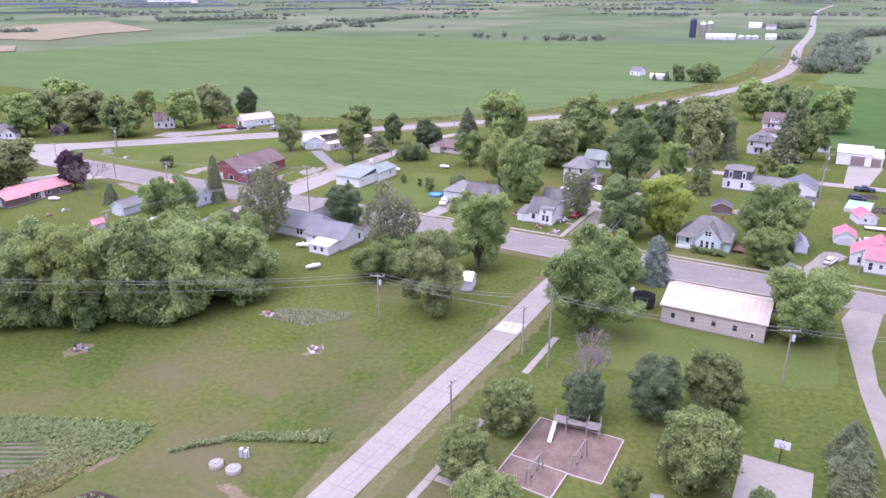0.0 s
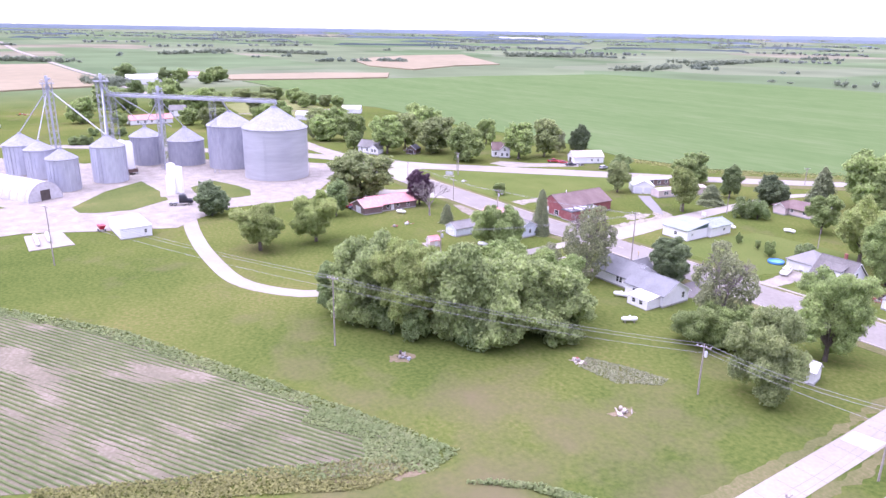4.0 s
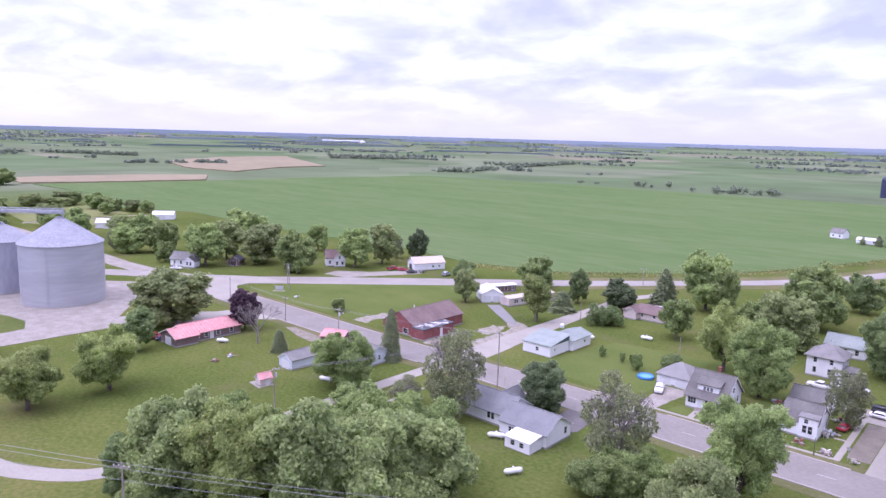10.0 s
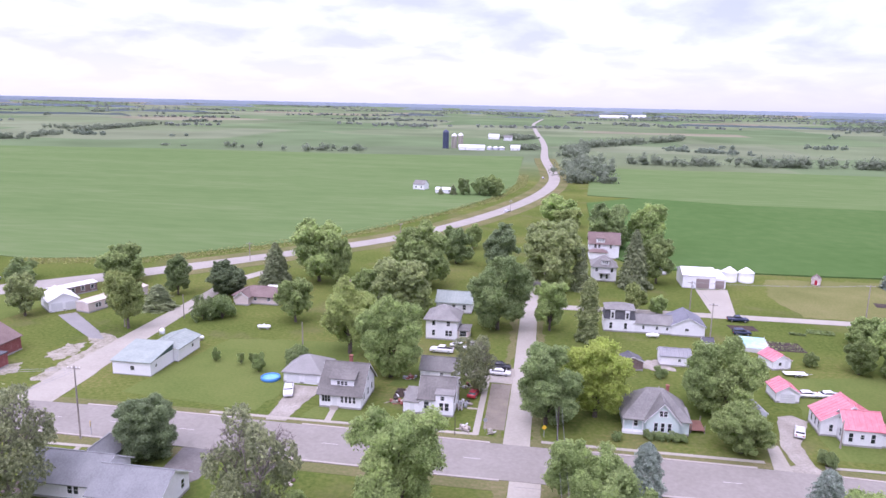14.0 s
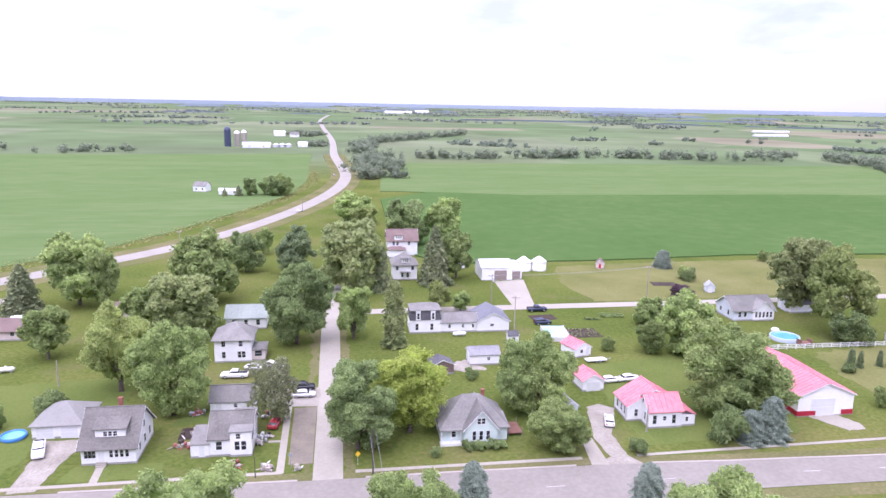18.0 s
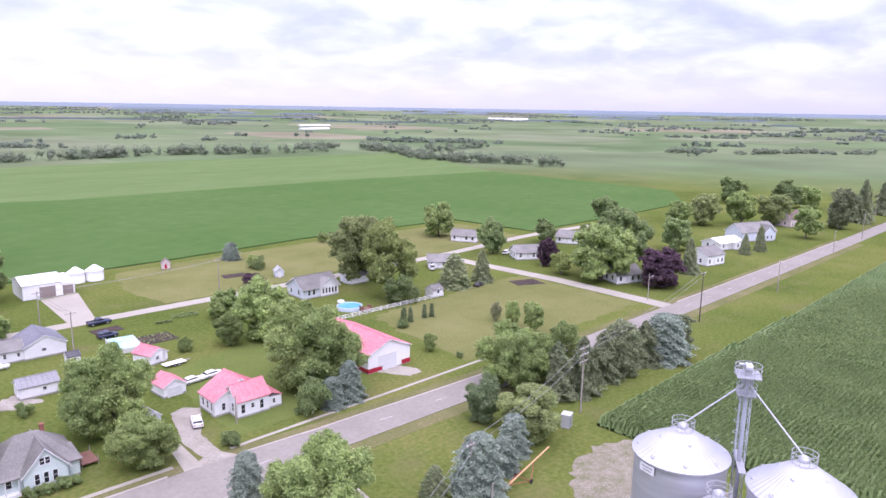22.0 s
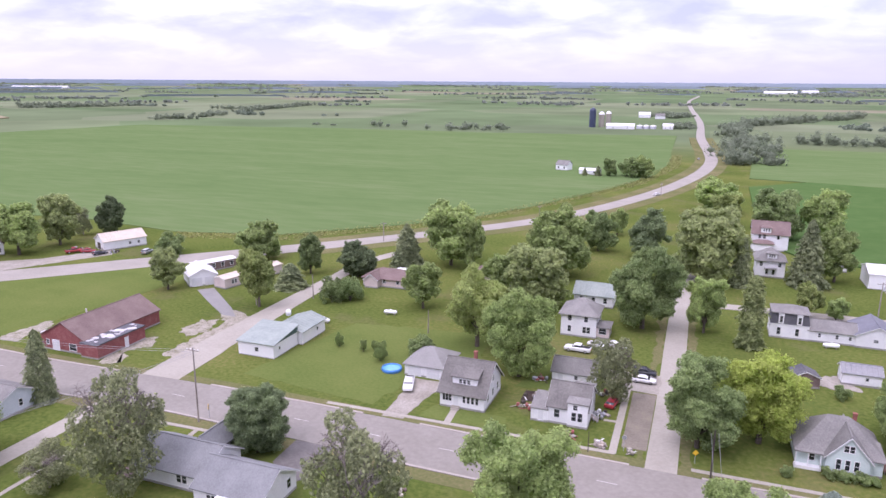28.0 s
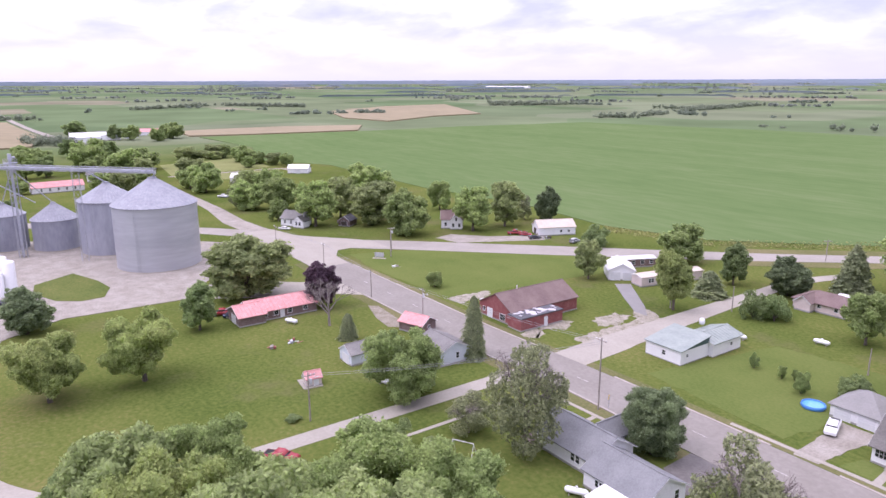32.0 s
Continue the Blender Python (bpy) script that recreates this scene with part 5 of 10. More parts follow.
class Wing:
    """A block of a house: walls, foundation and roof, in the frame of its thing. The ridge runs along x before turning."""

    def __init__(self, top, cx, cy, long, wide, high, ridge, turn=0, roof="gable", wall=None, cover=None, over=0.4, z=0.0, base=0.35, ribs=False, fascia=True):
        self.top, self.long, self.wide, self.high, self.ridge = top, long, wide, high, ridge
        self.m = pose(cx, cy, z, 0, 0, turn)
        wall, cover = wall or WHITE, cover or GREY_ROOF
        a, b = long / 2, wide / 2
        if 0 < base < 1:
            self.put("foundation", boxed(-a - 0.04, a + 0.04, -b - 0.04, b + 0.04, -0.1, base), FOUNDATION)
        bm = bmesh.new()
        box(bm, -a, a, -b, b, base, high)
        if roof == "gable":
            for x in (-a, a):
                t = 0.1 if x < 0 else -0.1
                p = [bm.verts.new(q) for q in ((x, -b, high), (x, b, high), (x, 0, high + ridge), (x + t, -b, high), (x + t, b, high), (x + t, 0, high + ridge))]
                for f in ((0, 1, 2), (5, 4, 3), (0, 2, 5, 3), (1, 4, 5, 2)):
                    bm.faces.new([p[i] for i in f])
        bmesh.ops.recalc_face_normals(bm, faces=bm.faces)
        self.put("wall", bm, wall)
        if roof == "none":
            return
        bm = bmesh.new()
        t, slope = 0.16, ridge / b
        if roof == "gable":
            e = over
            for s in (-1, 1):
                lo, hi = high - slope * e, high + ridge
                xs = [(-a - e, 0.0)]
                if ribs:
                    n = int((long + 2 * e) / 0.9)
                    for i in range(1, n):
                        x = -a - e + (long + 2 * e) * i / n
                        xs += [(x - 0.07, 0.0), (x - 0.02, 0.07), (x + 0.02, 0.07), (x + 0.07, 0.0)]
                xs.append((a + e, 0.0))
                under = [[bm.verts.new((x, y, zz)) for x in (-a - e, a + e)] for y, zz in ((s * (b + e), lo), (0, hi))]
                upper = [[bm.verts.new((x, y, zz + t + up)) for x, up in xs] for y, zz in ((s * (b + e), lo), (0, hi))]
                bm.faces.new((under[0][0], under[0][1], under[1][1], under[1][0]))
                for k in range(len(xs) - 1):
                    bm.faces.new((upper[0][k], upper[0][k + 1], upper[1][k + 1], upper[1][k]))
                for u0, u1 in ((under[0], upper[0]), (under[1], upper[1])):
                    bm.faces.new([u0[0], u0[1]] + u1[::-1])
                for k, m in ((0, 0), (1, -1)):
                    bm.faces.new((under[0][k], under[1][k], upper[1][m], upper[0][m]))
            box(bm, -a - e, a + e, -0.12, 0.12, high + ridge + t - 0.04, high + ridge + t + 0.05)
        elif roof == "hip":
            e, cut = over, min(b, a)
            lo = high - slope * e
            out = [(-a - e, -b - e), (a + e, -b - e), (a + e, b + e), (-a - e, b + e)]
            rx = max(0.05, a - cut * 0.95)
            top_pts = [(-rx, 0), (rx, 0)]
            lv, uv = [bm.verts.new((*p, lo)) for p in out], [bm.verts.new((*p, lo + t)) for p in out]
            r0, r1 = (bm.verts.new((*p, high + ridge)) for p in top_pts)
            bm.faces.new(lv)
            for i in range(4):
                j = (i + 1) % 4
                bm.faces.new((lv[i], lv[j], uv[j], uv[i]))
            bm.faces.new((uv[0], uv[1], r1, r0))
            bm.faces.new((uv[1], uv[2], r1))
            bm.faces.new((uv[2], uv[3], r0, r1))
            bm.faces.new((uv[3], uv[0], r0))
        elif roof == "flat":
            box(bm, -a - over, a + over, -b - over, b + over, high, high + max(ridge, 0.12))
        elif roof == "shed":
            e = over
            q = [(-a - e, -b - e, high - 0.02), (a + e, -b - e, high - 0.02), (a + e, b + e, high + ridge), (-a - e, b + e, high + ridge)]
            v = [bm.verts.new(p) for p in q] + [bm.verts.new((x, y, zz + t)) for x, y, zz in q]
            for f in ((0, 1, 2, 3), (4, 5, 6, 7), (0, 1, 5, 4), (1, 2, 6, 5), (2, 3, 7, 6), (3, 0, 4, 7)):
                bm.faces.new([v[i] for i in f])
        bmesh.ops.recalc_face_normals(bm, faces=bm.faces)
        self.put("roof", bm, cover)
        if roof == "gable" and fascia:
            e = over
            for x in (-a - e - 0.03, a + e):
                bm = bmesh.new()
                for s in (-1, 1):
                    q = [(x, s * (b + e), high - slope * e - 0.1), (x, 0, high + ridge - 0.1), (x, 0, high + ridge + 0.1), (x, s * (b + e), high - slope * e + 0.1)]
                    v = [bm.verts.new(p) for p in q] + [bm.verts.new((p[0] + 0.03, p[1], p[2])) for p in q]
                    for f in ((0, 1, 2, 3), (7, 6, 5, 4), (0, 4, 5, 1), (3, 2, 6, 7)):
                        bm.faces.new([v[i] for i in f])
                bmesh.ops.recalc_face_normals(bm, faces=bm.faces)
                self.put("fascia", bm, TRIM)

    def put(self, name, bm, material, label=""):
        ob = part(name, bm, material, self.top, label)
        ob.matrix_basis = self.m @ ob.matrix_basis if ob.matrix_basis != Matrix() else self.m
        return ob

    def spot(self, side, u, z):
        a, b = self.long / 2, self.wide / 2
        return self.m @ {"s": pose(u, -b, z), "n": pose(u, b, z, 0, 0, 180), "e": pose(a, u, z, 0, 0, 90), "w": pose(-a, u, z, 0, 0, -90)}[side]

    def windows(self, side, us, z=1.15, w=0.85, h=1.35, trim=None):
        trim = trim or TRIM
        for u in us:
            f = part("window", shared(("window", w, h, trim.name), lambda: frame_mesh(w, h), trim), None, self.top)
            f.matrix_basis = self.spot(side, u, z)
            part("pane", shared(("pane", w, h), lambda: boxed(-w / 2, w / 2, -0.018, 0.01, 0, h), GLASS), None, f)
        return self

    def door(self, side, u, w=0.95, h=2.05, z=0.3, material=None, name="door"):
        material = material or DOOR_WHITE
        f = part(name, shared((name, w, h, material.name), lambda: boxed(-w / 2, w / 2, -0.05, 0.01, 0, h), material), None, self.top)
        f.matrix_basis = self.spot(side, u, z)
        part("frame", shared(("frame", w, h), lambda: frame_mesh(w, h, False), TRIM), None, f)
        return self

    def garage_door(self, side, u, w=2.7, h=2.2, z=0.06, material=None):
        def panels():
            bm = bmesh.new()
            for i in range(4):
                box(bm, -w / 2, w / 2, -0.06 if i % 2 else -0.045, 0.01, h * i / 4 + 0.015, h * (i + 1) / 4)
            return bm
        material = material or DOOR_WHITE
        f = part("garage_door", shared(("garage_door", w, h, material.name), panels, material), None, self.top)
        f.matrix_basis = self.spot(side, u, z)
        part("frame", shared(("frame", w, h), lambda: frame_mesh(w, h, False), TRIM), None, f)
        return self

    def chimney(self, x, y, w=0.6, z0=2.5, z1=None):
        bm = boxed(x - w / 2, x + w / 2, y - w / 2, y + w / 2, z0, z1 or self.high + self.ridge + 0.9)
        z1 = z1 or self.high + self.ridge + 0.9
        box(bm, x - w / 2 - 0.06, x + w / 2 + 0.06, y - w / 2 - 0.06, y + w / 2 + 0.06, z1, z1 + 0.12)
        self.put("chimney", bm, CHIMNEY, "red brick chimney")
        return self


def house(label, x, y, turn=0, name="house", category="house"):
    return thing(name, x, y, 0, turn, label, category, "village buildings")


def steps(top, x, y, w, n=3, turn=0):
    for i in range(n):
        s = part("step", shared(("step", w, i), lambda: boxed(-w / 2, w / 2, -0.3 * (n - i), 0, 0, 0.17 * (i + 1)), CONCRETE), None, top)
        s.matrix_basis = pose(x, y, 0, 0, 0, turn)


WEATHERED_ROOF = mat("weathered_brown_grey_shingles", [(0.1147, 0.108, 0.0993), (0.1588, 0.1512, 0.1365), (0.2029, 0.1935, 0.1737)], 0.9, 0.35, 3, 0.5, 12)
# bungalow with a dormer
h = house("white bungalow with grey shingle roof and wide dormer", -54.4, 1.4)
w = Wing(h, 0, 0, 8.3, 10.4, 3.05, 4.4, over=0.5, cover=WEATHERED_ROOF)
w.windows("s", (-3.4, -2.8, -2.2, 0.4, 1.2, 2.0, 2.8), 1.25, 0.5, 1.25).door("s", -1.1, 0.9, 2.0).windows("e", (-3, 0, 3), 1.2).windows("e", (0,), 3.9, 0.9, 1.1).windows("w", (-2, 2)).chimney(0.3, 1.6)
steps(h, -1.1, -5.15, 1.6)
d = Wing(h, 0.1, -2.0, 4.6, 4.0, 5.5, 1.3, roof="shed", over=0.35, base=3.5, cover=WEATHERED_ROOF)
d.windows("s", (-0.75, 0, 0.75), 4.35, 0.55, 0.75)
g = Wing(h, -11.4, 9.4, 8.2, 8.8, 2.5, 2.5, roof="hip", over=0.4, cover=mat("pale_grey_shingles", [(0.2088, 0.2035, 0.1924), (0.2448, 0.2405, 0.2257), (0.2808, 0.2738, 0.259)], 0.9, 0.3, 4, 0.5, 12))
g.garage_door("s", -2, 2.7, 2.05).garage_door("s", 1.9, 2.7, 2.05)

# small white cottage
h = house("small weathered white cottage with grey roof", -35.8, 1.2)
w = Wing(h, 0, 0, 6.8, 8.4, 3.1, 2.9, over=0.3, cover=WEATHERED_ROOF)
w.windows("s", (-1.8,), 1.2, 0.9, 1.4).windows("e", (-2, 1.5)).door("e", 3.2)
b = Wing(h, 1.75, -0.6, 3.4, 8.0, 4.3, 0.5, roof="shed", over=0.2)
b.windows("s", (-0.6, 0.45), 1.2, 0.75, 1.5).windows("s", (-0.4,), 3.2, 0.7, 0.8)
l = Wing(h, -4.8, -1.6, 2.9, 5.6, 2.3, 0.7, roof="shed", over=0.15)
l.door("s", 0.3, 0.8, 1.9)
h = house("low white garage with dark grey roof behind a cottage", -37.9, 16.3, name="garage", category="garage")
Wing(h, 0, 0, 8.0, 5.6, 2.4, 2.0, over=0.3).windows("s", (0.6,), 1.2, 0.6, 0.7).door("s", -2.4)

# square two-storey house
h = house("square two-storey white house with grey hip roof", -41.6, 44.4)
w = Wing(h, 0, 0, 8.0, 8.4, 5.5, 2.7, roof="hip", over=0.6)
w.windows("s", (-2, 1.7), 3.7, 0.8, 1.2).windows("s", (-2, 1.4, 2.3), 1.1, 0.75, 1.4).windows("e", (-2.5, 2), 3.7).windows("w", (-2, 2), 3.7)
p = Wing(h, 5.4, -1.2, 2.9, 4.8, 2.7, 0.9, roof="hip", over=0.35, wall=PINKISH)
p.windows("s", (0,), 1.1, 1.6, 1.3)
h = house("low house with faded green steel roof among trees", -41.8, 67.5)
Wing(h, 0, 0, 10.0, 7.5, 3.1, 2.3, cover=TEAL_ROOF, ribs=True).windows("s", (-3, 0, 3))

# mansard house with low wings
h = house("white house with dark mansard storey and low grey-roofed wings", 3.5, 59.8)
w = Wing(h, 0, 0, 8.0, 6.6, 3.3, 0.1, roof="flat", over=0.12, cover=TRIM)
w.windows("s", (-2.2, 1.6), 0.9, 0.7, 1.6).windows("w", (-1.5, 1.5))
bm = bmesh.new()
lo, hi = [bm.verts.new(p) for p in ((-4.1, -3.4, 3.4), (4.1, -3.4, 3.4), (4.1, 3.4, 3.4), (-4.1, 3.4, 3.4))], [bm.verts.new(p) for p in ((-3.6, -2.9, 6.0), (3.6, -2.9, 6.0), (3.6, 2.9, 6.0), (-3.6, 2.9, 6.0))]
for i in range(4):
    bm.faces.new((lo[i], lo[(i + 1) % 4], hi[(i + 1) % 4], hi[i]))
part("mansard", bm, DARK_ROOF, h, "charcoal shingled mansard storey")
Wing(h, 0, 0, 7.6, 6.2, 6.0, 1.3, roof="hip", over=0.25, base=5.9)
for u in (-1.9, 1.9):
    dm = Wing(h, u, -3.05, 1.1, 0.8, 5.7, 0.12, roof="flat", over=0.08, base=3.5, cover=TRIM)
    dm.windows("s", (0,), 3.8, 0.6, 1.5)
v = Wing(h, 8.7, -0.3, 9.4, 5.6, 2.7, 1.7, over=0.35)
v.windows("s", (-2.5, 1.0), 1.2, 0.55, 0.9).windows("s", (3.6,), 1.2, 0.5, 0.8)
g = Wing(h, 17.5, 1.3, 9.6, 8.4, 2.9, 2.1, 90, over=0.35, cover=mat("blue_grey_shingles", [(0.13, 0.135, 0.155), (0.17, 0.175, 0.20), (0.21, 0.215, 0.235)], 0.9, 0.3, 4, 0.5, 12))
g.windows("w", (0.3,), 1.5, 0.9, 0.6)

h = house("low white shed with ribbed grey steel roof", 14.1, 35.4, name="shed", category="shed")
Wing(h, 0, 0, 6.8, 4.4, 2.4, 1.2, over=0.25, ribs=True, cover=mat("dull_grey_steel", [(0.20, 0.20, 0.21), (0.245, 0.245, 0.255), (0.29, 0.29, 0.295)], 0.6, 0.4, 2)).windows("s", (0.9,), 1.2, 0.6, 0.6).door("w", 0)
h = house("tiny grey garden shed with white door", 24.1, 48, name="garden_shed", category="shed")
Wing(h, 0, 0, 2.6, 2.2, 1.9, 0.8, over=0.15, cover=DARK_ROOF).windows("s", (0,), 0.7, 0.9, 0.8)
h = house("small dark weathered shed beside a maple", 3.6, 30.2, 10, name="shed", category="shed")
Wing(h, 0, 0, 3.6, 5.0, 2.2, 1.1, 90, over=0.2, wall=BRICK_BROWN, cover=DARK_ROOF)
h = house("narrow grey shed behind a driveway", 24.5, 8.2, 10, name="shed", category="shed")
Wing(h, 0, 0, 6, 2.6, 2.2, 0.9, 90, over=0.2, wall=PALE_BLUE, cover=STEEL)

# mint green house
h = house("mint green house with steep grey gables and clipped hedge", 4.9, 1.2)
w = Wing(h, 0, 0.6, 11.4, 9.0, 3.1, 4.0, roof="hip", over=0.5, wall=MINT)
w.windows("e", (-2, 2)).windows("s", (-3.6,), 1.2, 0.7, 1.2, ).chimney(2.6, 1.9, 0.55, z1=6.9)
f = Wing(h, 1.0, -1.5, 7.0, 5.8, 3.1, 3.3, 90, over=0.45, wall=MINT)
f.windows("w", (-1.2, 0, 1.2), 1.0, 0.6, 1.6).windows("w", (-0.35, 0.4), 3.9, 0.6, 1.0)
e = Wing(h, 4.9, -1.6, 1.9, 4.4, 2.9, 0.5, roof="shed", over=0.2, wall=MINT)
e.windows("s", (0,), 1.5, 1.1, 0.8)
part("porch_roof", boxed(-6.1, -2.2, -5.0, -3.6, 2.75, 2.95), GREY_ROOF, h)
part("porch_floor", boxed(-6.0, -2.3, -4.9, -3.9, 0, 0.5), TRIM, h)
for x in (-5.9, -4.2, -2.5):
    part("porch_post", tubed((x, -4.8, 0.5), (x, -4.8, 2.78), 0.08), TRIM, h)
part("deck", boxed(6.3, 9.0, -2.4, 2.0, 0.5, 0.62), mat("worn_red_deck", [(0.16, 0.08, 0.06), (0.24, 0.13, 0.10)], 0.8, 0.6, 6), h, "worn reddish wooden deck")
for x in (6.5, 8.9):
    for y in (-2.3, 1.9):
        part("deck_post", boxed(x - 0.06, x + 0.06, y - 0.06, y + 0.06, 0, 1.5), WOOD_POLE, h)

# white house under bright faded red steel
h = house("white former schoolhouse with bright faded-red steel roof", 41, 2)
w = Wing(h, -0.3, -0.2, 6.3, 5.6, 3.3, 2.3, over=0.3, cover=PINK_ROOF, ribs=True)
w.windows("s", (-2.1, 1.6), 0.9, 0.7, 1.6).windows("s", (-0.2,), 1.5, 0.6, 0.8).windows("w", (-1.0,), 1.0, 0.6, 1.5).windows("w", (0.0,), 3.9, 0.45, 0.7)
b = Wing(h, -1.1, 3.5, 6.2, 10.2, 3.0, 3.1, 90, over=0.3, cover=PINK_ROOF, ribs=True)
b.windows("n", (-1.9, -0.3, 1.6), 1.0, 0.6, 1.4).door("n", -2.6, 0.8).windows("w", (3.4,), 1.0, 0.6, 1.3)
l = Wing(h, 4.25, -0.2, 4.8, 2.8, 2.2, 1.2, 90, roof="shed", over=0.15, cover=PINK_ROOF)
l.windows("w", (0.2,), 1.0, 0.5, 0.8)
part("porch_steps", box(boxed(-6.4, -5.2, 0.4, 1.6, 0, 0.3), -6.2, -5.2, 0.5, 1.5, 0.3, 0.6), WOOD_POLE, h, "grey wooden steps")

for x, y, turn, lab in ((33.3, 19.4, 4, "small white garage with faded red steel roof"), (37.2, 38.6, 20, "small white shed with faded red steel roof")):
    h = house(lab, x, y, turn, "shed", "shed")
    s = Wing(h, 0, 0, 5.4, 4.6, 2.2, 1.3, 90, over=0.25, cover=PINK_ROOF, ribs=True)
    if y < 30:
        s.garage_door("w", 0, 2.9, 1.8)
    else:
        s.windows("w", (0.5,), 1.1, 0.7, 0.7).door("w", -1.2, 0.8, 1.8)

# big steel shed
h = house("large white steel shed with faded red roof and red skirting", 74, 11, name="steel_shed", category="shed")
w = Wing(h, 0, 0, 20.5, 11.6, 4.2, 2.4, 90, over=0.35, wall=WHITE_METAL, cover=PINK_ROOF, ribs=True, base=0.15)
w.garage_door("w", 0.6, 4.9, 3.4, material=DOOR_WHITE)
part("skirting", box(box(box(bmesh.new(), -5.85, -2.0, -10.31, -10.2, 0.15, 1.1), 3.4, 5.85, -10.31, -10.2, 0.15, 1.1), -5.87, -5.76, -10.2, 10.2, 0.15, 1.1), RED_TRIM, h, "red steel skirting")

# pale house and garage by the pool
h = house("white house with grey roof and front gable", 95.6, 64)
w = Wing(h, 0, 0, 12.2, 9.2, 3.0, 2.9, over=0.5, wall=PALE_BLUE)
w.windows("s", (-4.2, -2.6), 1.1, 0.8, 1.4).windows("w", (-2, 2))
g = Wing(h, 2.6, -2.4, 5.4, 6.4, 3.0, 2.5, 90, over=0.4)
g.windows("w", (-2.2, -1.1, 0, 1.1, 2.2), 1.0, 0.6, 1.5)
h = house("low pale garage behind trees", 114, 68, name="garage", category="garage")
Wing(h, 0, 0, 7, 6, 2.6, 1.6, over=0.3).garage_door("w", 0)
h = house("small white shed at the end of a fence", 122, 38.5, name="shed", category="shed")
Wing(h, 0, 0, 4, 3.6, 2.2, 1.2, over=0.2).windows("s", (0,))

# machine shed with two bins
h = house("white machine shed with pale roof and brown sliding doors", 35.4, 115, name="machine_shed", category="shed")
w = Wing(h, -1.6, 0, 10.4, 11.6, 4.3, 1.6, over=0.25, wall=WHITE_METAL, cover=PALE_ROOF, ribs=True, base=0.15)
BROWN_DOOR = mat("brown_steel_door", [(0.24, 0.19, 0.175), (0.30, 0.245, 0.225)], 0.6)
w.garage_door("s", 1.2, 4.2, 3.3, material=BROWN_DOOR)
l = Wing(h, 5.2, 0.4, 3.8, 10.6, 3.3, 0.8, roof="shed", over=0.15, wall=WHITE_METAL, cover=PALE_ROOF, base=0.15)
l.garage_door("s", 0, 2.9, 2.7, material=BROWN_DOOR)

# two tall houses behind the spruce
h = house("two-storey white house with brown hip roof and dormer", 3.2, 116)
w = Wing(h, 0, 0, 8.0, 8.6, 5.4, 3.1, roof="hip", over=0.6, cover=GREY_ROOF)
w.windows("s", (-2.6, 2.5), 3.4, 0.8, 1.3).windows("s", (-0.9, 0.9), 1.0, 0.7, 1.5).windows("e", (-2, 2), 3.4)
d = Wing(h, 0.2, -2.9, 2.6, 2.4, 7.3, 0.6, roof="hip", over=0.25, base=5.8)
d.windows("s", (-0.6, 0, 0.6), 6.2, 0.4, 0.8)
part("porch_roof", boxed(-1.7, 1.7, -5.6, -4.3, 2.75, 2.95), GREY_ROOF, h)
h = house("large white house with brown roof behind a spruce", 5.6, 154)
w = Wing(h, 0, 0, 11.5, 9.0, 6.0, 3.6, over=0.5, cover=BROWN_ROOF)
w.windows("s", (-3.4, 2.5), 4.2, 0.8, 1.3).windows("s", (-1.9,), 4.2, 0.8, 1.3).windows("e", (-2, 2), 3.8)
d = Wing(h, -1.5, -3.2, 3.2, 2.4, 8.0, 0.7, roof="hip", over=0.25, base=6.2, cover=BROWN_ROOF)
d.windows("s", (-0.7, 0.1, 0.9), 6.8, 0.45, 0.8)
p = Wing(h, -2.4, -6.4, 6.5, 3.6, 3.2, 1.0, roof="hip", over=0.4, cover=BROWN_ROOF)
h = house("low white outbuilding with pale roof", 24, 129, name="shed", category="shed")
Wing(h, 0, 0, 5, 4, 2.6, 1.6, 90, over=0.2, cover=PALE_ROOF)
for x, y, t in ((75.6, 124.8, -20), (99.2, 90, -20)):
    h = house("small weathered garden shed in open grass", x, y, t, "garden_shed", "shed")
    Wing(h, 0, 0, 3.4, 2.8, 2.0, 1.2, 90, over=0.2, wall=PINKISH if y > 100 else PALE_BLUE, cover=BROWN_ROOF if y > 100 else STEEL).door("w", 0, 0.9, 1.7, 0.1, RED_TRIM if y > 100 else None)

# red boarded hall
h = house("long red boarded hall with brown roof and collapsing annex", -142.4, 1.6, name="old_hall", category="hall")
w = Wing(h, 0, 0, 21.8, 11.6, 3.4, 3.1, 90, over=0.35, wall=RED_WALL, cover=BROWN_ROOF, fascia=False)
w.door("w", 2.2, 1.9, 2.2, 0.15).windows("w", (-2.6,), 0.6, 1.9, 1.4).windows("w", (4.5,), 1.2, 0.8, 1.0)
part("vent_pipe", tubed((-2.6, -2, 4.8), (-2.6, -2, 6.6), 0.14), PALE_ROOF, h)
a = Wing(h, 8.1, -5.2, 4.6, 13.2, 3.0, 0.25, roof="flat", over=0.15, wall=RED_WALL, cover=DARK_ROOF)
a.door("e", 1.2, 0.9, 2.2, 0.1)
TARP = mat("torn_roofing", [(0.35, 0.33, 0.34), (0.5, 0.48, 0.48), (0.62, 0.60, 0.60)], 0.8, 0.8, 4)
rng = random.Random(4)
for i in range(26):
    x, y, r = rng.uniform(6.2, 10), rng.uniform(-11.3, 0.8), rng.uniform(0.3, 1.0)
    q = [(x + r * rng.uniform(0.5, 1.3) * math.cos(k * 1.26), y + r * rng.uniform(0.5, 1.3) * math.sin(k * 1.26)) for k in range(5)]
    part("roofing_scrap", slab(bmesh.new(), q, 3.27, 3.31 + 0.004 * i), TARP, h)
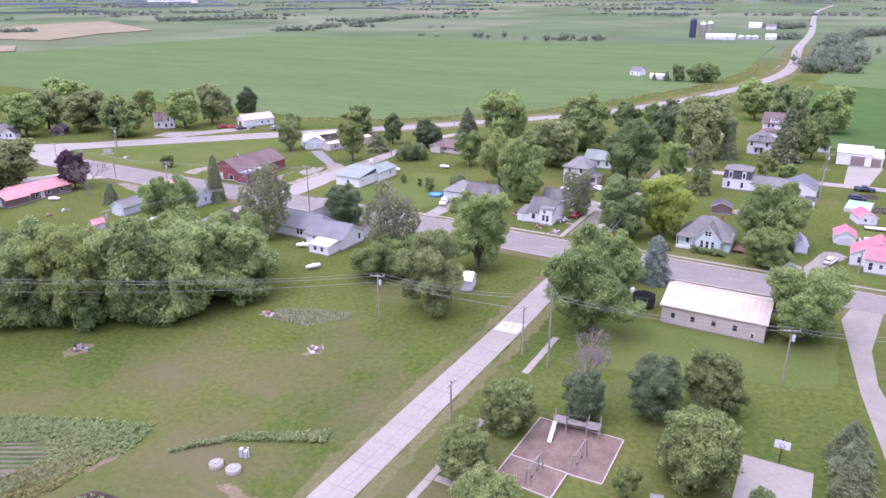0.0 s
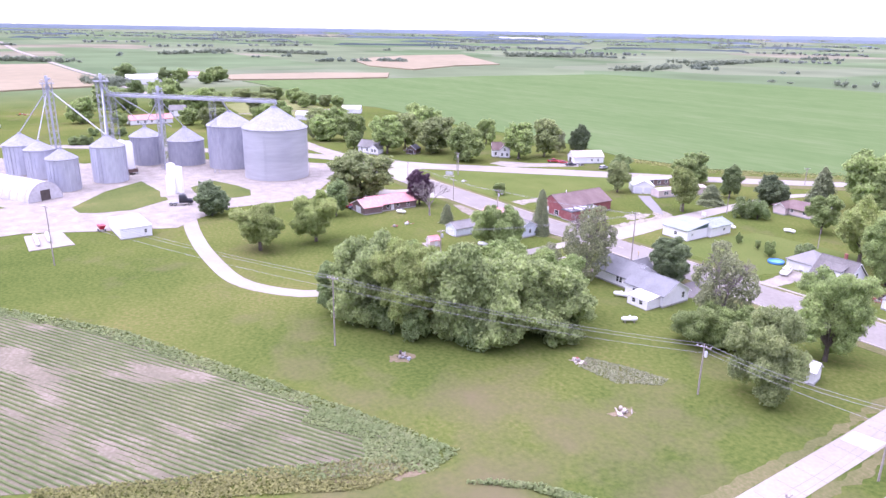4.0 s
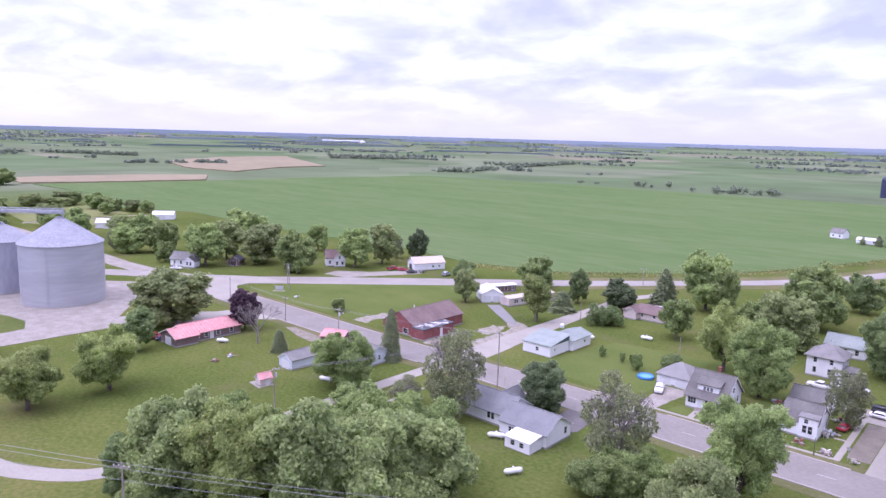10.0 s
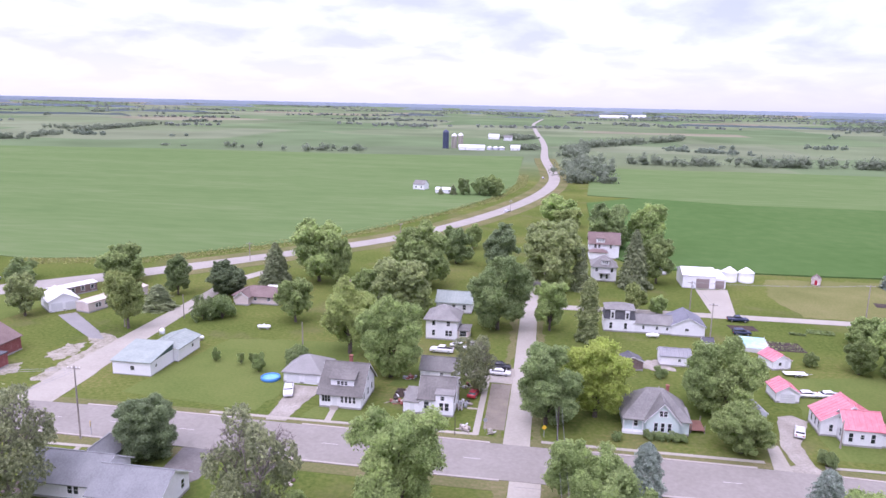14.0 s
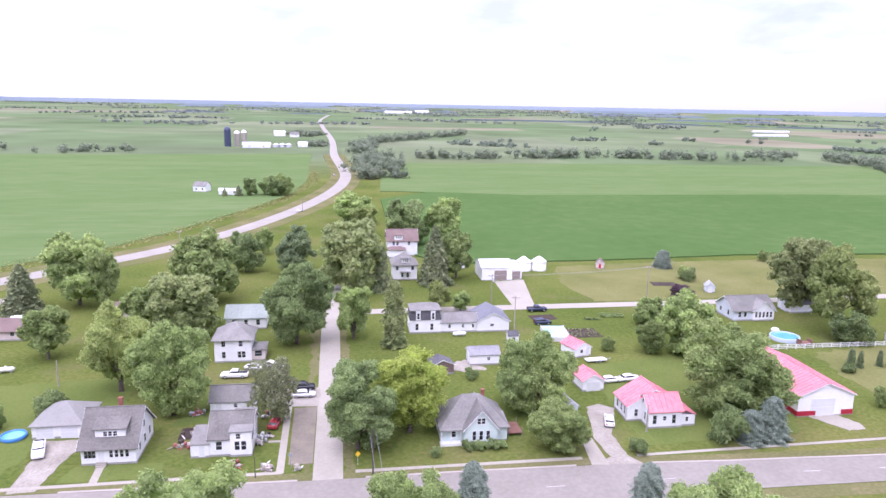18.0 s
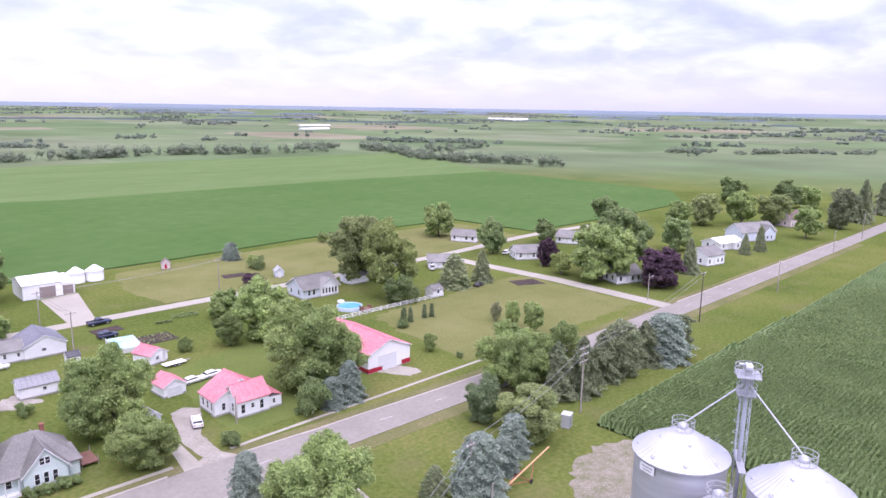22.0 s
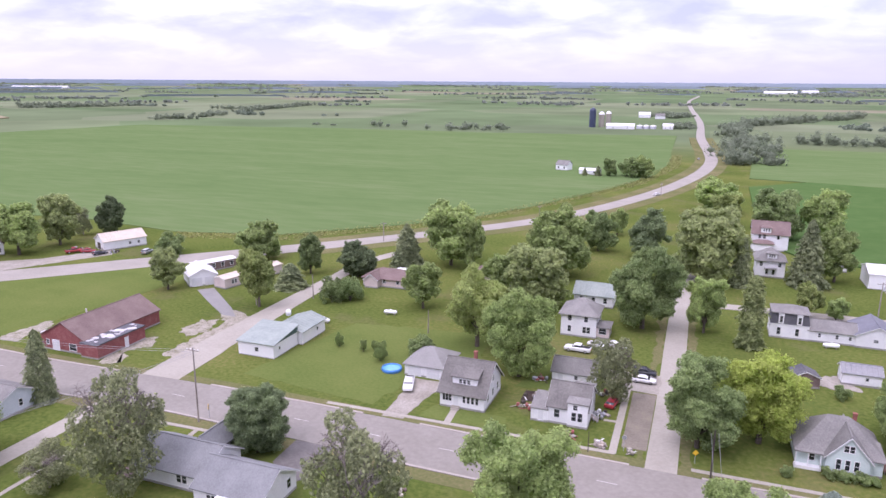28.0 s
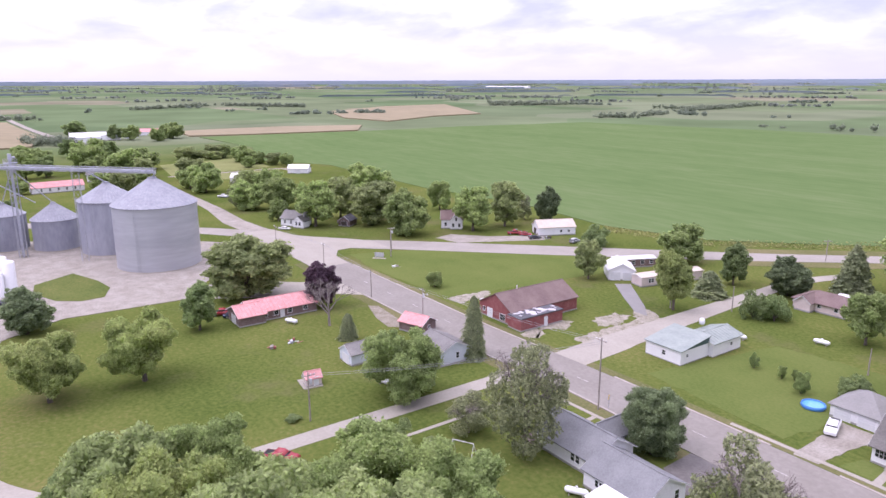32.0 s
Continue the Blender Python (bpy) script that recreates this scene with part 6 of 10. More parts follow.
a2 = Wing(h, -7.2, -6.0, 3.2, 6.0, 2.4, 0.2, roof="flat", over=0.1, wall=RED_WALL, cover=TARP)

# green-roofed shed
h = house("white shed with green steel roof beside the street", -103.4, 13, name="green_roofed_shed", category="shed")
w = Wing(h, 0.6, -5.0, 8.8, 9.2, 3.0, 1.5, roof="shed", over=0.35, wall=WHITE_METAL, cover=TEAL_ROOF, base=0.15)
w.windows("s", (0.2,), 1.2, 0.9, 0.9).windows("e", (-2.5,), 1.5, 0.6, 0.6)
r = Wing(h, 2.4, 4.6, 9.8, 7.4, 3.0, 1.2, 90, over=0.4, wall=WHITE_METAL, cover=TEAL_ROOF, ribs=True, base=0.15)
r.windows("s", (1.5,), 1.4, 0.7, 0.7)
GREEN_STEEL = mat("dark_green_steel", [(0.05, 0.09, 0.085), (0.07, 0.12, 0.11)], 0.5)
for x in (-3.86, 5.0):
    bm = bmesh.new()
    q = [bm.verts.new(p) for k in (0, 0.06) for p in ((x + k, -9.6, 3.0), (x + k, -0.4, 3.0), (x + k, -0.4, 4.46))]
    for f in ((0, 1, 2), (5, 4, 3), (0, 3, 4, 1), (1, 4, 5, 2), (2, 5, 3, 0)):
        bm.faces.new([q[k] for k in f])
    part("end_panel", bm, GREEN_STEEL, h, "dark green steel end panel")
part("back_panel", boxed(-3.8, 5.0, -0.44, -0.38, 3.0, 4.46), GREEN_STEEL, h)
part("tank", lathe(bmesh.new(), [(0, 0), (0.6, 0), (0.6, 1.0), (0.4, 1.25), (0, 1.3)], 14, -1.2, 5.8), WHITE_METAL, h).location.z = 4.1

# grey-roofed ranch house
h = house("long white ranch house with blue-grey shingle roof", -81.3, -37.4)
SLATE = mat("slate_grey_shingles", [(0.1682, 0.172, 0.1752), (0.2102, 0.216, 0.2181), (0.2484, 0.256, 0.2531)], 0.9, 0.3, 4, 0.5, 12)
w = Wing(h, -4.2, -0.3, 12.2, 8.6, 2.8, 2.6, over=0.45, cover=SLATE)
w.windows("s", (1.9, 2.9), 1.1, 0.75, 1.3).windows("w", (-2, 2)).door("s", 5.2)
e = Wing(h, 7.6, -2.6, 10.8, 8.6, 2.8, 2.5, over=0.4, cover=SLATE)
e.windows("s", (-2.9, -2.1), 1.1, 0.6, 1.0).windows("e", (2.4,), 1.2)
n = Wing(h, -3.5, 4.3, 5.0, 4.2, 2.8, 1.9, 90, over=0.35, cover=SLATE)
l = Wing(h, 9.4, -9.0, 5.6, 4.2, 2.1, 0.5, roof="shed", over=0.15, cover=PALE_ROOF, base=0.1)
l.windows("s", (-1, 1), 0.9, 0.9, 0.9)
part("deck", boxed(-13.2, -10.2, -5.5, -2, 0.4, 0.55), BRICK_BROWN, h, "brown wooden deck")

# brick ranch under a salmon roof
h = house("brown brick ranch house with faded salmon steel roof", -178, -52.2)
w = Wing(h, 0, 1.6, 17.0, 8.0, 2.5, 1.9, 90, over=0.45, wall=BRICK_BROWN, cover=SALMON_ROOF, ribs=True)
w.windows("s", (-5, -2.2, 1.4, 5.5), 1.0, 1.1, 1.1).door("s", -0.6)
g = Wing(h, 1.1, -7.0, 6.4, 8.6, 2.4, 1.8, 90, over=0.4, wall=BRICK_BROWN, cover=SALMON_ROOF, ribs=True)
g.garage_door("w", 0, 3.0, 2.0)
h = house("small brick shed with salmon roof beside the street", -147.6, -28.6, 20, "shed", "shed")
Wing(h, 0, 0, 6.6, 5.4, 2.3, 1.4, over=0.35, wall=BRICK_BROWN, cover=SALMON_ROOF).windows("e", (0,), 1, 0.7, 0.7)
h = house("pale blue garage with grey roof and open bays", -139.4, -47.2, name="garage", category="garage")
Wing(h, 0, 0, 8.6, 5.2, 2.4, 1.5, 90, over=0.25, wall=PALE_BLUE).garage_door("w", 0, 2.6, 1.9)
h = house("pale blue house with grey roof behind a large tree", -130.4, -33.2)
Wing(h, 0, 0, 9.0, 8.4, 2.9, 1.9, over=0.35, wall=PALE_BLUE).windows("e", (0.5,), 1.2, 0.7, 1.2).windows("s", (-2, 2))
h = house("tiny pinkish pump house with red roof on a slab", -133.6, -61.6, -8, "pump_house", "shed")
Wing(h, 0, 0, 3.0, 2.4, 1.7, 1.0, 90, over=0.2, wall=PINKISH, cover=SALMON_ROOF).door("s", 0.4, 0.8, 1.6)
part("slab", boxed(-3, 1.8, -2.2, 1.6, -0.05, 0.12), CONCRETE, h)

# north of the main street, west side
h = house("white garage with twin doors and pale steel roof", -151.5, 45.2, 50, "garage", "garage")
w = Wing(h, 0, 0, 9.5, 7.6, 3.0, 1.9, 90, over=0.3, wall=WHITE_METAL, cover=PALE_ROOF, ribs=True)
w.garage_door("w", -1.8, 2.8, 2.3).garage_door("w", 1.8, 2.8, 2.3)
h = house("long cream mobile home with flat pale roof", -139.6, 52.2, 77, "mobile_home", "mobile home")
w = Wing(h, 0, 0, 21.5, 4.6, 2.7, 0.5, over=0.2, cover=CREAM_ROOF, wall=PINKISH)
w.windows("s", (-8, -7, -4.8, 2, 6), 1.1, 0.8, 1.1).door("s", -2.5)
h = house("pale-roofed mobile home behind a garage, walls coloured dark for shade", -157, 58, 66, "mobile_home", "mobile home")
# dark brown wall colour puts the shade behind the garage into the walls
Wing(h, 0, 0, 13, 4.2, 2.6, 0.4, over=0.15, cover=PALE_ROOF, wall=BRICK_BROWN).windows("s", (-4, -1, 2, 5), 1.0, 1.0, 1.2)
h = house("low pinkish ranch house with brown roof", -99.3, 64)
w = Wing(h, 0, 0, 14.0, 8.6, 2.5, 2.0, roof="hip", over=0.5, wall=PINKISH, cover=BROWN_ROOF)
w.windows("s", (-4.4, -0.4, 3.8), 1.2, 0.9, 0.9)
Wing(h, 3.4, 6.2, 8.0, 3.6, 2.5, 0.35, over=0.2, wall=PINKISH, cover=PALE_ROOF)
Wing(h, -3.6, -4.0, 4.6, 4.0, 2.5, 1.5, 90, over=0.4, wall=PINKISH, cover=BROWN_ROOF)
h = house("low house with brown roof half hidden by trees", -73, 78)
Wing(h, 0, 0, 13, 8, 2.5, 1.9, roof="hip", over=0.5, wall=PINKISH, cover=BROWN_ROOF).windows("s", (-3, 2))
h = house("white farmhouse with brown roof by the highway", -239, 46.5, 55)
w = Wing(h, 0, 0, 8.4, 6.6, 3.7, 3.0, over=0.35, cover=BROWN_ROOF)
w.windows("s", (-2.5, 2.5), 1.1)
f = Wing(h, 1.6, -2.6, 5.0, 4.8, 3.7, 2.6, 90, over=0.3, cover=BROWN_ROOF)
f.windows("w", (0,), 3.4, 0.7, 1.3).windows("w", (-1.2, 1.2), 1.0)
h = house("long white workshop with tan roof beside the highway", -206.8, 71.2, 66, "workshop", "shed")
w = Wing(h, 0, 0, 14.4, 8.0, 3.1, 2.2, over=0.3, cover=CREAM_ROOF, ribs=True)
w.windows("s", (1.5, 4.5), 1.2, 0.8, 0.8).garage_door("w", 0.4, 2.8, 2.3, material=DOOR_DARK)
h = house("white bungalow with grey roof among trees at the junction", -279, -2.5, 30)
Wing(h, 0, 0, 10, 7, 3.2, 2.6, over=0.4).windows("s", (-3, 0, 3)).door("s", 1.5)
Wing(h, 4.6, -3.0, 4.2, 5, 2.8, 1.8, 90, over=0.3).windows("w", (-0.8, 0.8))
h = house("small dark grey gabled garage by the junction", -267, 14.5, 35, "garage", "garage")
Wing(h, 0, 0, 6, 5, 2.3, 1.7, 90, over=0.3, wall=BRICK_BROWN, cover=DARK_ROOF).garage_door("w", 0, 2.6, 2.0, material=DOOR_DARK)
for x, y, L, t, lab in ((-414, 22, 11.5, 52, "white shed with pale roof in a yard"), (-434, 66, 13, 52, "long white shed with pale roof beyond trees")):
    h = house(lab, x, y, t, "shed", "shed")
    Wing(h, 0, 0, L, 8, 3.2, 2.0, over=0.3, cover=PALE_ROOF).garage_door("s", 0, 3, 2.4)
h = house("long low shed with faded pink roof beyond the elevator", -438, -70.5, 92, "long_shed", "shed")
Wing(h, 0, 0, 25, 9, 3.0, 2.4, over=0.3, cover=SALMON_ROOF, ribs=True).windows("s", (-8, -4, 0, 4, 8))
h = house("pale house behind the long shed", -468, -46, 70)
Wing(h, 0, 0, 10, 8, 4.5, 2.8, over=0.4).windows("s", (-3, 3), 1.2).windows("s", (-3, 3), 3.2)

# park side
h = house("tan sided hall with cream steel roof", 14.2, -39.9, name="steel_hall", category="hall")
w = Wing(h, 0, 0, 17.4, 12.0, 3.5, 1.9, over=0.3, wall=TAN_SIDING, cover=CREAM_ROOF, ribs=True, base=0.2)
w.windows("s", (-6.6, -3.2, 0.4, 3.9), 1.4, 0.55, 0.8, mat("dark_trim", [(0.1, 0.09, 0.08), (0.14, 0.13, 0.12)], 0.6)).windows("s", (6.8,), 0.6, 0.5, 0.8)
h = house("small white shed under a spreading tree", -33.5, -49.6, 12, "shed", "shed")
Wing(h, 0, 0, 4.6, 3.6, 2.4, 1.2, over=0.2, cover=PALE_ROOF).door("s", 0.8)
h = house("brown-roofed house with dark panel roof and wooden deck", 3.2, -136.4)
w = Wing(h, 0, 0, 17.0, 12.0, 3.0, 3.2, over=0.5, cover=BROWN_ROOF, wall=TAN_SIDING)
w.windows("n", (-5, 0, 5))
part("solar_panel", slab(bmesh.new(), [(-3.0, -0.4), (3.6, -0.4), (3.6, 5.0), (-3.0, 5.0)], 0, 0.12), mat("dark_panel", [(0.03, 0.035, 0.05), (0.05, 0.055, 0.075)], 0.25, 0.3, 2), h, "dark blue solar panel field").matrix_basis = pose(0, 0.6, 6.35, -28)
bm = box(box(box(box(bmesh.new(), -3.15, -3.0, -0.5, 5.1, 0, 0.2), 3.6, 3.75, -0.5, 5.1, 0, 0.2), -3.15, 3.75, -0.55, -0.4, 0, 0.2), -3.15, 3.75, 5.0, 5.15, 0, 0.2)
part("array_frame", bm, TRIM, h).matrix_basis = pose(0, 0.6, 6.35, -28)
part("deck", boxed(-5.8, 4.2, 6.0, 9.9, 1.2, 1.35), mat("orange_deck_boards", [(0.27, 0.15, 0.105), (0.35, 0.21, 0.155)], 0.8, 0.5, 6, stretch=(0.3, 4, 1)), h, "reddish wooden deck")
part("porch_roof", slab(bmesh.new(), [(-5.6, 6.3), (4.4, 6.3), (4.4, 7.6), (-5.6, 7.6)], 2.72, 2.86), BROWN_ROOF, h)
part("awning", slab(bmesh.new(), [(-8.4, 6.5), (-5.9, 6.5), (-5.9, 9.8), (-8.4, 9.8)], 2.5, 2.66), DARK_ROOF, h, "dark grey awning beside the deck")
for x, y in ((-8.2, 9.6), (-6.1, 9.6), (-8.2, 6.7), (-6.1, 6.7)):
    part("awning_post", tubed((x, y, 0), (x, y, 2.5), 0.06), WOOD_POLE, h)
part("deck_rail", box(box(bmesh.new(), -5.8, 4.2, 9.82, 9.9, 2.25, 2.35), -5.8, 4.2, 9.82, 9.9, 1.45, 1.53), TRIM, h)
for i in range(41):
    part("baluster", shared(("baluster",), lambda: boxed(-0.025, 0.025, -0.025, 0.025, 1.5, 2.3), TRIM), None, h).location = (-5.8 + i * 0.25, 9.86, 0)
for x in (-5.7, -2.4, 0.9, 4.1):
    part("deck_post", shared(("deck_post",), lambda: boxed(-0.07, 0.07, -0.07, 0.07, 0, 2.4), TRIM), None, h).location = (x, 9.86, 0)

# houses east of the cross street
EAST = [(193.5, 96, 11, 7, 2.7, 2.1, -61, WHITE, GREY_ROOF), (187, 56.5, 11, 8, 2.8, 2.2, -30, WHITE, GREY_ROOF), (226, 64.5, 12, 8, 2.8, 2.3, -62, WHITE, GREY_ROOF),
        (267, 17, 15, 9, 3.0, 1.6, -10, WHITE, PALE_ROOF), (297, 18, 20, 10, 4.2, 3.4, -20, PALE_BLUE, GREY_ROOF), (232, 7, 10, 9, 4.0, 2.4, -10, WHITE, GREY_ROOF),
        (353, 22, 13, 9, 4.4, 3.2, -10, PINKISH, BROWN_ROOF), (183, 12, 10, 8, 3.0, 2.4, -20, WHITE, GREY_ROOF), (150.5, 66, 9, 6, 2.6, 2.0, -40, WHITE, GREY_ROOF)]
for x, y, L, W_, hh, r, t, wm, rm in EAST:
    h = house("%s house with %s roof among shade trees" % ({"white_siding": "white", "pale_blue_siding": "pale blue", "pinkish_siding": "pinkish"}[wm.name], {"grey_shingles": "grey shingle", "white_steel_roof": "white steel", "brown_shingles": "brown"}[rm.name]), x, y, t)
    w = Wing(h, 0, 0, L, W_, hh, r, over=0.45, wall=wm, cover=rm)
    w.windows("s", [(-0.36 + 0.24 * k) * L for k in range(4) if k != 1], 1.1).windows("w", (-1.5, 1.5), 1.1).door("s", -0.1 * L)
    if L > 14:
        Wing(h, L * 0.2, -W_ * 0.3, W_ * 0.8, 6, hh, r * 0.8, 90, over=0.4, wall=wm, cover=rm).windows("w", (-1.2, 1.2), 1.1)

# ---------- grain elevators ----------


def grain_bin(x, y, d, eave, peak, material, roof, label, ribs=24, vents=10, turn=0, walkway=False, sign=False):
    """A corrugated bin: wall rings, upright stiffeners, ribbed cone roof, cap, ladder and vents."""
    top = thing("grain_bin", x, y, 0.08, turn, label, "grain bin", "grain bins")
    r = d / 2
    part("base_ring", lathe(bmesh.new(), [(r + 0.35, -0.1), (r + 0.35, 0.25), (r, 0.25)], 48), CONCRETE, top)
    bm, rings = bmesh.new(), max(4, int(eave / 1.1))
    prof = []
    for i in range(rings):
        z0, z1 = 0.2 + (eave - 0.2) * i / rings, 0.2 + (eave - 0.2) * (i + 1) / rings
        prof += [(r, z0), (r + 0.006, z0 + (z1 - z0) * 0.25), (r + 0.002, z0 + (z1 - z0) * 0.5), (r + 0.006, z0 + (z1 - z0) * 0.75), (r + 0.004, z1 - 0.02)]
    part("wall", lathe(bm, prof, 56), material, top)
    stiff = shared(("stiffener", round(eave, 1), material.name), lambda: boxed(-0.09, 0.09, 0, 0.13, 0.25, eave - 0.1), material)
    for i in range(ribs):
        a = 2 * math.pi * i / ribs
        part("stiffener", stiff, None, top).matrix_basis = pose((r + 0.03) * math.cos(a), (r + 0.03) * math.sin(a), 0, 0, 0, math.degrees(a) - 90)
    bm, n = bmesh.new(), 96
    rc = max(0.5, d * 0.05)
    rows = [[], [], []]
    for i in range(n):
        a, fold = 2 * math.pi * i / n, (0.12 if d > 12 else 0.055) if i % 2 else 0.0
        c, s = math.cos(a), math.sin(a)
        rows[0].append(bm.verts.new((c * (r + 0.3), s * (r + 0.3), eave - 0.12)))
        rows[1].append(bm.verts.new((c * (r + 0.3), s * (r + 0.3), eave + 0.05 + fold)))
        rows[2].append(bm.verts.new((c * rc, s * rc, peak + fold * 0.4)))
    for p, q in zip(rows, rows[1:]):
        for i in range(n):
            bm.faces.new((p[i], p[(i + 1) % n], q[(i + 1) % n], q[i]))
    part("roof", bm, roof, top, "ribbed conical steel roof")
    part("cap", lathe(bmesh.new(), [(rc + 0.1, peak - 0.15), (rc + 0.1, peak + 0.35), (0.2, peak + 0.6), (0, peak + 0.6)], 18), roof, top)
    vent = shared(("roof_vent",), lambda: lathe(box(bmesh.new(), -0.16, 0.16, -0.16, 0.16, 0, 0.22), [(0.25, 0.2), (0.25, 0.36), (0, 0.44)], 10), STEEL)
    slope = math.degrees(math.atan2(peak - eave, r))
    for ring, k in ((0.9, vents), (0.45, vents // 2)):
        for i in range(k):
            a = 2 * math.pi * (i + 0.3) / k
            part("roof_vent", vent, None, top).matrix_basis = pose(r * ring * math.cos(a), r * ring * math.sin(a), eave + (peak - eave) * (1 - ring) - 0.05, 0, 0, math.degrees(a)) @ pose(0, 0, 0, 0, slope * 0.4, 0)
    bm = bmesh.new()
    for s in (-0.25, 0.25):
        tube(bm, (r + 0.25, s, 0.3), (r + 0.25, s, eave + 0.8), 0.03, n=4)
    for i in range(int(eave / 0.6)):
        tube(bm, (r + 0.25, -0.25, 0.5 + i * 0.6), (r + 0.25, 0.25, 0.5 + i * 0.6), 0.02, n=4)
    part("ladder", bm, STEEL, top).matrix_basis = pose(0, 0, 0, 0, 0, -40)
    if walkway:
        rail = shared(("peak_rail", round(rc, 2)), lambda: hoop_rail(rc + 0.75), GALV_NEW)
        part("peak_rail", rail, None, top).location = (0, 0, peak - 0.15)
    if sign:
        s = part("sign", boxed(-1.0, 1.0, -0.04, 0.04, -0.5, 0.5), TRIM, top, "white maker's plate with dark bars")
        s.matrix_basis = pose(0, 0, 0, 0, 0, sign) @ pose(0, -r - 0.2, eave - 0.75)
        bar = part("sign_bar", box(box(bmesh.new(), -0.8, 0.8, -0.06, -0.04, 0.1, 0.28), -0.6, 0.6, -0.06, -0.04, -0.25, -0.1), STEEL, s)
    return top


def hoop_rail(r):
    bm, n = bmesh.new(), 18
    pts = [Vector((r * math.cos(2 * math.pi * i / n), r * math.sin(2 * math.pi * i / n), 0)) for i in range(n)]
    for z in (0.0, 0.55, 1.1):
        for a, b in zip(pts, pts[1:] + pts[:1]):
            tube(bm, a + Vector((0, 0, z)), b + Vector((0, 0, z)), 0.04, n=4, caps=False)
    for p in pts[::2]:
        tube(bm, p, p + Vector((0, 0, 1.1)), 0.035, n=4, caps=False)
    return bm


def lattice(bm, x, y, side, z0, z1, bay=2.6, r=0.12):
    """A square braced tower."""
    s = side / 2
    c = [(x - s, y - s), (x + s, y - s), (x + s, y + s), (x - s, y + s)]
    for p in c:
        tube(bm, (*p, z0), (*p, z1), r, n=4)
    n = max(1, int((z1 - z0) / bay))
    for i in range(n):
        a, b = z0 + (z1 - z0) * i / n, z0 + (z1 - z0) * (i + 1) / n
        for p, q in zip(c, c[1:] + c[:1]):
            tube(bm, (*p, b), (*q, b), r * 0.7, n=4, caps=False)
            tube(bm, (*(p if i % 2 else q), a), (*(q if i % 2 else p), b), r * 0.6, n=4, caps=False)
    return bm


def leg_tower(x, y, high, spouts, label, side=3.2, turn=0):
    """A bucket elevator: braced tower, two leg casings, head, platform, ladder and spouts."""
    top = thing("elevator_leg", x, y, 0.08, turn, label, "grain elevator", "elevator legs")
    part("tower", lattice(bmesh.new(), 0, 0, side, 0, high - 2), STEEL, top)
    for s in (-0.5, 0.5):
        part("leg_casing", boxed(s - 0.28, s + 0.28, -0.35, 0.35, 0, high - 1), GALV, top)
    bm = boxed(-1.0, 1.0, -0.5, 0.5, high - 1.2, high + 0.3)
    box(bm, -0.6, 0.6, -0.5, 0.5, high + 0.3, high + 0.8)
    part("head", bm, GALV, top)
    part("motor", tubed((0.6, 0.5, high - 0.3), (0.6, 1.5, high - 0.3), 0.35, n=10), STEEL, top)
    part("platform", boxed(-side / 2 - 0.8, side / 2 + 0.8, -side / 2 - 0.8, side / 2 + 0.8, high - 2.2, high - 2.05), STEEL, top)
    part("platform_rail", hoop_rail(side / 2 + 0.8), STEEL, top).location = (0, 0, high - 2.0)
    part("distributor", lathe(bmesh.new(), [(0.3, high - 5.0), (0.9, high - 4.2), (0.9, high - 3.4), (0.3, high - 2.8)], 12), GALV, top)
    inv = pose(x, y, 0.08, 0, 0, turn).inverted()
    for tgt in spouts:
        q = inv @ Vector(tgt)
        part("spout", tubed((0, 0, high - 4.2), q, 0.17, n=8), GALV, top)
    return top


yard_bins = [
    (-247.0, -62.9, 25.2, 19.6, 27.4, GALV_NEW, GALV_ROOF, "very large bright galvanized grain bin with cone roof", 0, 26),
    (-275.7, -71.8, 19.0, 17.8, 23.3, GALV_OLD, GALV_ROOF, "tall grey galvanized grain bin beside the largest one", 0, 12),
    (-291.2, -86.8, 15.0, 10.4, 15.7, GALV_OLD, GALV_ROOF, "squat weathered grain bin with pale ribbed roof", 0, 10),
    (-299.0, -101.4, 12.8, 12.1, 15.8, GALV_OLD, GALV_ROOF, "dark weathered grain bin behind the dryer", 28, 8),
    (-268.4, -121.4, 12.2, 13.6, 17.5, GALV, GALV_ROOF, "grey stiffened grain bin at the yard drive", 30, 8),
    (-259.7, -138.2, 10.4, 11.6, 15.0, GALV, GALV_ROOF, "small grey grain bin with ladder", 26, 6),
    (-287.5, -142.8, 10.6, 11.2, 14.4, GALV, GALV_ROOF, "small grey grain bin in a row", 26, 6),
    (-301.4, -147.8, 13.0, 11.6, 15.8, GALV, GALV_ROOF, "grey grain bin at the end of a row", 26, 6),
    (-325.5, -177.0, 25.0, 16.8, 23.8, GALV_OLD, GALV_ROOF, "very large dark grey stiffened grain bin", 40, 16)]
for x, y, d, e, p, wm, rm, lab, ribs, vents in yard_bins:
    grain_bin(x, y, d, e, p, wm, rm, lab, ribs, vents)

leg_tower(-299.0, -135.8, 37.2, [(-268.4, -121.4, 17.8), (-287.5, -142.8, 14.6), (-301.4, -147.8, 16.0)], "tall braced elevator leg above small bins")
leg_tower(-292.5, -117.2, 38.0, [(-299, -101.4, 16.2), (-291, -92, 16.5), (-268.4, -121.4, 17.8)], "tall braced elevator leg feeding the bridge conveyor", 3.8)
leg_tower(-323.5, -162.0, 34.8, [(-325.5, -177.0, 24)], "tall braced elevator leg beside the dark bin", 2.6)
leg_tower(-282.0, -98.2, 33.4, [(-299, -101.4, 16.2), (-291.2, -86.8, 16.0)], "braced support tower with spouts", 2.4)

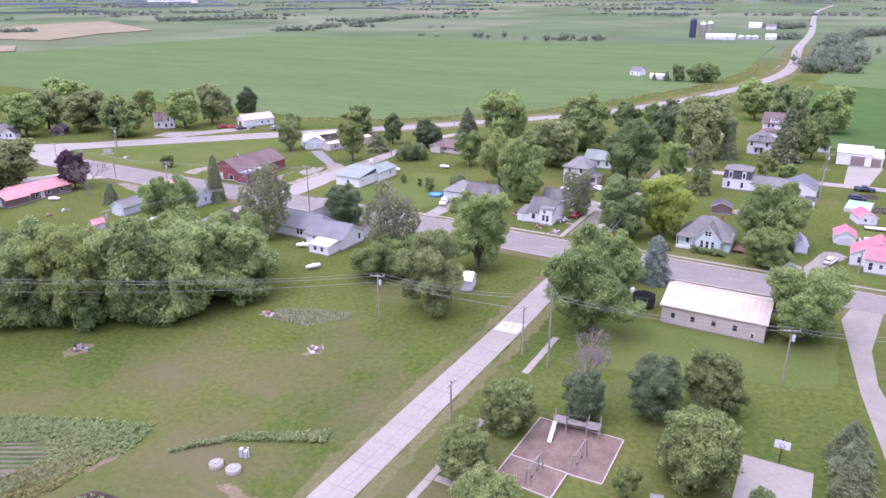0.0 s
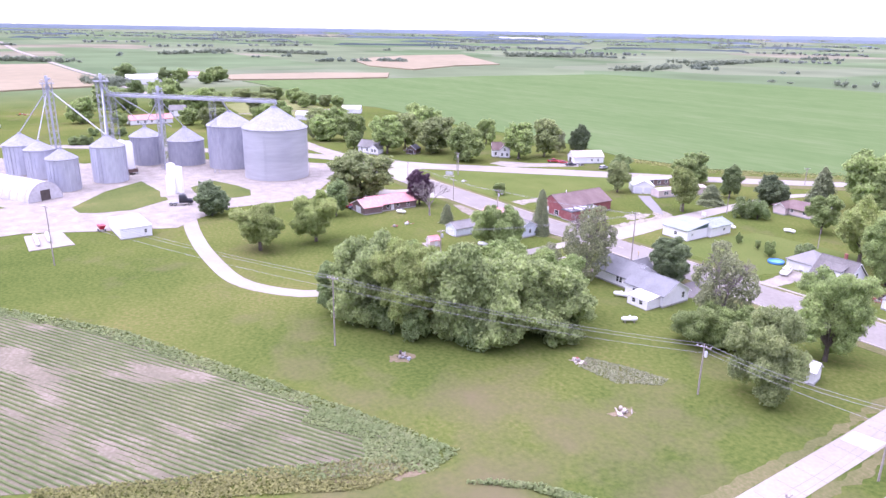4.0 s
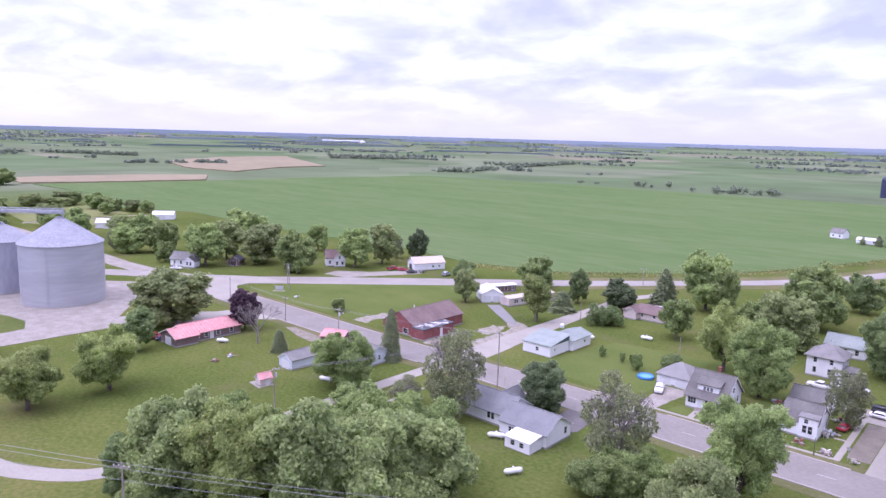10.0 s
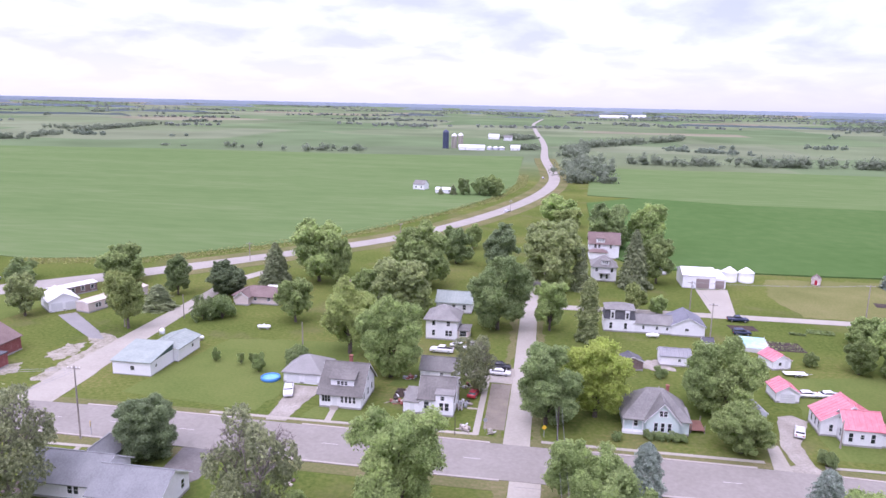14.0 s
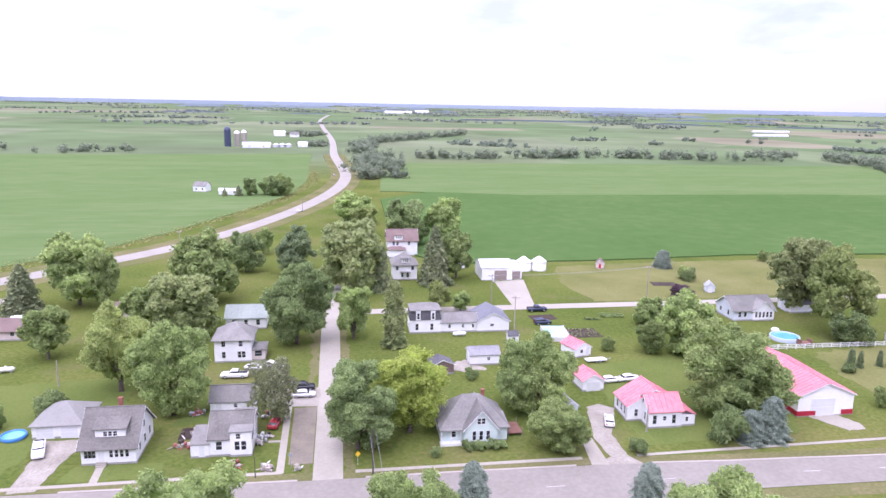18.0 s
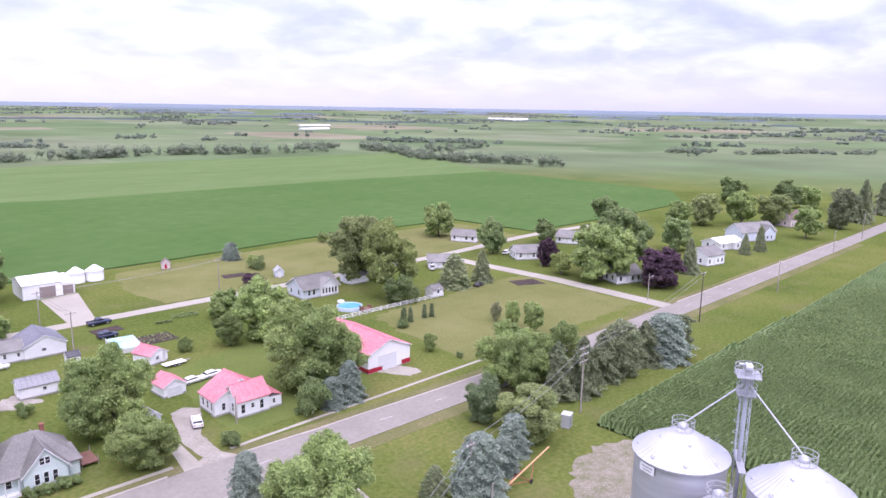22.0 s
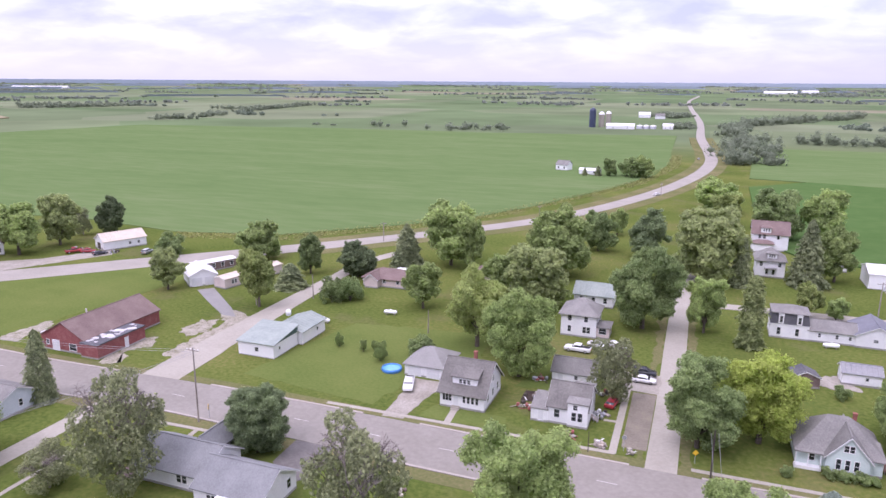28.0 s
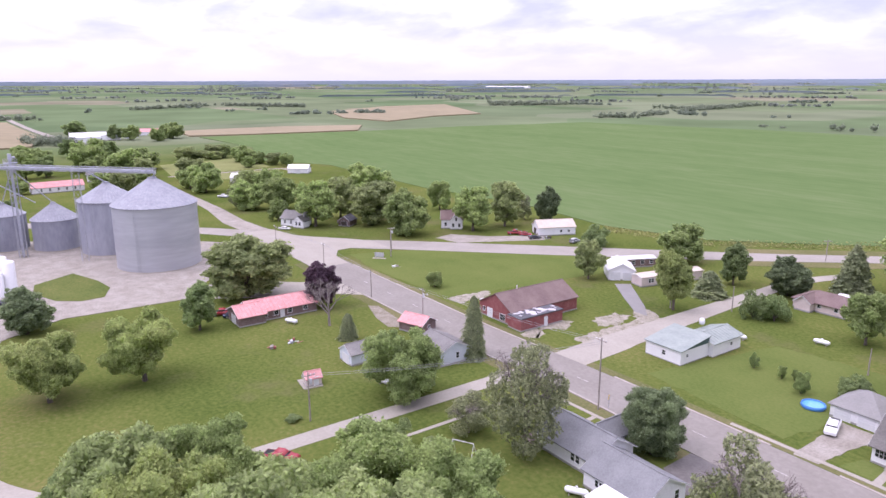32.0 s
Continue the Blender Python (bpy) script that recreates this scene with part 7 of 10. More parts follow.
# the bridge conveyor over the bins
bridge = thing("bridge_conveyor", 0, 0, 0.0, 0, "long steel truss conveyor bridge over grain bins", "conveyor")
bm = bmesh.new()
A, B = Vector((-292, -115, 30.0)), Vector((-246, -62, 29.0))
side = (B - A).cross(Vector((0, 0, 1))).normalized() * 0.9
n = 40
for o, dz in ((side, 0), (-side, 0), (side, 1.5), (-side, 1.5)):
    tube(bm, A + o + Vector((0, 0, dz)), B + o + Vector((0, 0, dz)), 0.09, n=4)
for i in range(n + 1):
    p = A.lerp(B, i / n)
    q = A.lerp(B, min(1, (i + 1) / n))
    for o in (side, -side):
        tube(bm, p + o, p + o + Vector((0, 0, 1.5)), 0.05, n=4, caps=False)
        tube(bm, p + o, q + o + Vector((0, 0, 1.5)), 0.05, n=4, caps=False)
    tube(bm, p + side, p - side, 0.05, n=4, caps=False)
part("truss", bm, STEEL, bridge)
bm = bmesh.new()
d3 = (B - A).normalized()
q = [A + side * 0.6 + Vector((0, 0, 0.2)), B + side * 0.6 + Vector((0, 0, 0.2)), B - side * 0.6 + Vector((0, 0, 0.2)), A - side * 0.6 + Vector((0, 0, 0.2))]
v = [bm.verts.new(p) for p in q] + [bm.verts.new(p + Vector((0, 0, 0.8))) for p in q]
for f in ((3, 2, 1, 0), (4, 5, 6, 7), (0, 1, 5, 4), (1, 2, 6, 5), (2, 3, 7, 6), (3, 0, 4, 7)):
    bm.faces.new([v[i] for i in f])
part("conveyor_trough", bm, GALV, bridge)
for k in (0.02, 0.62):
    p = A.lerp(B, k)
    part("support_tower", lattice(bmesh.new(), p.x, p.y, 2.0, 0.1, p.z, 2.8, 0.07), STEEL, bridge)
for p, t in ((A.lerp(B, 0.68), (-275.7, -71.8, 23.6)), (B, (-247.0, -62.9, 27.6))):
    part("spout", tubed(p, t, 0.25), GALV, bridge)

# dryer: white tanks on legs
dryer = thing("grain_dryer", -281, -113.5, 0.1, 25, "white twin-column grain dryer on a dark steel base", "grain dryer")
for x in (-2.2, 2.2):
    part("column", lathe(bmesh.new(), [(0, 2.2), (1.9, 2.2), (1.95, 2.4), (1.95, 12.4), (1.2, 13.2), (0, 13.3)], 20, x, 0), WHITE_METAL, dryer)
part("burner_base", box(boxed(-4.4, 4.4, -2.1, 2.1, 0.9, 2.2), -3, 3, -2.9, -2.1, 0.2, 1.6), mat("rusty_steel", [(0.12, 0.08, 0.07), (0.2, 0.14, 0.12)], 0.7, metal=0.3), dryer)
for x in (-4, 0, 4):
    for y in (-1.8, 1.8):
        part("leg", boxed(x - 0.12, x + 0.12, y - 0.12, y + 0.12, 0, 1.0), STEEL, dryer)

# white upright tanks
for x, y, hgt in ((-237.4, -106.2, 10.0), (-234.4, -104.6, 9.2), (-233.4, -107.6, 6.6)):
    t = thing("liquid_tank", x, y, 0.1, 0, "upright white liquid tank on a concrete pad", "tank", "white tanks")
    part("shell", lathe(bmesh.new(), [(1.5, 0), (1.55, hgt * 0.33), (1.5, hgt * 0.34), (1.55, hgt * 0.66), (1.5, hgt * 0.67), (1.55, hgt), (1.3, hgt + 0.25), (0.4, hgt + 0.6), (0, hgt + 0.62)], 22), WHITE_METAL, t)
    part("hatch", lathe(bmesh.new(), [(0.35, hgt + 0.5), (0.35, hgt + 0.75), (0, hgt + 0.8)], 12), STEEL, t)
paved("tank_pad", [(-243, -109.5), (-231, -112), (-228, -104), (-240, -101.5)], CONCRETE, "pale concrete pad under tanks", 0.22, "pad")

# scale office, red hopper, quonset, sheds
h = house("low white scale office with flat pale roof", -190.6, -129.6, 2, "scale_office", "office")
w = Wing(h, 0, 0, 8.4, 14.6, 3.0, 0.25, 90, roof="flat", over=0.15, wall=WHITE_METAL, cover=PALE_ROOF, base=0.2)
w.windows("s", (2.5,), 1.2, 0.6, 1.0).door("w", 0)
t = thing("feed_wagon", -195.4, -136.6, 0, 10, "small red gravity wagon on grass", "wagon")
bm = bmesh.new()
q = [(-1.3, -0.9, 1.9), (1.3, -0.9, 1.9), (1.3, 0.9, 1.9), (-1.3, 0.9, 1.9)]
lo = [(-0.7, -0.5, 0.7), (0.7, -0.5, 0.7), (0.7, 0.5, 0.7), (-0.7, 0.5, 0.7)]
v = [bm.verts.new(p) for p in lo + q]
for f in ((3, 2, 1, 0), (4, 5, 6, 7), (0, 1, 5, 4), (1, 2, 6, 5), (2, 3, 7, 6), (3, 0, 4, 7)):
    bm.faces.new([v[i] for i in f])
part("hopper", bm, RED_TRIM, t)
for x in (-0.8, 0.8):
    for y in (-0.75, 0.75):
        part("wheel", tubed((x, y - 0.1, 0.35), (x, y + 0.1, 0.35), 0.35, n=14), RUBBER, t)

q = thing("quonset_shed", -262.5, -154.8, 0.08, 28, "long weathered white arched steel shed with dark-panelled end doorway", "shed")
bm, L, R_, n = bmesh.new(), 19.0, 6.2, 18
rings = [[bm.verts.new((-L + 2 * L * i / 24, R_ * math.cos(math.pi * k / n), 6.4 * math.sin(math.pi * k / n))) for k in range(n + 1)] for i in range(25)]
for a, b in zip(rings, rings[1:]):
    for k in range(n):
        f = bm.faces.new((a[k], b[k], b[k + 1], a[k + 1]))
        f.smooth = True
part("arched_roof", bm, mat("weathered_white_steel", [(0.40, 0.38, 0.38), (0.50, 0.49, 0.50), (0.58, 0.57, 0.585)], 0.55, 0.25, 1.2), q)
for x in (-L + 0.02, L - 0.02):
    bm = bmesh.new()
    bm.faces.new([bm.verts.new((x, R_ * 0.99 * math.cos(math.pi * k / n), 6.35 * math.sin(math.pi * k / n))) for k in range(n + 1)])
    part("end_wall", bm, MATS["weathered_white_steel"], q)
# solid dark panel on the end wall paints the shade of an opening
part("door_opening", boxed(L - 0.05, L + 0.04, -1.7, 1.7, 0, 3.6), DOOR_DARK, q, "dark panel standing in for shade inside a doorway")
for i in range(9):
    x = -L + 2 * L * (i + 0.5) / 9
    bm = bmesh.new()
    pts = [Vector((x, (R_ + 0.06) * math.cos(math.pi * k / n), 6.46 * math.sin(math.pi * k / n))) for k in range(n + 1)]
    for a, b in zip(pts, pts[1:]):
        tube(bm, a, b, 0.07, n=4, caps=False)
    part("rib", bm, MATS["weathered_white_steel"], q)
h = house("weathered grey machine shed with rusty pale roof", -309, -214, -32, "machine_shed", "shed")
w = Wing(h, 0, 0, 24, 13, 4.4, 3.2, 90, over=0.3, wall=GALV_OLD, cover=mat("stained_roof_steel", [(0.42, 0.36, 0.33), (0.55, 0.52, 0.51), (0.66, 0.64, 0.64)], 0.6, 0.3, 1.2), ribs=True, base=0.1)
w.garage_door("e", 2, 4, 3.5, material=DOOR_DARK)

# small tanks on a slab, in two rows
paved("tank_slab", [(-200, -156), (-201, -146.5), (-184.5, -145), (-184, -156)], CONCRETE, "concrete slab holding small white tanks", 0.2, "slab")
rng = random.Random(2)
for i in range(9):
    x, y = -197 + (i % 5) * 2.2 + rng.uniform(-0.3, 0.3), -153.5 + (i // 5) * 3.0
    t = thing("propane_tank", x, y, 0.2, 88 + rng.uniform(-6, 6), "small white propane tank on a concrete slab", "tank", "slab tanks")
    bm = bmesh.new()
    lathe(bm, [(0, -1.2), (0.3, -1.1), (0.45, -0.85), (0.45, 0.85), (0.3, 1.1), (0, 1.2)], 14)
    part("shell", bm, WHITE_METAL, t).matrix_basis = pose(0, 0, 0.7, 90)
    for s in (-0.7, 0.7):
        part("saddle", boxed(-0.35, 0.35, s - 0.08, s + 0.08, 0, 0.4), STEEL, t)
    part("valve_cover", lathe(bmesh.new(), [(0.16, 1.12), (0.16, 1.35), (0, 1.4)], 10), TRIM, t)

# eastern elevator: two bright bins, a small one and a leg
grain_bin(56.0, -75.5, 10.5, 16.3, 19.4, GALV_NEW, GALV_NEW, "bright galvanized grain bin with railed peak", 0, 8, 20, True, -123)
grain_bin(57.7, -88.3, 10.3, 16.2, 19.6, GALV_NEW, GALV_NEW, "bright galvanized grain bin beside the elevator leg", 0, 8, 60, True, -141)
grain_bin(49.9, -83.0, 6.4, 13.6, 16.4, GALV_NEW, GALV_NEW, "small bright hopper bin between larger bins", 0, 4, 10, True)
leg = thing("elevator_leg", 61.0, -80.3, 0, 30, "slim bright elevator leg with railed head and two spouts", "grain elevator", "elevator legs")
for s in (-0.34, 0.34):
    part("leg_casing", boxed(s - 0.15, s + 0.15, -0.18, 0.18, 0, 26.4), GALV, leg)
part("brace", lattice(bmesh.new(), 0, 0, 1.15, 0, 25.9, 1.3, 0.045), GALV, leg)
bm = boxed(-0.55, 0.55, -0.32, 0.32, 26.2, 26.9)
tube(bm, (-0.34, -0.36, 26.95), (-0.34, 0.36, 26.95), 0.42, n=14)
tube(bm, (0.34, -0.36, 26.95), (0.34, 0.36, 26.95), 0.42, n=14)
tube(bm, (0.3, 0.36, 27.1), (0.3, 1.0, 27.1), 0.2, n=10)
part("head", bm, GALV_NEW, leg)
part("chute", lathe(bmesh.new(), [(0.16, 24.6), (0.55, 25.4), (0.55, 25.9)], 12), GALV_NEW, leg)
part("head_platform", boxed(-1.5, 1.5, -1.3, 1.3, 26.0, 26.12), STEEL, leg)
part("head_rail", hoop_rail(1.45), GALV_NEW, leg).location = (0, 0, 26.1)
part("mid_rail", hoop_rail(1.1), GALV_NEW, leg).location = (0, 0, 23.8)
part("mid_platform", boxed(-1.0, 1.0, -1.0, 1.0, 23.7, 23.8), STEEL, leg)
bm = bmesh.new()
for s in (-0.22, 0.22):
    tube(bm, (s, 0.55, 0.2), (s, 0.55, 27.5), 0.03, n=4)
for i in range(44):
    tube(bm, (-0.22, 0.55, 0.6 + i * 0.6), (0.22, 0.55, 0.6 + i * 0.6), 0.02, n=4)
for i in range(16):
    pts = [(0.45 * math.cos(math.pi * k / 6), 0.55 + 0.45 * math.sin(math.pi * k / 6), 3.5 + i * 1.4) for k in range(7)]
    for a, b in zip(pts, pts[1:]):
        tube(bm, a, b, 0.025, n=4, caps=False)
part("caged_ladder", bm, GALV, leg)
inv = pose(61.0, -80.3, 0, 0, 0, 30).inverted()
for tgt in ((56.0, -75.5, 19.9), (57.7, -88.3, 20.1)):
    part("spout", tubed((0, 0, 25.2), inv @ Vector(tgt), 0.10), GALV_NEW, leg)
part("service_bridge", boxed(-3.4, 2.6, -0.4, 0.4, 15.4, 15.5), STEEL, leg)
paved("bin_yard", ragged([(44, -98), (72, -98), (80, -72), (85, -58), (84, -52.5), (78, -50.5), (71, -51.5), (64, -54.5), (58, -61), (48, -70), (44, -84)], 1.0, 1.7), mat("dirty_gravel", [(0.13, 0.14, 0.06), (0.215, 0.196, 0.145), (0.285, 0.262, 0.21)], 0.95, 0.45, 2.5, 0.4, 14, spec=0.1), "bare gravel round eastern grain bins", 0.05, "yard")

# ---------- vehicles ----------
PAINT = {"white": mat("white_car_paint", [(0.72, 0.72, 0.72), (0.78, 0.78, 0.78)], 0.25, spec=0.5), "silver": mat("silver_car_paint", [(0.42, 0.43, 0.45), (0.48, 0.49, 0.51)], 0.3, metal=0.5),
         "red": mat("red_car_paint", [(0.28, 0.035, 0.04), (0.34, 0.05, 0.055)], 0.25, spec=0.5), "dark": mat("dark_car_paint", [(0.02, 0.022, 0.028), (0.035, 0.037, 0.045)], 0.25, spec=0.5),
         "navy": mat("navy_car_paint", [(0.03, 0.04, 0.08), (0.045, 0.055, 0.10)], 0.25, spec=0.5)}
LAMP = mat("lamp_glass", [(0.55, 0.55, 0.53), (0.62, 0.62, 0.6)], 0.15)
TAIL = mat("tail_lamp", [(0.35, 0.02, 0.02), (0.4, 0.03, 0.03)], 0.2)


def loft(sections):
    """Skins (x, half-width, z0, z1) cross sections along x, with chamfered upper edges."""
    bm, rows = bmesh.new(), []
    for x, w, z0, z1 in sections:
        c = min(0.12, (z1 - z0) * 0.3)
        rows.append([bm.verts.new((x, y, z)) for y, z in ((-w, z0), (w, z0), (w + 0.02, z0 + (z1 - z0) * 0.5), (w, z1 - c), (w - c, z1), (-w + c, z1), (-w, z1 - c), (-w - 0.02, z0 + (z1 - z0) * 0.5))])
    for a, b in zip(rows, rows[1:]):
        for i in range(8):
            f = bm.faces.new((a[i], b[i], b[(i + 1) % 8], a[(i + 1) % 8]))
            f.smooth = i > 1
    bm.faces.new(rows[0])
    bm.faces.new(rows[-1][::-1])
    bmesh.ops.recalc_face_normals(bm, faces=bm.faces)
    return bm


def wheels(top, xs, y, r=0.34, w=0.22):
    for x in xs:
        for s in (-1, 1):
            wh = part("wheel", shared(("wheel", r), lambda: tubed((0, -w / 2, 0), (0, w / 2, 0), r * 0.62, n=14), CHROME), None, top)
            wh.location = (x, s * y, r)
            part("tyre", shared(("tyre", r), lambda: lathe_y(r, w), RUBBER), None, wh)


def lathe_y(r, w):
    bm = lathe(bmesh.new(), [(r * 0.6, -w / 2), (r * 0.94, -w / 2), (r, -w * 0.3), (r, w * 0.3), (r * 0.94, w / 2), (r * 0.6, w / 2), (r * 0.6, -w / 2)], 16)
    bmesh.ops.rotate(bm, verts=bm.verts, matrix=Matrix.Rotation(math.pi / 2, 3, "X"))
    return bm


CARS = {}


def car(x, y, turn, paint, label, kind="sedan", z=0.05):
    """turn: the way the nose points, from +x."""
    if (kind, paint) in CARS:
        c = copy_thing(CARS[kind, paint], pose(x, y, z, 0, 0, turn))
        c["label"] = label
        return c
    top = thing("pickup_truck" if kind == "pickup" else "suv" if kind == "suv" else "car", x, y, z, turn, label, "pickup truck" if kind == "pickup" else "car", "parked vehicles")
    p = PAINT[paint]
    if kind == "pickup":
        part("body", loft([(-2.8, 0.9, 0.5, 1.15), (-2.7, 0.95, 0.42, 1.2), (0.9, 0.97, 0.42, 1.2), (1.0, 0.97, 0.42, 1.2), (2.4, 0.94, 0.42, 1.12), (2.85, 0.85, 0.45, 0.95)]), p, top)
        part("cab", loft([(-0.95, 0.8, 1.15, 1.2), (-0.75, 0.74, 1.15, 1.82), (0.45, 0.74, 1.15, 1.85), (1.2, 0.8, 1.1, 1.2)]), p, top)
        part("glasshouse", loft([(-0.98, 0.78, 1.2, 1.22), (-0.8, 0.77, 1.22, 1.72), (0.48, 0.77, 1.22, 1.74), (1.22, 0.8, 1.12, 1.22)]), GLASS, top)
        part("bed", boxed(-2.62, -1.02, -0.72, 0.72, 1.1, 1.215), RUBBER, top, "open dark truck bed")
        wheels(top, (-1.75, 1.85), 0.86, 0.38)
        ends = 2.83
    elif kind == "suv":
        part("body", loft([(-2.3, 0.85, 0.45, 1.05), (-2.2, 0.92, 0.35, 1.1), (1.0, 0.93, 0.35, 1.08), (2.0, 0.9, 0.35, 1.0), (2.35, 0.8, 0.4, 0.8)]), p, top)
        part("cab", loft([(-2.25, 0.82, 1.0, 1.1), (-2.0, 0.76, 1.0, 1.7), (0.3, 0.74, 1.0, 1.75), (1.2, 0.8, 0.98, 1.08)]), p, top)
        part("glasshouse", loft([(-2.28, 0.8, 1.1, 1.12), (-2.05, 0.8, 1.12, 1.62), (0.32, 0.78, 1.12, 1.65), (1.22, 0.8, 1.0, 1.1)]), GLASS, top)
        wheels(top, (-1.45, 1.45), 0.82, 0.36)
        ends = 2.32
    else:
        part("body", loft([(-2.35, 0.8, 0.4, 0.85), (-2.2, 0.88, 0.3, 0.93), (0.9, 0.9, 0.3, 0.92), (2.0, 0.86, 0.3, 0.82), (2.35, 0.75, 0.35, 0.65)]), p, top)
        part("cab", loft([(-1.85, 0.76, 0.88, 0.94), (-1.05, 0.66, 0.88, 1.4), (0.25, 0.66, 0.88, 1.42), (1.1, 0.76, 0.85, 0.93)]), p, top)
        part("glasshouse", loft([(-1.9, 0.74, 0.92, 0.94), (-1.1, 0.69, 0.94, 1.35), (0.28, 0.69, 0.94, 1.36), (1.14, 0.75, 0.88, 0.94)]), GLASS, top)
        wheels(top, (-1.4, 1.4), 0.8, 0.32)
        ends = 2.33
    for s in (-0.6, 0.6):
        part("headlight", shared(("headlight",), lambda: boxed(-0.04, 0.06, -0.15, 0.15, -0.08, 0.08), LAMP), None, top).location = (ends - 0.05, s, 0.66)
        part("tail_light", shared(("tail_light",), lambda: boxed(-0.06, 0.04, -0.13, 0.13, -0.1, 0.1), TAIL), None, top).location = (-ends + 0.02, s, 0.8)
    CARS[kind, paint] = top
    return top


car(-66.8, 1.2, -72, "white", "white pickup truck parked on a gravel drive", "pickup")
car(-40, 31.2, 178, "white", "white pickup truck parked beside a house", "pickup", 0.0)
car(-36.2, 35.2, -20, "white", "white sedan parked behind a house", z=0.0)
car(-32.6, 36.4, -30, "white", "pale sedan parked behind a house", z=0.0)
car(-25.4, 23.2, 0, "dark", "black car parked beside the street", "suv")
car(-25.2, 19.7, 0, "white", "white car parked on gravel by the street", "sedan")
car(37.4, 73.0, 2, "navy", "dark blue pickup parked by the lane", "pickup", 0.05)
car(35.6, 61.2, 4, "navy", "dark blue car parked beside a covered pool", "suv", 0.0)
car(38.8, 20.8, 6, "white", "old white car parked on grass", z=0.0)
car(43.3, 21.4, 8, "white", "old white car parked on grass", z=0.0)
car(-110.0, -78.3, 92, "red", "red pickup truck parked beside the lane", "pickup", 0.06)
car(31.2, 2.0, 72, "white", "white sedan on a gravel drive", "sedan", 0.06)
car(-110.6, -77.2, 40, "red", "red pickup truck parked under trees", "pickup", 0.0)
car(-184.2, -62.8, 70, "red", "red truck parked by a brick house", "pickup", 0.0)
car(-184.6, -59.2, 75, "white", "white car parked by a brick house", z=0.0)
car(-181.4, -61.2, 72, "navy", "dark car parked by a brick house", z=0.0)
car(-213.5, 57.5, 60, "red", "red pickup parked in a gravel yard", "pickup")
car(-209.5, 59.5, 40, "red", "red car parked in a gravel yard")
car(-203.4, 58.6, 70, "dark", "dark car parked before a workshop")
car(-190.5, 66, 100, "silver", "silver car parked on grass", "suv", 0.0)
car(-273, -10, 40, "white", "white car parked near the junction", z=0.0)
car(-365, -5, 40, "white", "white truck parked in a farmyard", "pickup", 0.0)
car(-358, 8, 30, "red", "red truck parked in a farmyard", "pickup", 0.0)
car(-40, 262, 65, "white", "white car driving on the highway", "sedan", 0.12)
car(-23, 455, 92, "silver", "silver car far off on the highway", "sedan", 0.12)
car(145.5, 65, 50, "white", "white pickup parked by garages", "pickup", 0.0)
car(186, 66, 20, "white", "white van parked on grass", "suv", 0.0)
car(193, 60.5, 20, "silver", "silver car parked by a house", "suv", 0.0)
car(141, 38, 15, "dark", "dark car parked beneath spruces", "sedan", 0.0)


def semi(x, y, turn, trailer, label):
    top = thing("semi_truck", x, y, 0.1, turn, label, "truck", "elevator trucks")
    bm = loft([(0.0, 1.15, 0.9, 3.5), (0.2, 1.2, 0.9, 3.7), (1.8, 1.2, 0.9, 3.6), (2.2, 1.15, 0.9, 2.9), (2.5, 1.0, 0.9, 2.1), (4.1, 0.9, 0.8, 1.9), (4.3, 0.85, 0.8, 1.6)])
    part("cab", bm, PAINT["white" if trailer else "dark"], top)
    part("windshield", loft([(1.85, 1.05, 2.2, 3.2), (2.45, 0.95, 2.05, 2.3)]), GLASS, top)
    part("chassis", boxed(-3.4, 4.1, -0.5, 0.5, 0.7, 1.0), STEEL, top)
    wheels(top, (3.2, -1.4, -2.7), 1.0, 0.5, 0.4)
    for s in (-1.25, 1.25):
        part("exhaust_stack", tubed((-0.1, s * 0.9, 1.0), (-0.1, s * 0.9, 4.1), 0.09), CHROME, top)
    if trailer:
        bm = bmesh.new()
        v = [bm.verts.new(p) for p in ((-14.2, -1.25, 1.6), (-1.0, -1.25, 1.6), (-1.0, 1.25, 1.6), (-14.2, 1.25, 1.6), (-14.6, -1.3, 3.3), (-0.6, -1.3, 3.3), (-0.6, 1.3, 3.3), (-14.6, 1.3, 3.3))]
        for f in ((3, 2, 1, 0), (4, 5, 6, 7), (0, 1, 5, 4), (1, 2, 6, 5), (2, 3, 7, 6), (3, 0, 4, 7)):
            bm.faces.new([v[i] for i in f])
        part("hopper_trailer", bm, GALV if label.startswith("white truck with grey") else WHITE_METAL, top)
        for xx in (-10, -4.5):
            part("hopper_bottom", lathe(bmesh.new(), [(1.9, 1.62), (0.5, 0.7), (0, 0.7)], 4, xx, 0, False), STEEL, top)
        wheels(top, (-12.2, -13.4), 1.0, 0.5, 0.4)
    return top


semi(-205.6, -184.6, 86, True, "white truck with grey grain hopper trailer")
semi(-210.6, -179.2, 86, True, "white truck with white grain trailer in the yard")
semi(-216, -109.2, 70, False, "dark truck tractor parked in the yard")
for x, y, t, m, lab in ((-265.5, -166.2, 33, SALMON_ROOF, "red tank trailer on the grass island"), (-248.2, -164.4, 42, WHITE_METAL, "white tank trailer on the grass island")):
    tk = thing("tank_trailer", x, y, 0.16, t, lab, "trailer")
    bm = lathe(bmesh.new(), [(0, -4.4), (0.8, -4.2), (1.1, -3.6), (1.1, 3.6), (0.8, 4.2), (0, 4.4)], 18)
    part("tank", bm, m, tk).matrix_basis = pose(0, 0, 1.9, 90, 0, 90)
    wheels(tk, (-2.6, -1.5), 0.85, 0.45, 0.3)
    part("stand", boxed(2.4, 2.7, -0.5, 0.5, 0, 1.0), STEEL, tk)

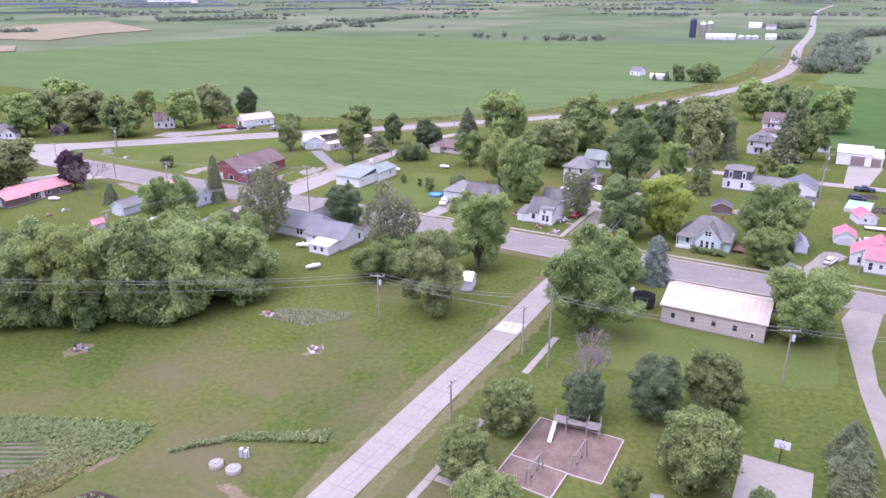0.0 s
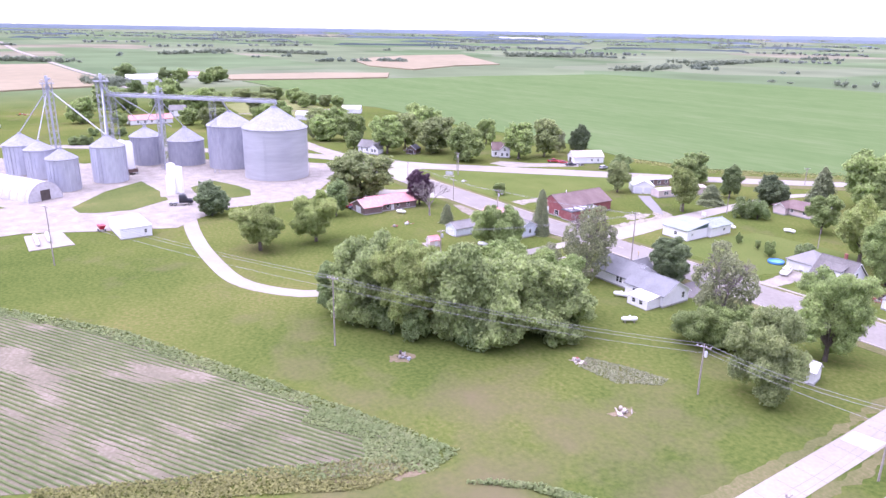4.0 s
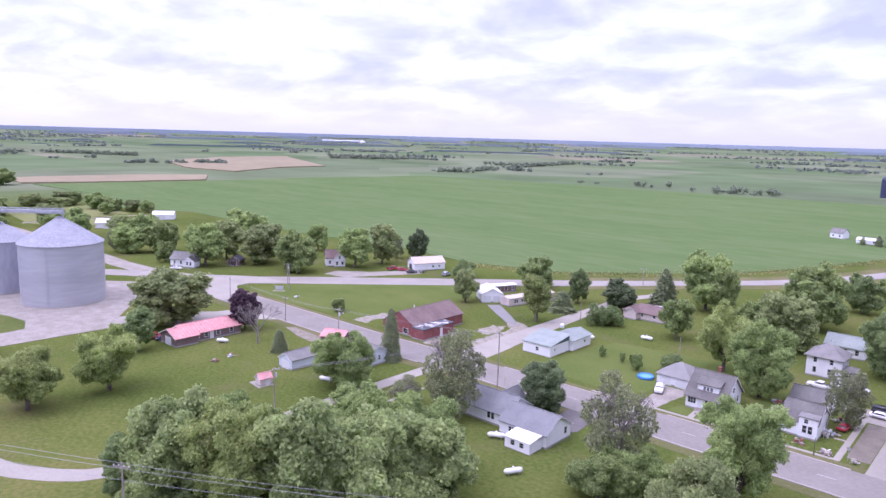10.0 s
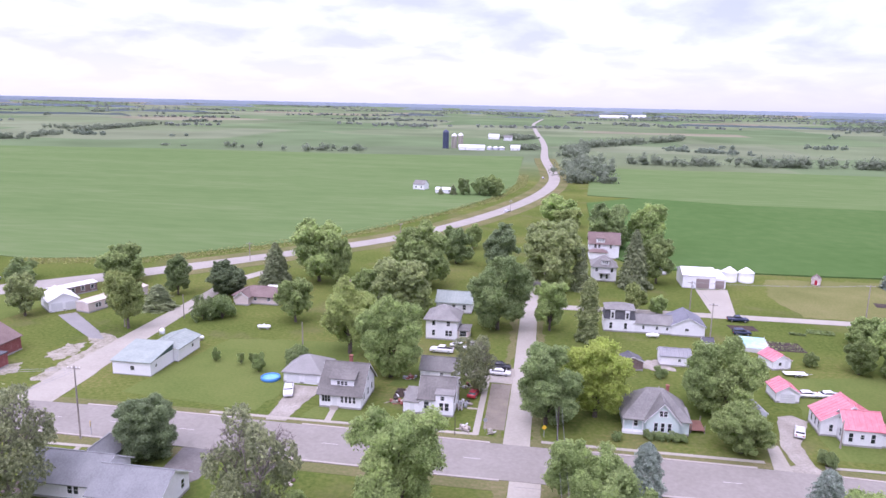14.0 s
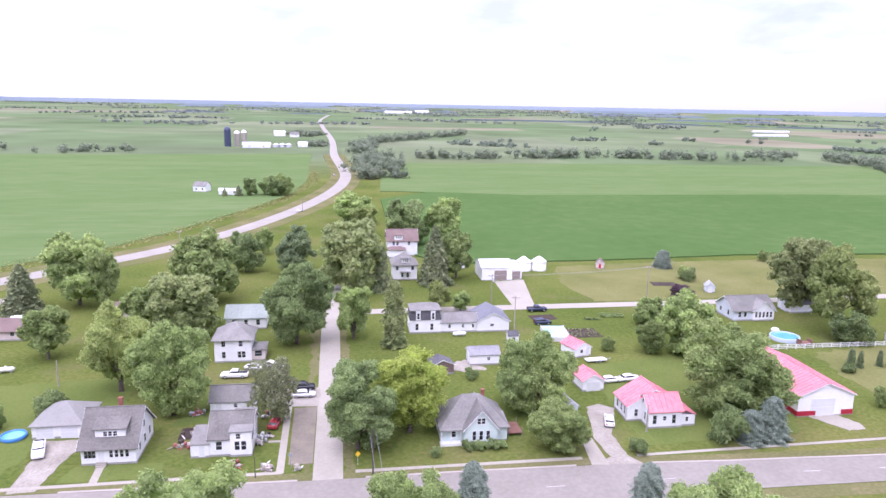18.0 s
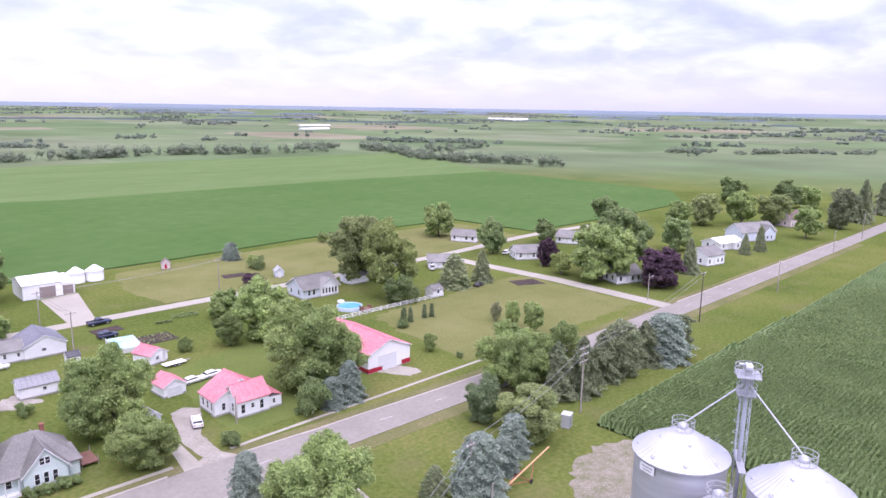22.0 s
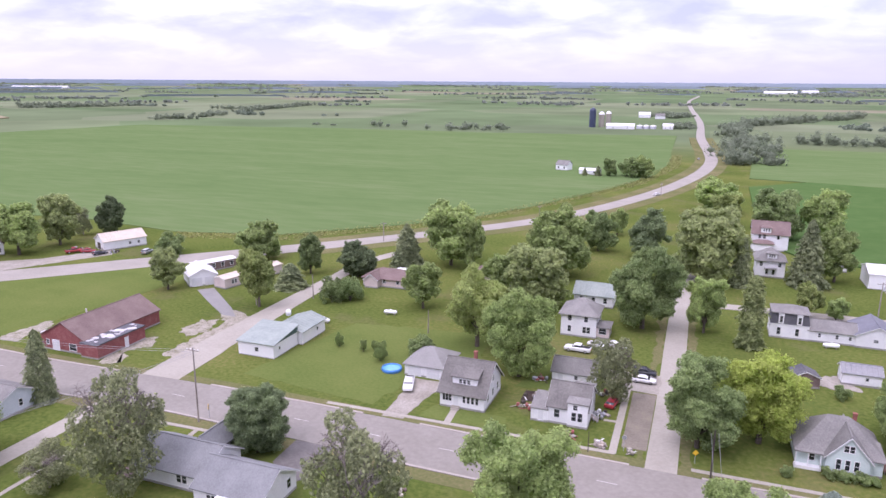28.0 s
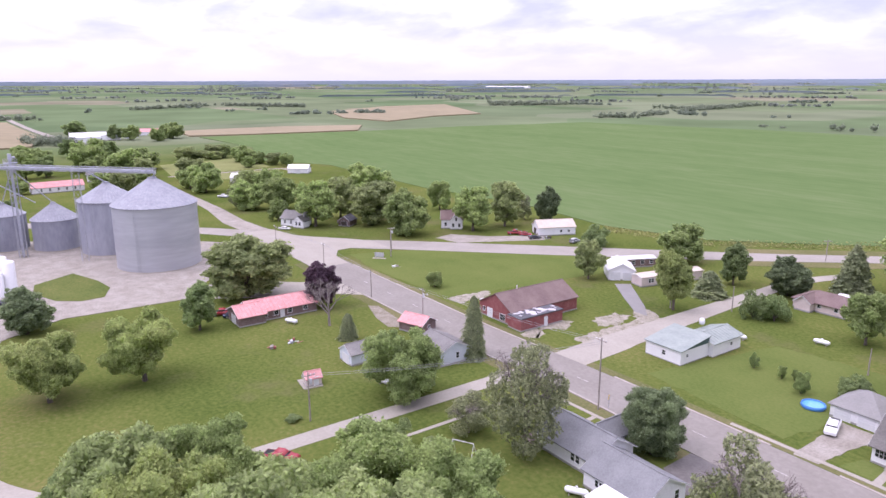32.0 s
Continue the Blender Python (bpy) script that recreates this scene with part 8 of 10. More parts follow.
# ---------- propane tanks, pools, trailer ----------
for x, y, t in ((-87.9, 38.5, 8), (-100.4, 27.4, -10), (-125.3, -50.3, 20), (-168.5, -51.2, 30), (-77.9, -46.9, 30), (11.7, 53.3, 5), (-66.9, -56.5, 60)):
    g = thing("propane_tank", x, y, 0, t, "long white propane tank on grass", "tank", "garden tanks")
    part("shell", lathe(bmesh.new(), [(0, -1.75), (0.3, -1.65), (0.48, -1.3), (0.5, 1.3), (0.3, 1.65), (0, 1.75)], 16), WHITE_METAL, g).matrix_basis = pose(0, 0, 0.75, 90, 0, 90)
    for s in (-1, 1):
        part("saddle", boxed(s - 0.1, s + 0.1, -0.4, 0.4, 0, 0.4), CONCRETE, g)
    part("valve_cover", lathe(bmesh.new(), [(0.2, 1.2), (0.2, 1.45), (0.1, 1.55), (0, 1.56)], 12), TRIM, g)

WATER = mat("pool_water", [(0.12, 0.36, 0.46), (0.17, 0.44, 0.54)], 0.08, 0.5, 2, 0.1, 3, spec=0.5)
BLUE = mat("blue_vinyl", [(0.05, 0.18, 0.48), (0.08, 0.24, 0.56)], 0.4)
p = thing("wading_pool", -73.2, 7.3, 0, 0, "small round blue inflatable pool on grass", "pool")
part("wall", lathe(bmesh.new(), [(1.95, 0), (2.1, 0.3), (2.0, 0.7), (1.85, 0.72), (1.8, 0.1)], 26), BLUE, p)
part("water", lathe(bmesh.new(), [(1.84, 0.45), (0, 0.45)], 26), WATER, p)
p = thing("round_pool", 94.4, 43.6, 0, 0, "round above-ground pool with grey wall and blue water", "pool")
part("wall", lathe(bmesh.new(), [(3.6, 0), (3.6, 1.05), (3.45, 1.1), (3.35, 1.05), (3.35, 0.1)], 30), mat("blue_grey_pool_wall", [(0.36, 0.42, 0.48), (0.44, 0.50, 0.55)], 0.5), p)
part("water", lathe(bmesh.new(), [(3.38, 0.85), (0, 0.85)], 30), WATER, p)
part("deck", box(box(boxed(0.8, 4.0, -5.4, -3.2, 0.5, 0.62), 0.9, 1.05, -5.3, -3.3, 0, 1.4), 3.8, 3.95, -5.3, -3.3, 0, 1.4), MATS["worn_red_deck"], p, "reddish wooden pool deck")
part("cover_roll", lathe(bmesh.new(), [(0, 0), (0.9, 0.1), (1.1, 0.4), (0.8, 0.8), (0, 0.9)], 14, 0.2, 4.4), TRIM, p).location.z = 0.7
p = thing("covered_pool", 36.2, 51.6, 0, -6, "rectangular raised pool under a pale aqua cover", "pool")
part("wall", boxed(-3.0, 3.0, -4.6, 4.6, 0, 1.1), mat("grey_pool_panel", [(0.5, 0.5, 0.48), (0.6, 0.6, 0.58)], 0.6), p)
part("cover", boxed(-2.8, 2.8, -4.4, 4.4, 1.1, 1.2), mat("aqua_cover", [(0.22, 0.48, 0.52), (0.34, 0.57, 0.60), (0.55, 0.66, 0.67)], 0.5, 0.2, 1), p)
for i in range(6):
    for s in (-3.05, 3.05):
        part("upright", shared(("upright",), lambda: boxed(-0.06, 0.06, -0.06, 0.06, 0, 1.35), TRIM), None, p).location = (s, -4.5 + i * 1.8, 0)
t = thing("flatbed_trailer", 40.2, 32.9, 0, 5, "white flatbed trailer with dual axle on grass", "trailer")
part("deck", boxed(-2.6, 2.2, -1.0, 1.0, 0.5, 0.65), WHITE_METAL, t)
part("tongue", tubed((2.2, 0, 0.55), (3.6, 0, 0.5), 0.07), STEEL, t)
wheels(t, (-0.5, 0.4), 1.05, 0.33)
bm = bmesh.new()

# garden plots, hedge, beds, woodpiles
for pts in ([(39, 49.5), (48.4, 49.5), (48, 56.5), (39.4, 56.8)], [(151, 30), (160, 26), (162, 33), (153, 36)], [(84, 98), (92, 97), (93, 102), (85, 103)], [(34, 64.5), (41, 65), (40.6, 69.5), (33.6, 69)], [(-45.6, 3.6), (-42.6, 3.6), (-42.6, 8), (-45.6, 8)],
            [(-48.6, -136), (-43.1, -126.2), (-37.2, -125.2), (-36.3, -137.1), (-36.8, -144), (-46, -148)]):
    paved("garden_bed", pts, SOIL, "dark tilled garden soil with young plants", 0.06, "garden bed")
rng = np.random.default_rng(12)


def tufts(name, pts, count, size, tall, material, label, category, seed):
    """Low plants scattered inside an outline."""
    g = np.random.default_rng(seed)
    xs, ys = [p[0] for p in pts], [p[1] for p in pts]
    out = []
    while len(out) < count:
        x, y = g.uniform(min(xs), max(xs)), g.uniform(min(ys), max(ys))
        odd = False
        for (ax, ay), (bx, by) in zip(pts, pts[1:] + pts[:1]):
            if (ay > y) != (by > y) and x < ax + (y - ay) / (by - ay) * (bx - ax):
                odd = not odd
        if odd:
            out.append((x, y, g.uniform(0.05, tall)))
    c = np.array(out)
    n = np.tile([0, 0, 1.0], (count, 1)) + g.normal(0, 0.25, (count, 3))
    return tagged(new(name, leaves(name, c, n, size, material, g)), label, category, kind="stuff")


WEED = leafy("weeds", [(0.251, 0.327, 0.128), (0.312, 0.374, 0.158), (0.383, 0.423, 0.199)], 0.0, 0.15)
YELLOWING = leafy("yellowing_grass", [(0.25, 0.265, 0.09), (0.31, 0.315, 0.115), (0.37, 0.365, 0.15)])
STRAW = leafy("dry_grass", [(0.28, 0.27, 0.14), (0.34, 0.32, 0.18), (0.4, 0.37, 0.22)])
tufts("weed_strip", [(-41.5, -117), (-36, -110.8), (-30, -107.6), (-26.8, -106), (-24.6, -105), (-25.8, -102.4), (-29.8, -105.4), (-35.8, -109), (-40, -114)], 1500, 0.35, 0.6, WEED, "strip of tall green weeds by a ditch", "weeds", 3)
tufts("field_margin_weeds", [(-215, -207), (-201, -199.5), (-157, -177.5), (-140, -162), (-117, -145), (-90, -132), (-62, -119), (-48, -113), (-46, -119), (-53, -134), (-58, -137), (-51, -118), (-62, -122.5), (-90, -136), (-117, -149), (-140, -166), (-157, -181.5), (-201, -202.5)], 9000, 0.42, 0.4, WEED, "weedy green margin round a planted field", "weeds", 4)
tufts("garden_plants", [(-48, -136), (-43.1, -127), (-40.5, -126.5), (-44, -135), (-46, -145)], 500, 0.35, 0.4, WEED, "young vegetable plants in dark soil", "plants", 5)
tufts("garden_plants", [(39.3, 49.8), (48, 49.8), (47.8, 56.2), (39.6, 56.4)], 160, 0.35, 0.3, WEED, "young vegetable plants in dark soil", "plants", 6)
for k, (x0, y0, x1, y1) in enumerate(((48.4, 64.1, 52.4, 63.4), (53.4, 66.2, 60.2, 65.2), (53.8, 68.0, 60.6, 66.9))):
    tufts("garden_row", [(x0, y0 - 0.35), (x1, y1 - 0.35), (x1, y1 + 0.35), (x0, y0 + 0.35)], 260, 0.28, 0.7, LEAF["m"], "row of leafy green garden plants", "plants", 40 + k)
tufts("field_tip_weeds", [(-67.4, -129.2), (-70.6, -125), (-62.9, -121.2), (-56.4, -118), (-50.2, -115.5), (-49.2, -120.1), (-52, -125.9), (-58.4, -123.6)], 3600, 0.36, 0.45, WEED, "lush green weeds over the tip of a planted field", "weeds", 17)
tufts("field_margin_grass", [(-70.5, -164.6), (-63.9, -150.5), (-60.3, -140.9), (-55.5, -131.3), (-51.7, -121.8), (-47.7, -122), (-47.5, -129), (-55.3, -143.5), (-62, -158), (-66, -166)], 6000, 0.34, 0.4, YELLOWING, "tall yellowing grass along a planted field", "weeds", 18)
tufts("dry_field_edge", [(-56, -131.5), (-54, -128), (-50.5, -123), (-48.5, -122.5), (-49.5, -127), (-53, -133)], 700, 0.34, 0.4, STRAW, "dry straw-coloured grass at a field edge", "weeds", 7)
tufts("highway_verge", [(-200, 88), (-160, 99), (-130, 131), (-100, 172), (-72, 240), (-50, 300), (-34, 400), (-36, 480), (-44, 480), (-44, 400), (-55, 320), (-78, 250), (-104, 188), (-140, 138), (-164, 110), (-204, 97)], 5000, 0.6, 0.3, YELLOWING, "yellowing tall grass between highway and beans", "weeds", 8)
tufts("rubble_weeds", [(-58, -80), (-50, -79), (-45, -73), (-46, -70), (-54, -73), (-60, -76)], 2600, 0.2, 0.18, leafy("grey_weeds", [(0.312, 0.339, 0.206), (0.408, 0.418, 0.279), (0.504, 0.486, 0.342)]), "grey-green weeds over old rubble", "weeds", 9)
tufts("yard_weeds", [(-345, -215), (-290, -207), (-215, -212), (-190, -196), (-178, -187), (-200, -199), (-260, -225), (-330, -235)], 3500, 0.6, 0.7, WEED, "rough green weeds at the yard edge", "weeds", 10)
for k, (x, y) in enumerate(((-38.2, -132.8), (-38.2, -135.6), (-39.4, -137.5), (-38.6, -139.4))):
    tufts("garden_plant", [(x - 0.6, y - 0.5), (x + 0.6, y - 0.5), (x + 0.6, y + 0.5), (x - 0.6, y + 0.5)], 26, 0.3, 0.35, WEED, "single leafy vegetable plant in dark soil", "plants", 60 + k)
tufts("yellow_flowers", [(18.8, -109), (24, -108.4), (24, -107.2), (18.8, -107.8)], 130, 0.17, 0.75, leafy("yellow_petals", [(0.50, 0.40, 0.04), (0.60, 0.48, 0.06)], 0.0, 0.1), "yellow flowers beside a park shelter", "flowers", 64)
r = [(13.6 + 0.75 * math.cos(k * 0.7), -96.6 + 0.75 * math.sin(k * 0.7)) for k in range(9)]
paved("mulch_ring", ragged(r, 0.3, 0.15), mat("orange_mulch", [(0.24, 0.12, 0.06), (0.33, 0.17, 0.09)], 0.95, 2, 8, 0.5, 20), "ring of orange mulch round a sapling", 0.05, "mulch")
tufts("flower_bed", [(19, -108.6), (22.6, -108.8), (22.6, -106.8), (19, -106.6)], 500, 0.3, 0.6, WEED, "low flowering plants beside a shelter", "plants", 13)
tufts("flower_bed", [(12, -107.6), (17, -108), (17, -106.4), (12, -106.2)], 500, 0.3, 0.5, WEED, "low green plants beside a shelter", "plants", 14)
for code, x, y, hh, r in (("u", 3.6, -5.1, 1.5, 1.3), ("u", 5.6, -5.2, 1.4, 1.3), ("u", 7.6, -5.3, 1.5, 1.3), ("u", 9, -5.3, 1.4, 1.1)):
    plant(code, x, y, hh, r)

# ---------- rail fence ----------
f = thing("rail_fence", 85.4, 36.4, 0, 0, "white three-rail vinyl fence across a lawn", "fence")
post = finish("post", boxed(-0.07, 0.07, -0.07, 0.07, 0, 1.3), TRIM)
rail = finish("rail", boxed(0, 2.4, -0.025, 0.025, -0.07, 0.07), TRIM)
for i in range(17):
    part("post", post, None, f).location = (i * 2.4, 0, 0)
    if i < 16:
        for z in (0.35, 0.75, 1.15):
            part("rail", rail, None, f).location = (i * 2.4, 0, z)

# ---------- poles and lines ----------
GREYCAN = mat("transformer_grey", [(0.45, 0.46, 0.47), (0.52, 0.53, 0.54)], 0.5)
DARK_POLE = mat("treated_pole", [(0.055, 0.045, 0.04), (0.09, 0.075, 0.065)], 0.85, 0.8, 6)


def utility_pole(x, y, high, turn=0, arms=1, can=False, dark=False, lamp=False, thick=0.16):
    top = thing("utility_pole", x, y, 0, turn, ("dark treated" if dark else "weathered grey wooden") + " utility pole" + (" with transformer" if can else " with crossarm" if arms else " standing on grass"), "utility pole", "utility poles")
    part("pole", tubed((0, 0, -0.3), (0, 0, high), thick, thick * 0.65, 10), DARK_POLE if dark else WOOD_POLE, top)
    for k in range(arms):
        z = high - 0.5 - 1.3 * k
        part("crossarm", boxed(-1.2, 1.2, -0.16, -0.05, z - 0.07, z + 0.07), WOOD_POLE, top)
        for u in (-1.1, -0.4, 0.4, 1.1):
            part("insulator", shared(("insulator",), lambda: lathe(bmesh.new(), [(0.05, 0), (0.07, 0.1), (0.03, 0.2), (0, 0.2)], 8), TRIM), None, top).location = (u, -0.1, z + 0.07)
    if can:
        part("transformer", lathe(bmesh.new(), [(0.26, high - 2.2), (0.26, high - 1.3), (0.1, high - 1.15), (0, high - 1.15)], 12, 0.42, 0), GREYCAN, top)
    if lamp:
        part("lamp_arm", tubed((0, 0, high - 1.4), (1.9, 0, high - 1.0), 0.04), STEEL, top)
        part("lamp_head", lathe(bmesh.new(), [(0.22, high - 1.2), (0.25, high - 1.05), (0.1, high - 0.9), (0, high - 0.88)], 10, 1.95, 0), GREYCAN, top)
    return top


POLES = [(-39.9, -70.2, 9.2, 20, 1, True), (-11.5, -93.9, 7.8, 90, 1, False), (-11.5, -69.6, 8.9, 90, 1, False), (-6.2, -71.4, 14.3, 20, 0, False), (27.0, -58.2, 9.4, 20, 1, True), (-11.4, -123.8, 8.0, 60, 1, False), (43.5, -57.3, 9.3, 20, 0, False),
         (-89.2, -113.0, 14.1, 30, 1, False), (-168.3, -151.7, 15.6, 30, 1, False), (-244.9, -192.9, 13.0, 30, 1, False), (-94.6, -24.6, 13.5, 0, 1, False), (-175.9, -25.2, 7.6, 0, 1, False), (-152, -24.2, 8.2, 0, 1, True), (-218, 6.0, 8.4, 40, 1, True),
         (-123.4, 32.6, 7.6, 0, 0, False), (-112.6, 42.8, 6.6, 0, 0, False), (-74.2, 29.6, 5.6, 0, 0, False), (-125, 112.6, 7.0, 45, 1, False), (-81, 171.6, 6.4, 55, 1, False), (-38, 262.7, 6.4, 65, 1, False), (-120, -68.2, 8.9, 90, 1, True), (-211, 1.7, 9.2, 0, 0, False), (-212.9, -21.6, 7.5, 0, 1, False), (-248.6, -23.2, 7.5, 0, 1, False),
         (26.2, 54.6, 9.9, 0, 1, False), (26.2, 82.4, 8.8, 0, 1, True), (74.6, 82.4, 10.6, 0, 1, False), (167.8, -6.6, 8.2, 0, 0, False), (178.7, 42.9, 7.6, 0, 0, False), (86.3, -40.6, 13.3, 0, 3, False), (50.1, -47.2, 9.0, 0, 1, False), (294, -17.6, 9, 0, 1, False), (338.5, -15.4, 11.5, 0, 1, False), (383, -17, 12, 0, 1, False), (208.4, -28.6, 10.3, 0, 1, False), (421.7, 2, 11, 0, 1, False), (36.6, -2.2, 5.4, 0, 0, False)]
for i, (x, y, hh, t, arms, can) in enumerate(POLES):
    utility_pole(x, y, hh, t, arms, can, lamp=x in (167.8, -152))
utility_pole(158.6, -27.6, 14.0, 0, 1, False, True)
utility_pole(-12.9, -11.4, 7.6, 0, 0, False, True, thick=0.15)
utility_pole(-31, -10.6, 3.6, 0, 0, False, True, thick=0.08)


def line(points, sag=0.8, count=2, gap=0.7, r=0.03):
    """Wires strung between places."""
    for k in range(count):
        top = thing("power_line", *points[0][:2], 0, 0, "thin grey overhead power line", "power line", "overhead lines")
        bm = bmesh.new()
        for a, b in zip(points, points[1:]):
            a, b = Vector(a), Vector(b)
            s = (b - a).cross(Vector((0, 0, 1))).normalized() * (k - (count - 1) / 2) * gap
            bent(bm, [a.lerp(b, i / 14) + s - Vector((0, 0, sag * 4 * (i / 14) * (1 - i / 14))) for i in range(15)], r, 3)
        part("wire", bm, WIRE, top).location = (-points[0][0], -points[0][1], 0)


line([(-168.3, -151.7, 15.2), (-89.2, -113.0, 13.7), (-39.9, -70.2, 9.0), (-6.2, -71.4, 12.5), (27, -58.2, 9.2), (50.1, -47.2, 8.8), (86.3, -40.6, 12.4), (158.6, -27.6, 13.4)], 1.1, 2, 1.3)
line([(-168.3, -151.7, 13.2), (-89.2, -113.0, 11.7), (-39.9, -70.2, 7.6)], 1.0, 1)
line([(-39.9, -70.2, 7.9), (-11.5, -69.6, 8.4)], 0.5, 1)
line([(-11.5, -123.8, 7.7), (-11.5, -93.9, 7.4), (-11.5, -69.6, 8.5), (-12.9, -11.4, 7.2)], 0.6, 2, 1.0)
line([(-120, -68.2, 8.5), (-94.6, -24.6, 12.6)], 0.8, 2, 0.9)
line([(-248.6, -23.2, 7.2), (-212.9, -21.6, 7.2), (-175.9, -25.2, 7.3), (-152, -24.2, 7.9), (-94.6, -24.6, 12.9)], 0.6, 2, 1.0)
line([(26.2, 54.6, 9.5), (26.2, 82.4, 8.4), (74.6, 82.4, 10.2)], 0.6, 2, 0.9)

# ---------- signs and small street things ----------
s = thing("warning_sign", -93.8, -22.8, 0, -60, "yellow diamond warning sign on a post", "road sign")
part("post", tubed((0, 0, 0), (0, 0, 2.4), 0.04), STEEL, s)
part("plate", boxed(-0.4, 0.4, -0.02, 0.02, -0.4, 0.4), mat("sign_yellow", [(0.65, 0.42, 0.02), (0.7, 0.46, 0.03)], 0.5), s).matrix_basis = pose(0, -0.06, 2.1, 0, 45, 0)
s = thing("warning_sign", -15.2, -8.2, 0, 20, "yellow diamond warning sign by the corner", "road sign")
part("post", tubed((0, 0, 0), (0, 0, 2.2), 0.04), STEEL, s)
part("plate", boxed(-0.35, 0.35, -0.02, 0.02, -0.35, 0.35), MATS["sign_yellow"], s).matrix_basis = pose(0, -0.06, 1.9, 0, 45, 0)
u = thing("cable_cabinet", 79.8, -42.2, 0, 20, "grey steel utility cabinet on grass", "cabinet")
part("body", boxed(-0.9, 0.9, -0.8, 0.8, 0, 2.4), GREYCAN, u)
part("lid", boxed(-1.0, 1.0, -0.9, 0.9, 2.4, 2.5), GREYCAN, u)
for y in (-0.82,):
    part("door", boxed(-0.75, 0.75, y - 0.03, y, 0.2, 2.2), STEEL, u)
a = thing("grain_auger", 58.7, -49.4, 0, 10.2, "long faded yellow portable grain auger on wheels", "auger")
part("tube", tubed((-9.2, 0.3, 0.5), (9.2, 0.2, 2.2), 0.15), mat("faded_yellow_paint", [(0.46, 0.29, 0.13), (0.55, 0.37, 0.19)], 0.6), a)
RUST = mat("rusty_red_frame", [(0.26, 0.08, 0.05), (0.34, 0.12, 0.07)], 0.7)
for q0, q1 in (((-3.4, 0.3, 1.2), (1.0, -1.2, 0.4)), ((-3.4, 0.3, 1.2), (1.0, 1.4, 0.4)), ((4.4, 0.2, 1.75), (1.0, -1.2, 0.4)), ((4.4, 0.2, 1.75), (1.0, 1.4, 0.4)), ((1.0, -1.2, 0.4), (1.0, 1.4, 0.4))):
    part("frame_bar", tubed(q0, q1, 0.06), RUST, a)
for p in ((1.0, -1.3), (1.0, 1.5)):
    part("wheel", lathe_y(0.35, 0.2), RUBBER, a).location = (*p, 0.35)

# ---------- the park ----------
MAIN_WALK = thing("park_walk", 0, 0, 0, 0, "cracked concrete slab sidewalk through the park", "sidewalk", kind="structure")


def slabs(a, b, width, step=2.3):
    a, b = Vector(a), Vector(b)
    n = max(1, round((b - a).length / step))
    d = (b - a).normalized()
    fit = (b - a).length / n / step
    me = shared(("paver", width, step), lambda: boxed(0.03, step - 0.03, -width / 2, width / 2, -0.05, 0.06), CONCRETE)
    for i in range(n):
        part("paver", me, None, MAIN_WALK).matrix_basis = pose(*(a + d * step * fit * i), 0, 0, 0, math.degrees(math.atan2(d.y, d.x)) + 0.8 * math.sin(i * 2.3)) @ Matrix.Diagonal((fit, 1, 1, 1))


slabs((-8.9, -131), (-8.9, -122.3), 1.1)
slabs((-8.9, -118.6), (-8.7, -77), 1.1)
slabs((-8.7, -75), (-8.8, -61), 1.1)
slabs((-8.2, -103.8), (-2.5, -103.8), 1.1)
slabs((2.6, -103.6), (10.6, -103.4), 1.1)
slabs((0.1, -110.2), (10.5, -109.8), 1.2)
slabs((10.8, -109.9), (23.5, -109.9), 1.2)
slabs((23.5, -110.1), (29, -115), 1.2)

sh = thing("picnic_shelter", 17.15, -104.8, 0, 0, "open picnic shelter with green ribbed steel roof", "shelter")
part("floor", boxed(-6.6, 6.3, -3.3, 4.3, -0.05, 0.1), mat("shelter_floor", [(0.24, 0.2, 0.19), (0.32, 0.28, 0.26)], 0.9, 0.5, 3), sh)
DARKWOOD = mat("dark_stained_wood", [(0.06, 0.04, 0.03), (0.10, 0.065, 0.05)], 0.8, 0.8, 6)
for x in (-5.0, -2.5, 0, 2.5, 5.0):
    for y in (-3.0, 3.0):
        part("post", shared(("shelter_post",), lambda: boxed(-0.09, 0.09, -0.09, 0.09, 0, 2.55), DARKWOOD), None, sh).location = (x, y, 0.1)
roof = Wing(sh, 0, 0, 10.5, 6.3, 2.6, 1.3, over=0.35, cover=mat("dark_teal_steel", [(0.10, 0.16, 0.16), (0.13, 0.195, 0.195), (0.16, 0.225, 0.225)], 0.6, 0.3, 1.5), ribs=True, base=2.45, wall=TRIM)
tbl = thing("picnic_table", 14.1, -105, 0.1, 0, "dark wooden picnic table under the shelter", "table", "picnic tables")
part("tabletop", boxed(-0.9, 0.9, -0.37, 0.37, 0.7, 0.76), DARKWOOD, tbl)
for s in (-0.65, 0.65):
    part("bench_seat", boxed(-0.9, 0.9, s - 0.14, s + 0.14, 0.42, 0.47), DARKWOOD, tbl)
for s in (-0.65, 0.65):
    part("leg", box(boxed(s - 0.05, s + 0.05, -0.7, 0.7, 0.36, 0.42), s - 0.05, s + 0.05, -0.3, 0.3, 0.0, 0.7), DARKWOOD, tbl)
for x in (16.8, 19.8):
    copy_thing(tbl, pose(x, -105, 0.1))

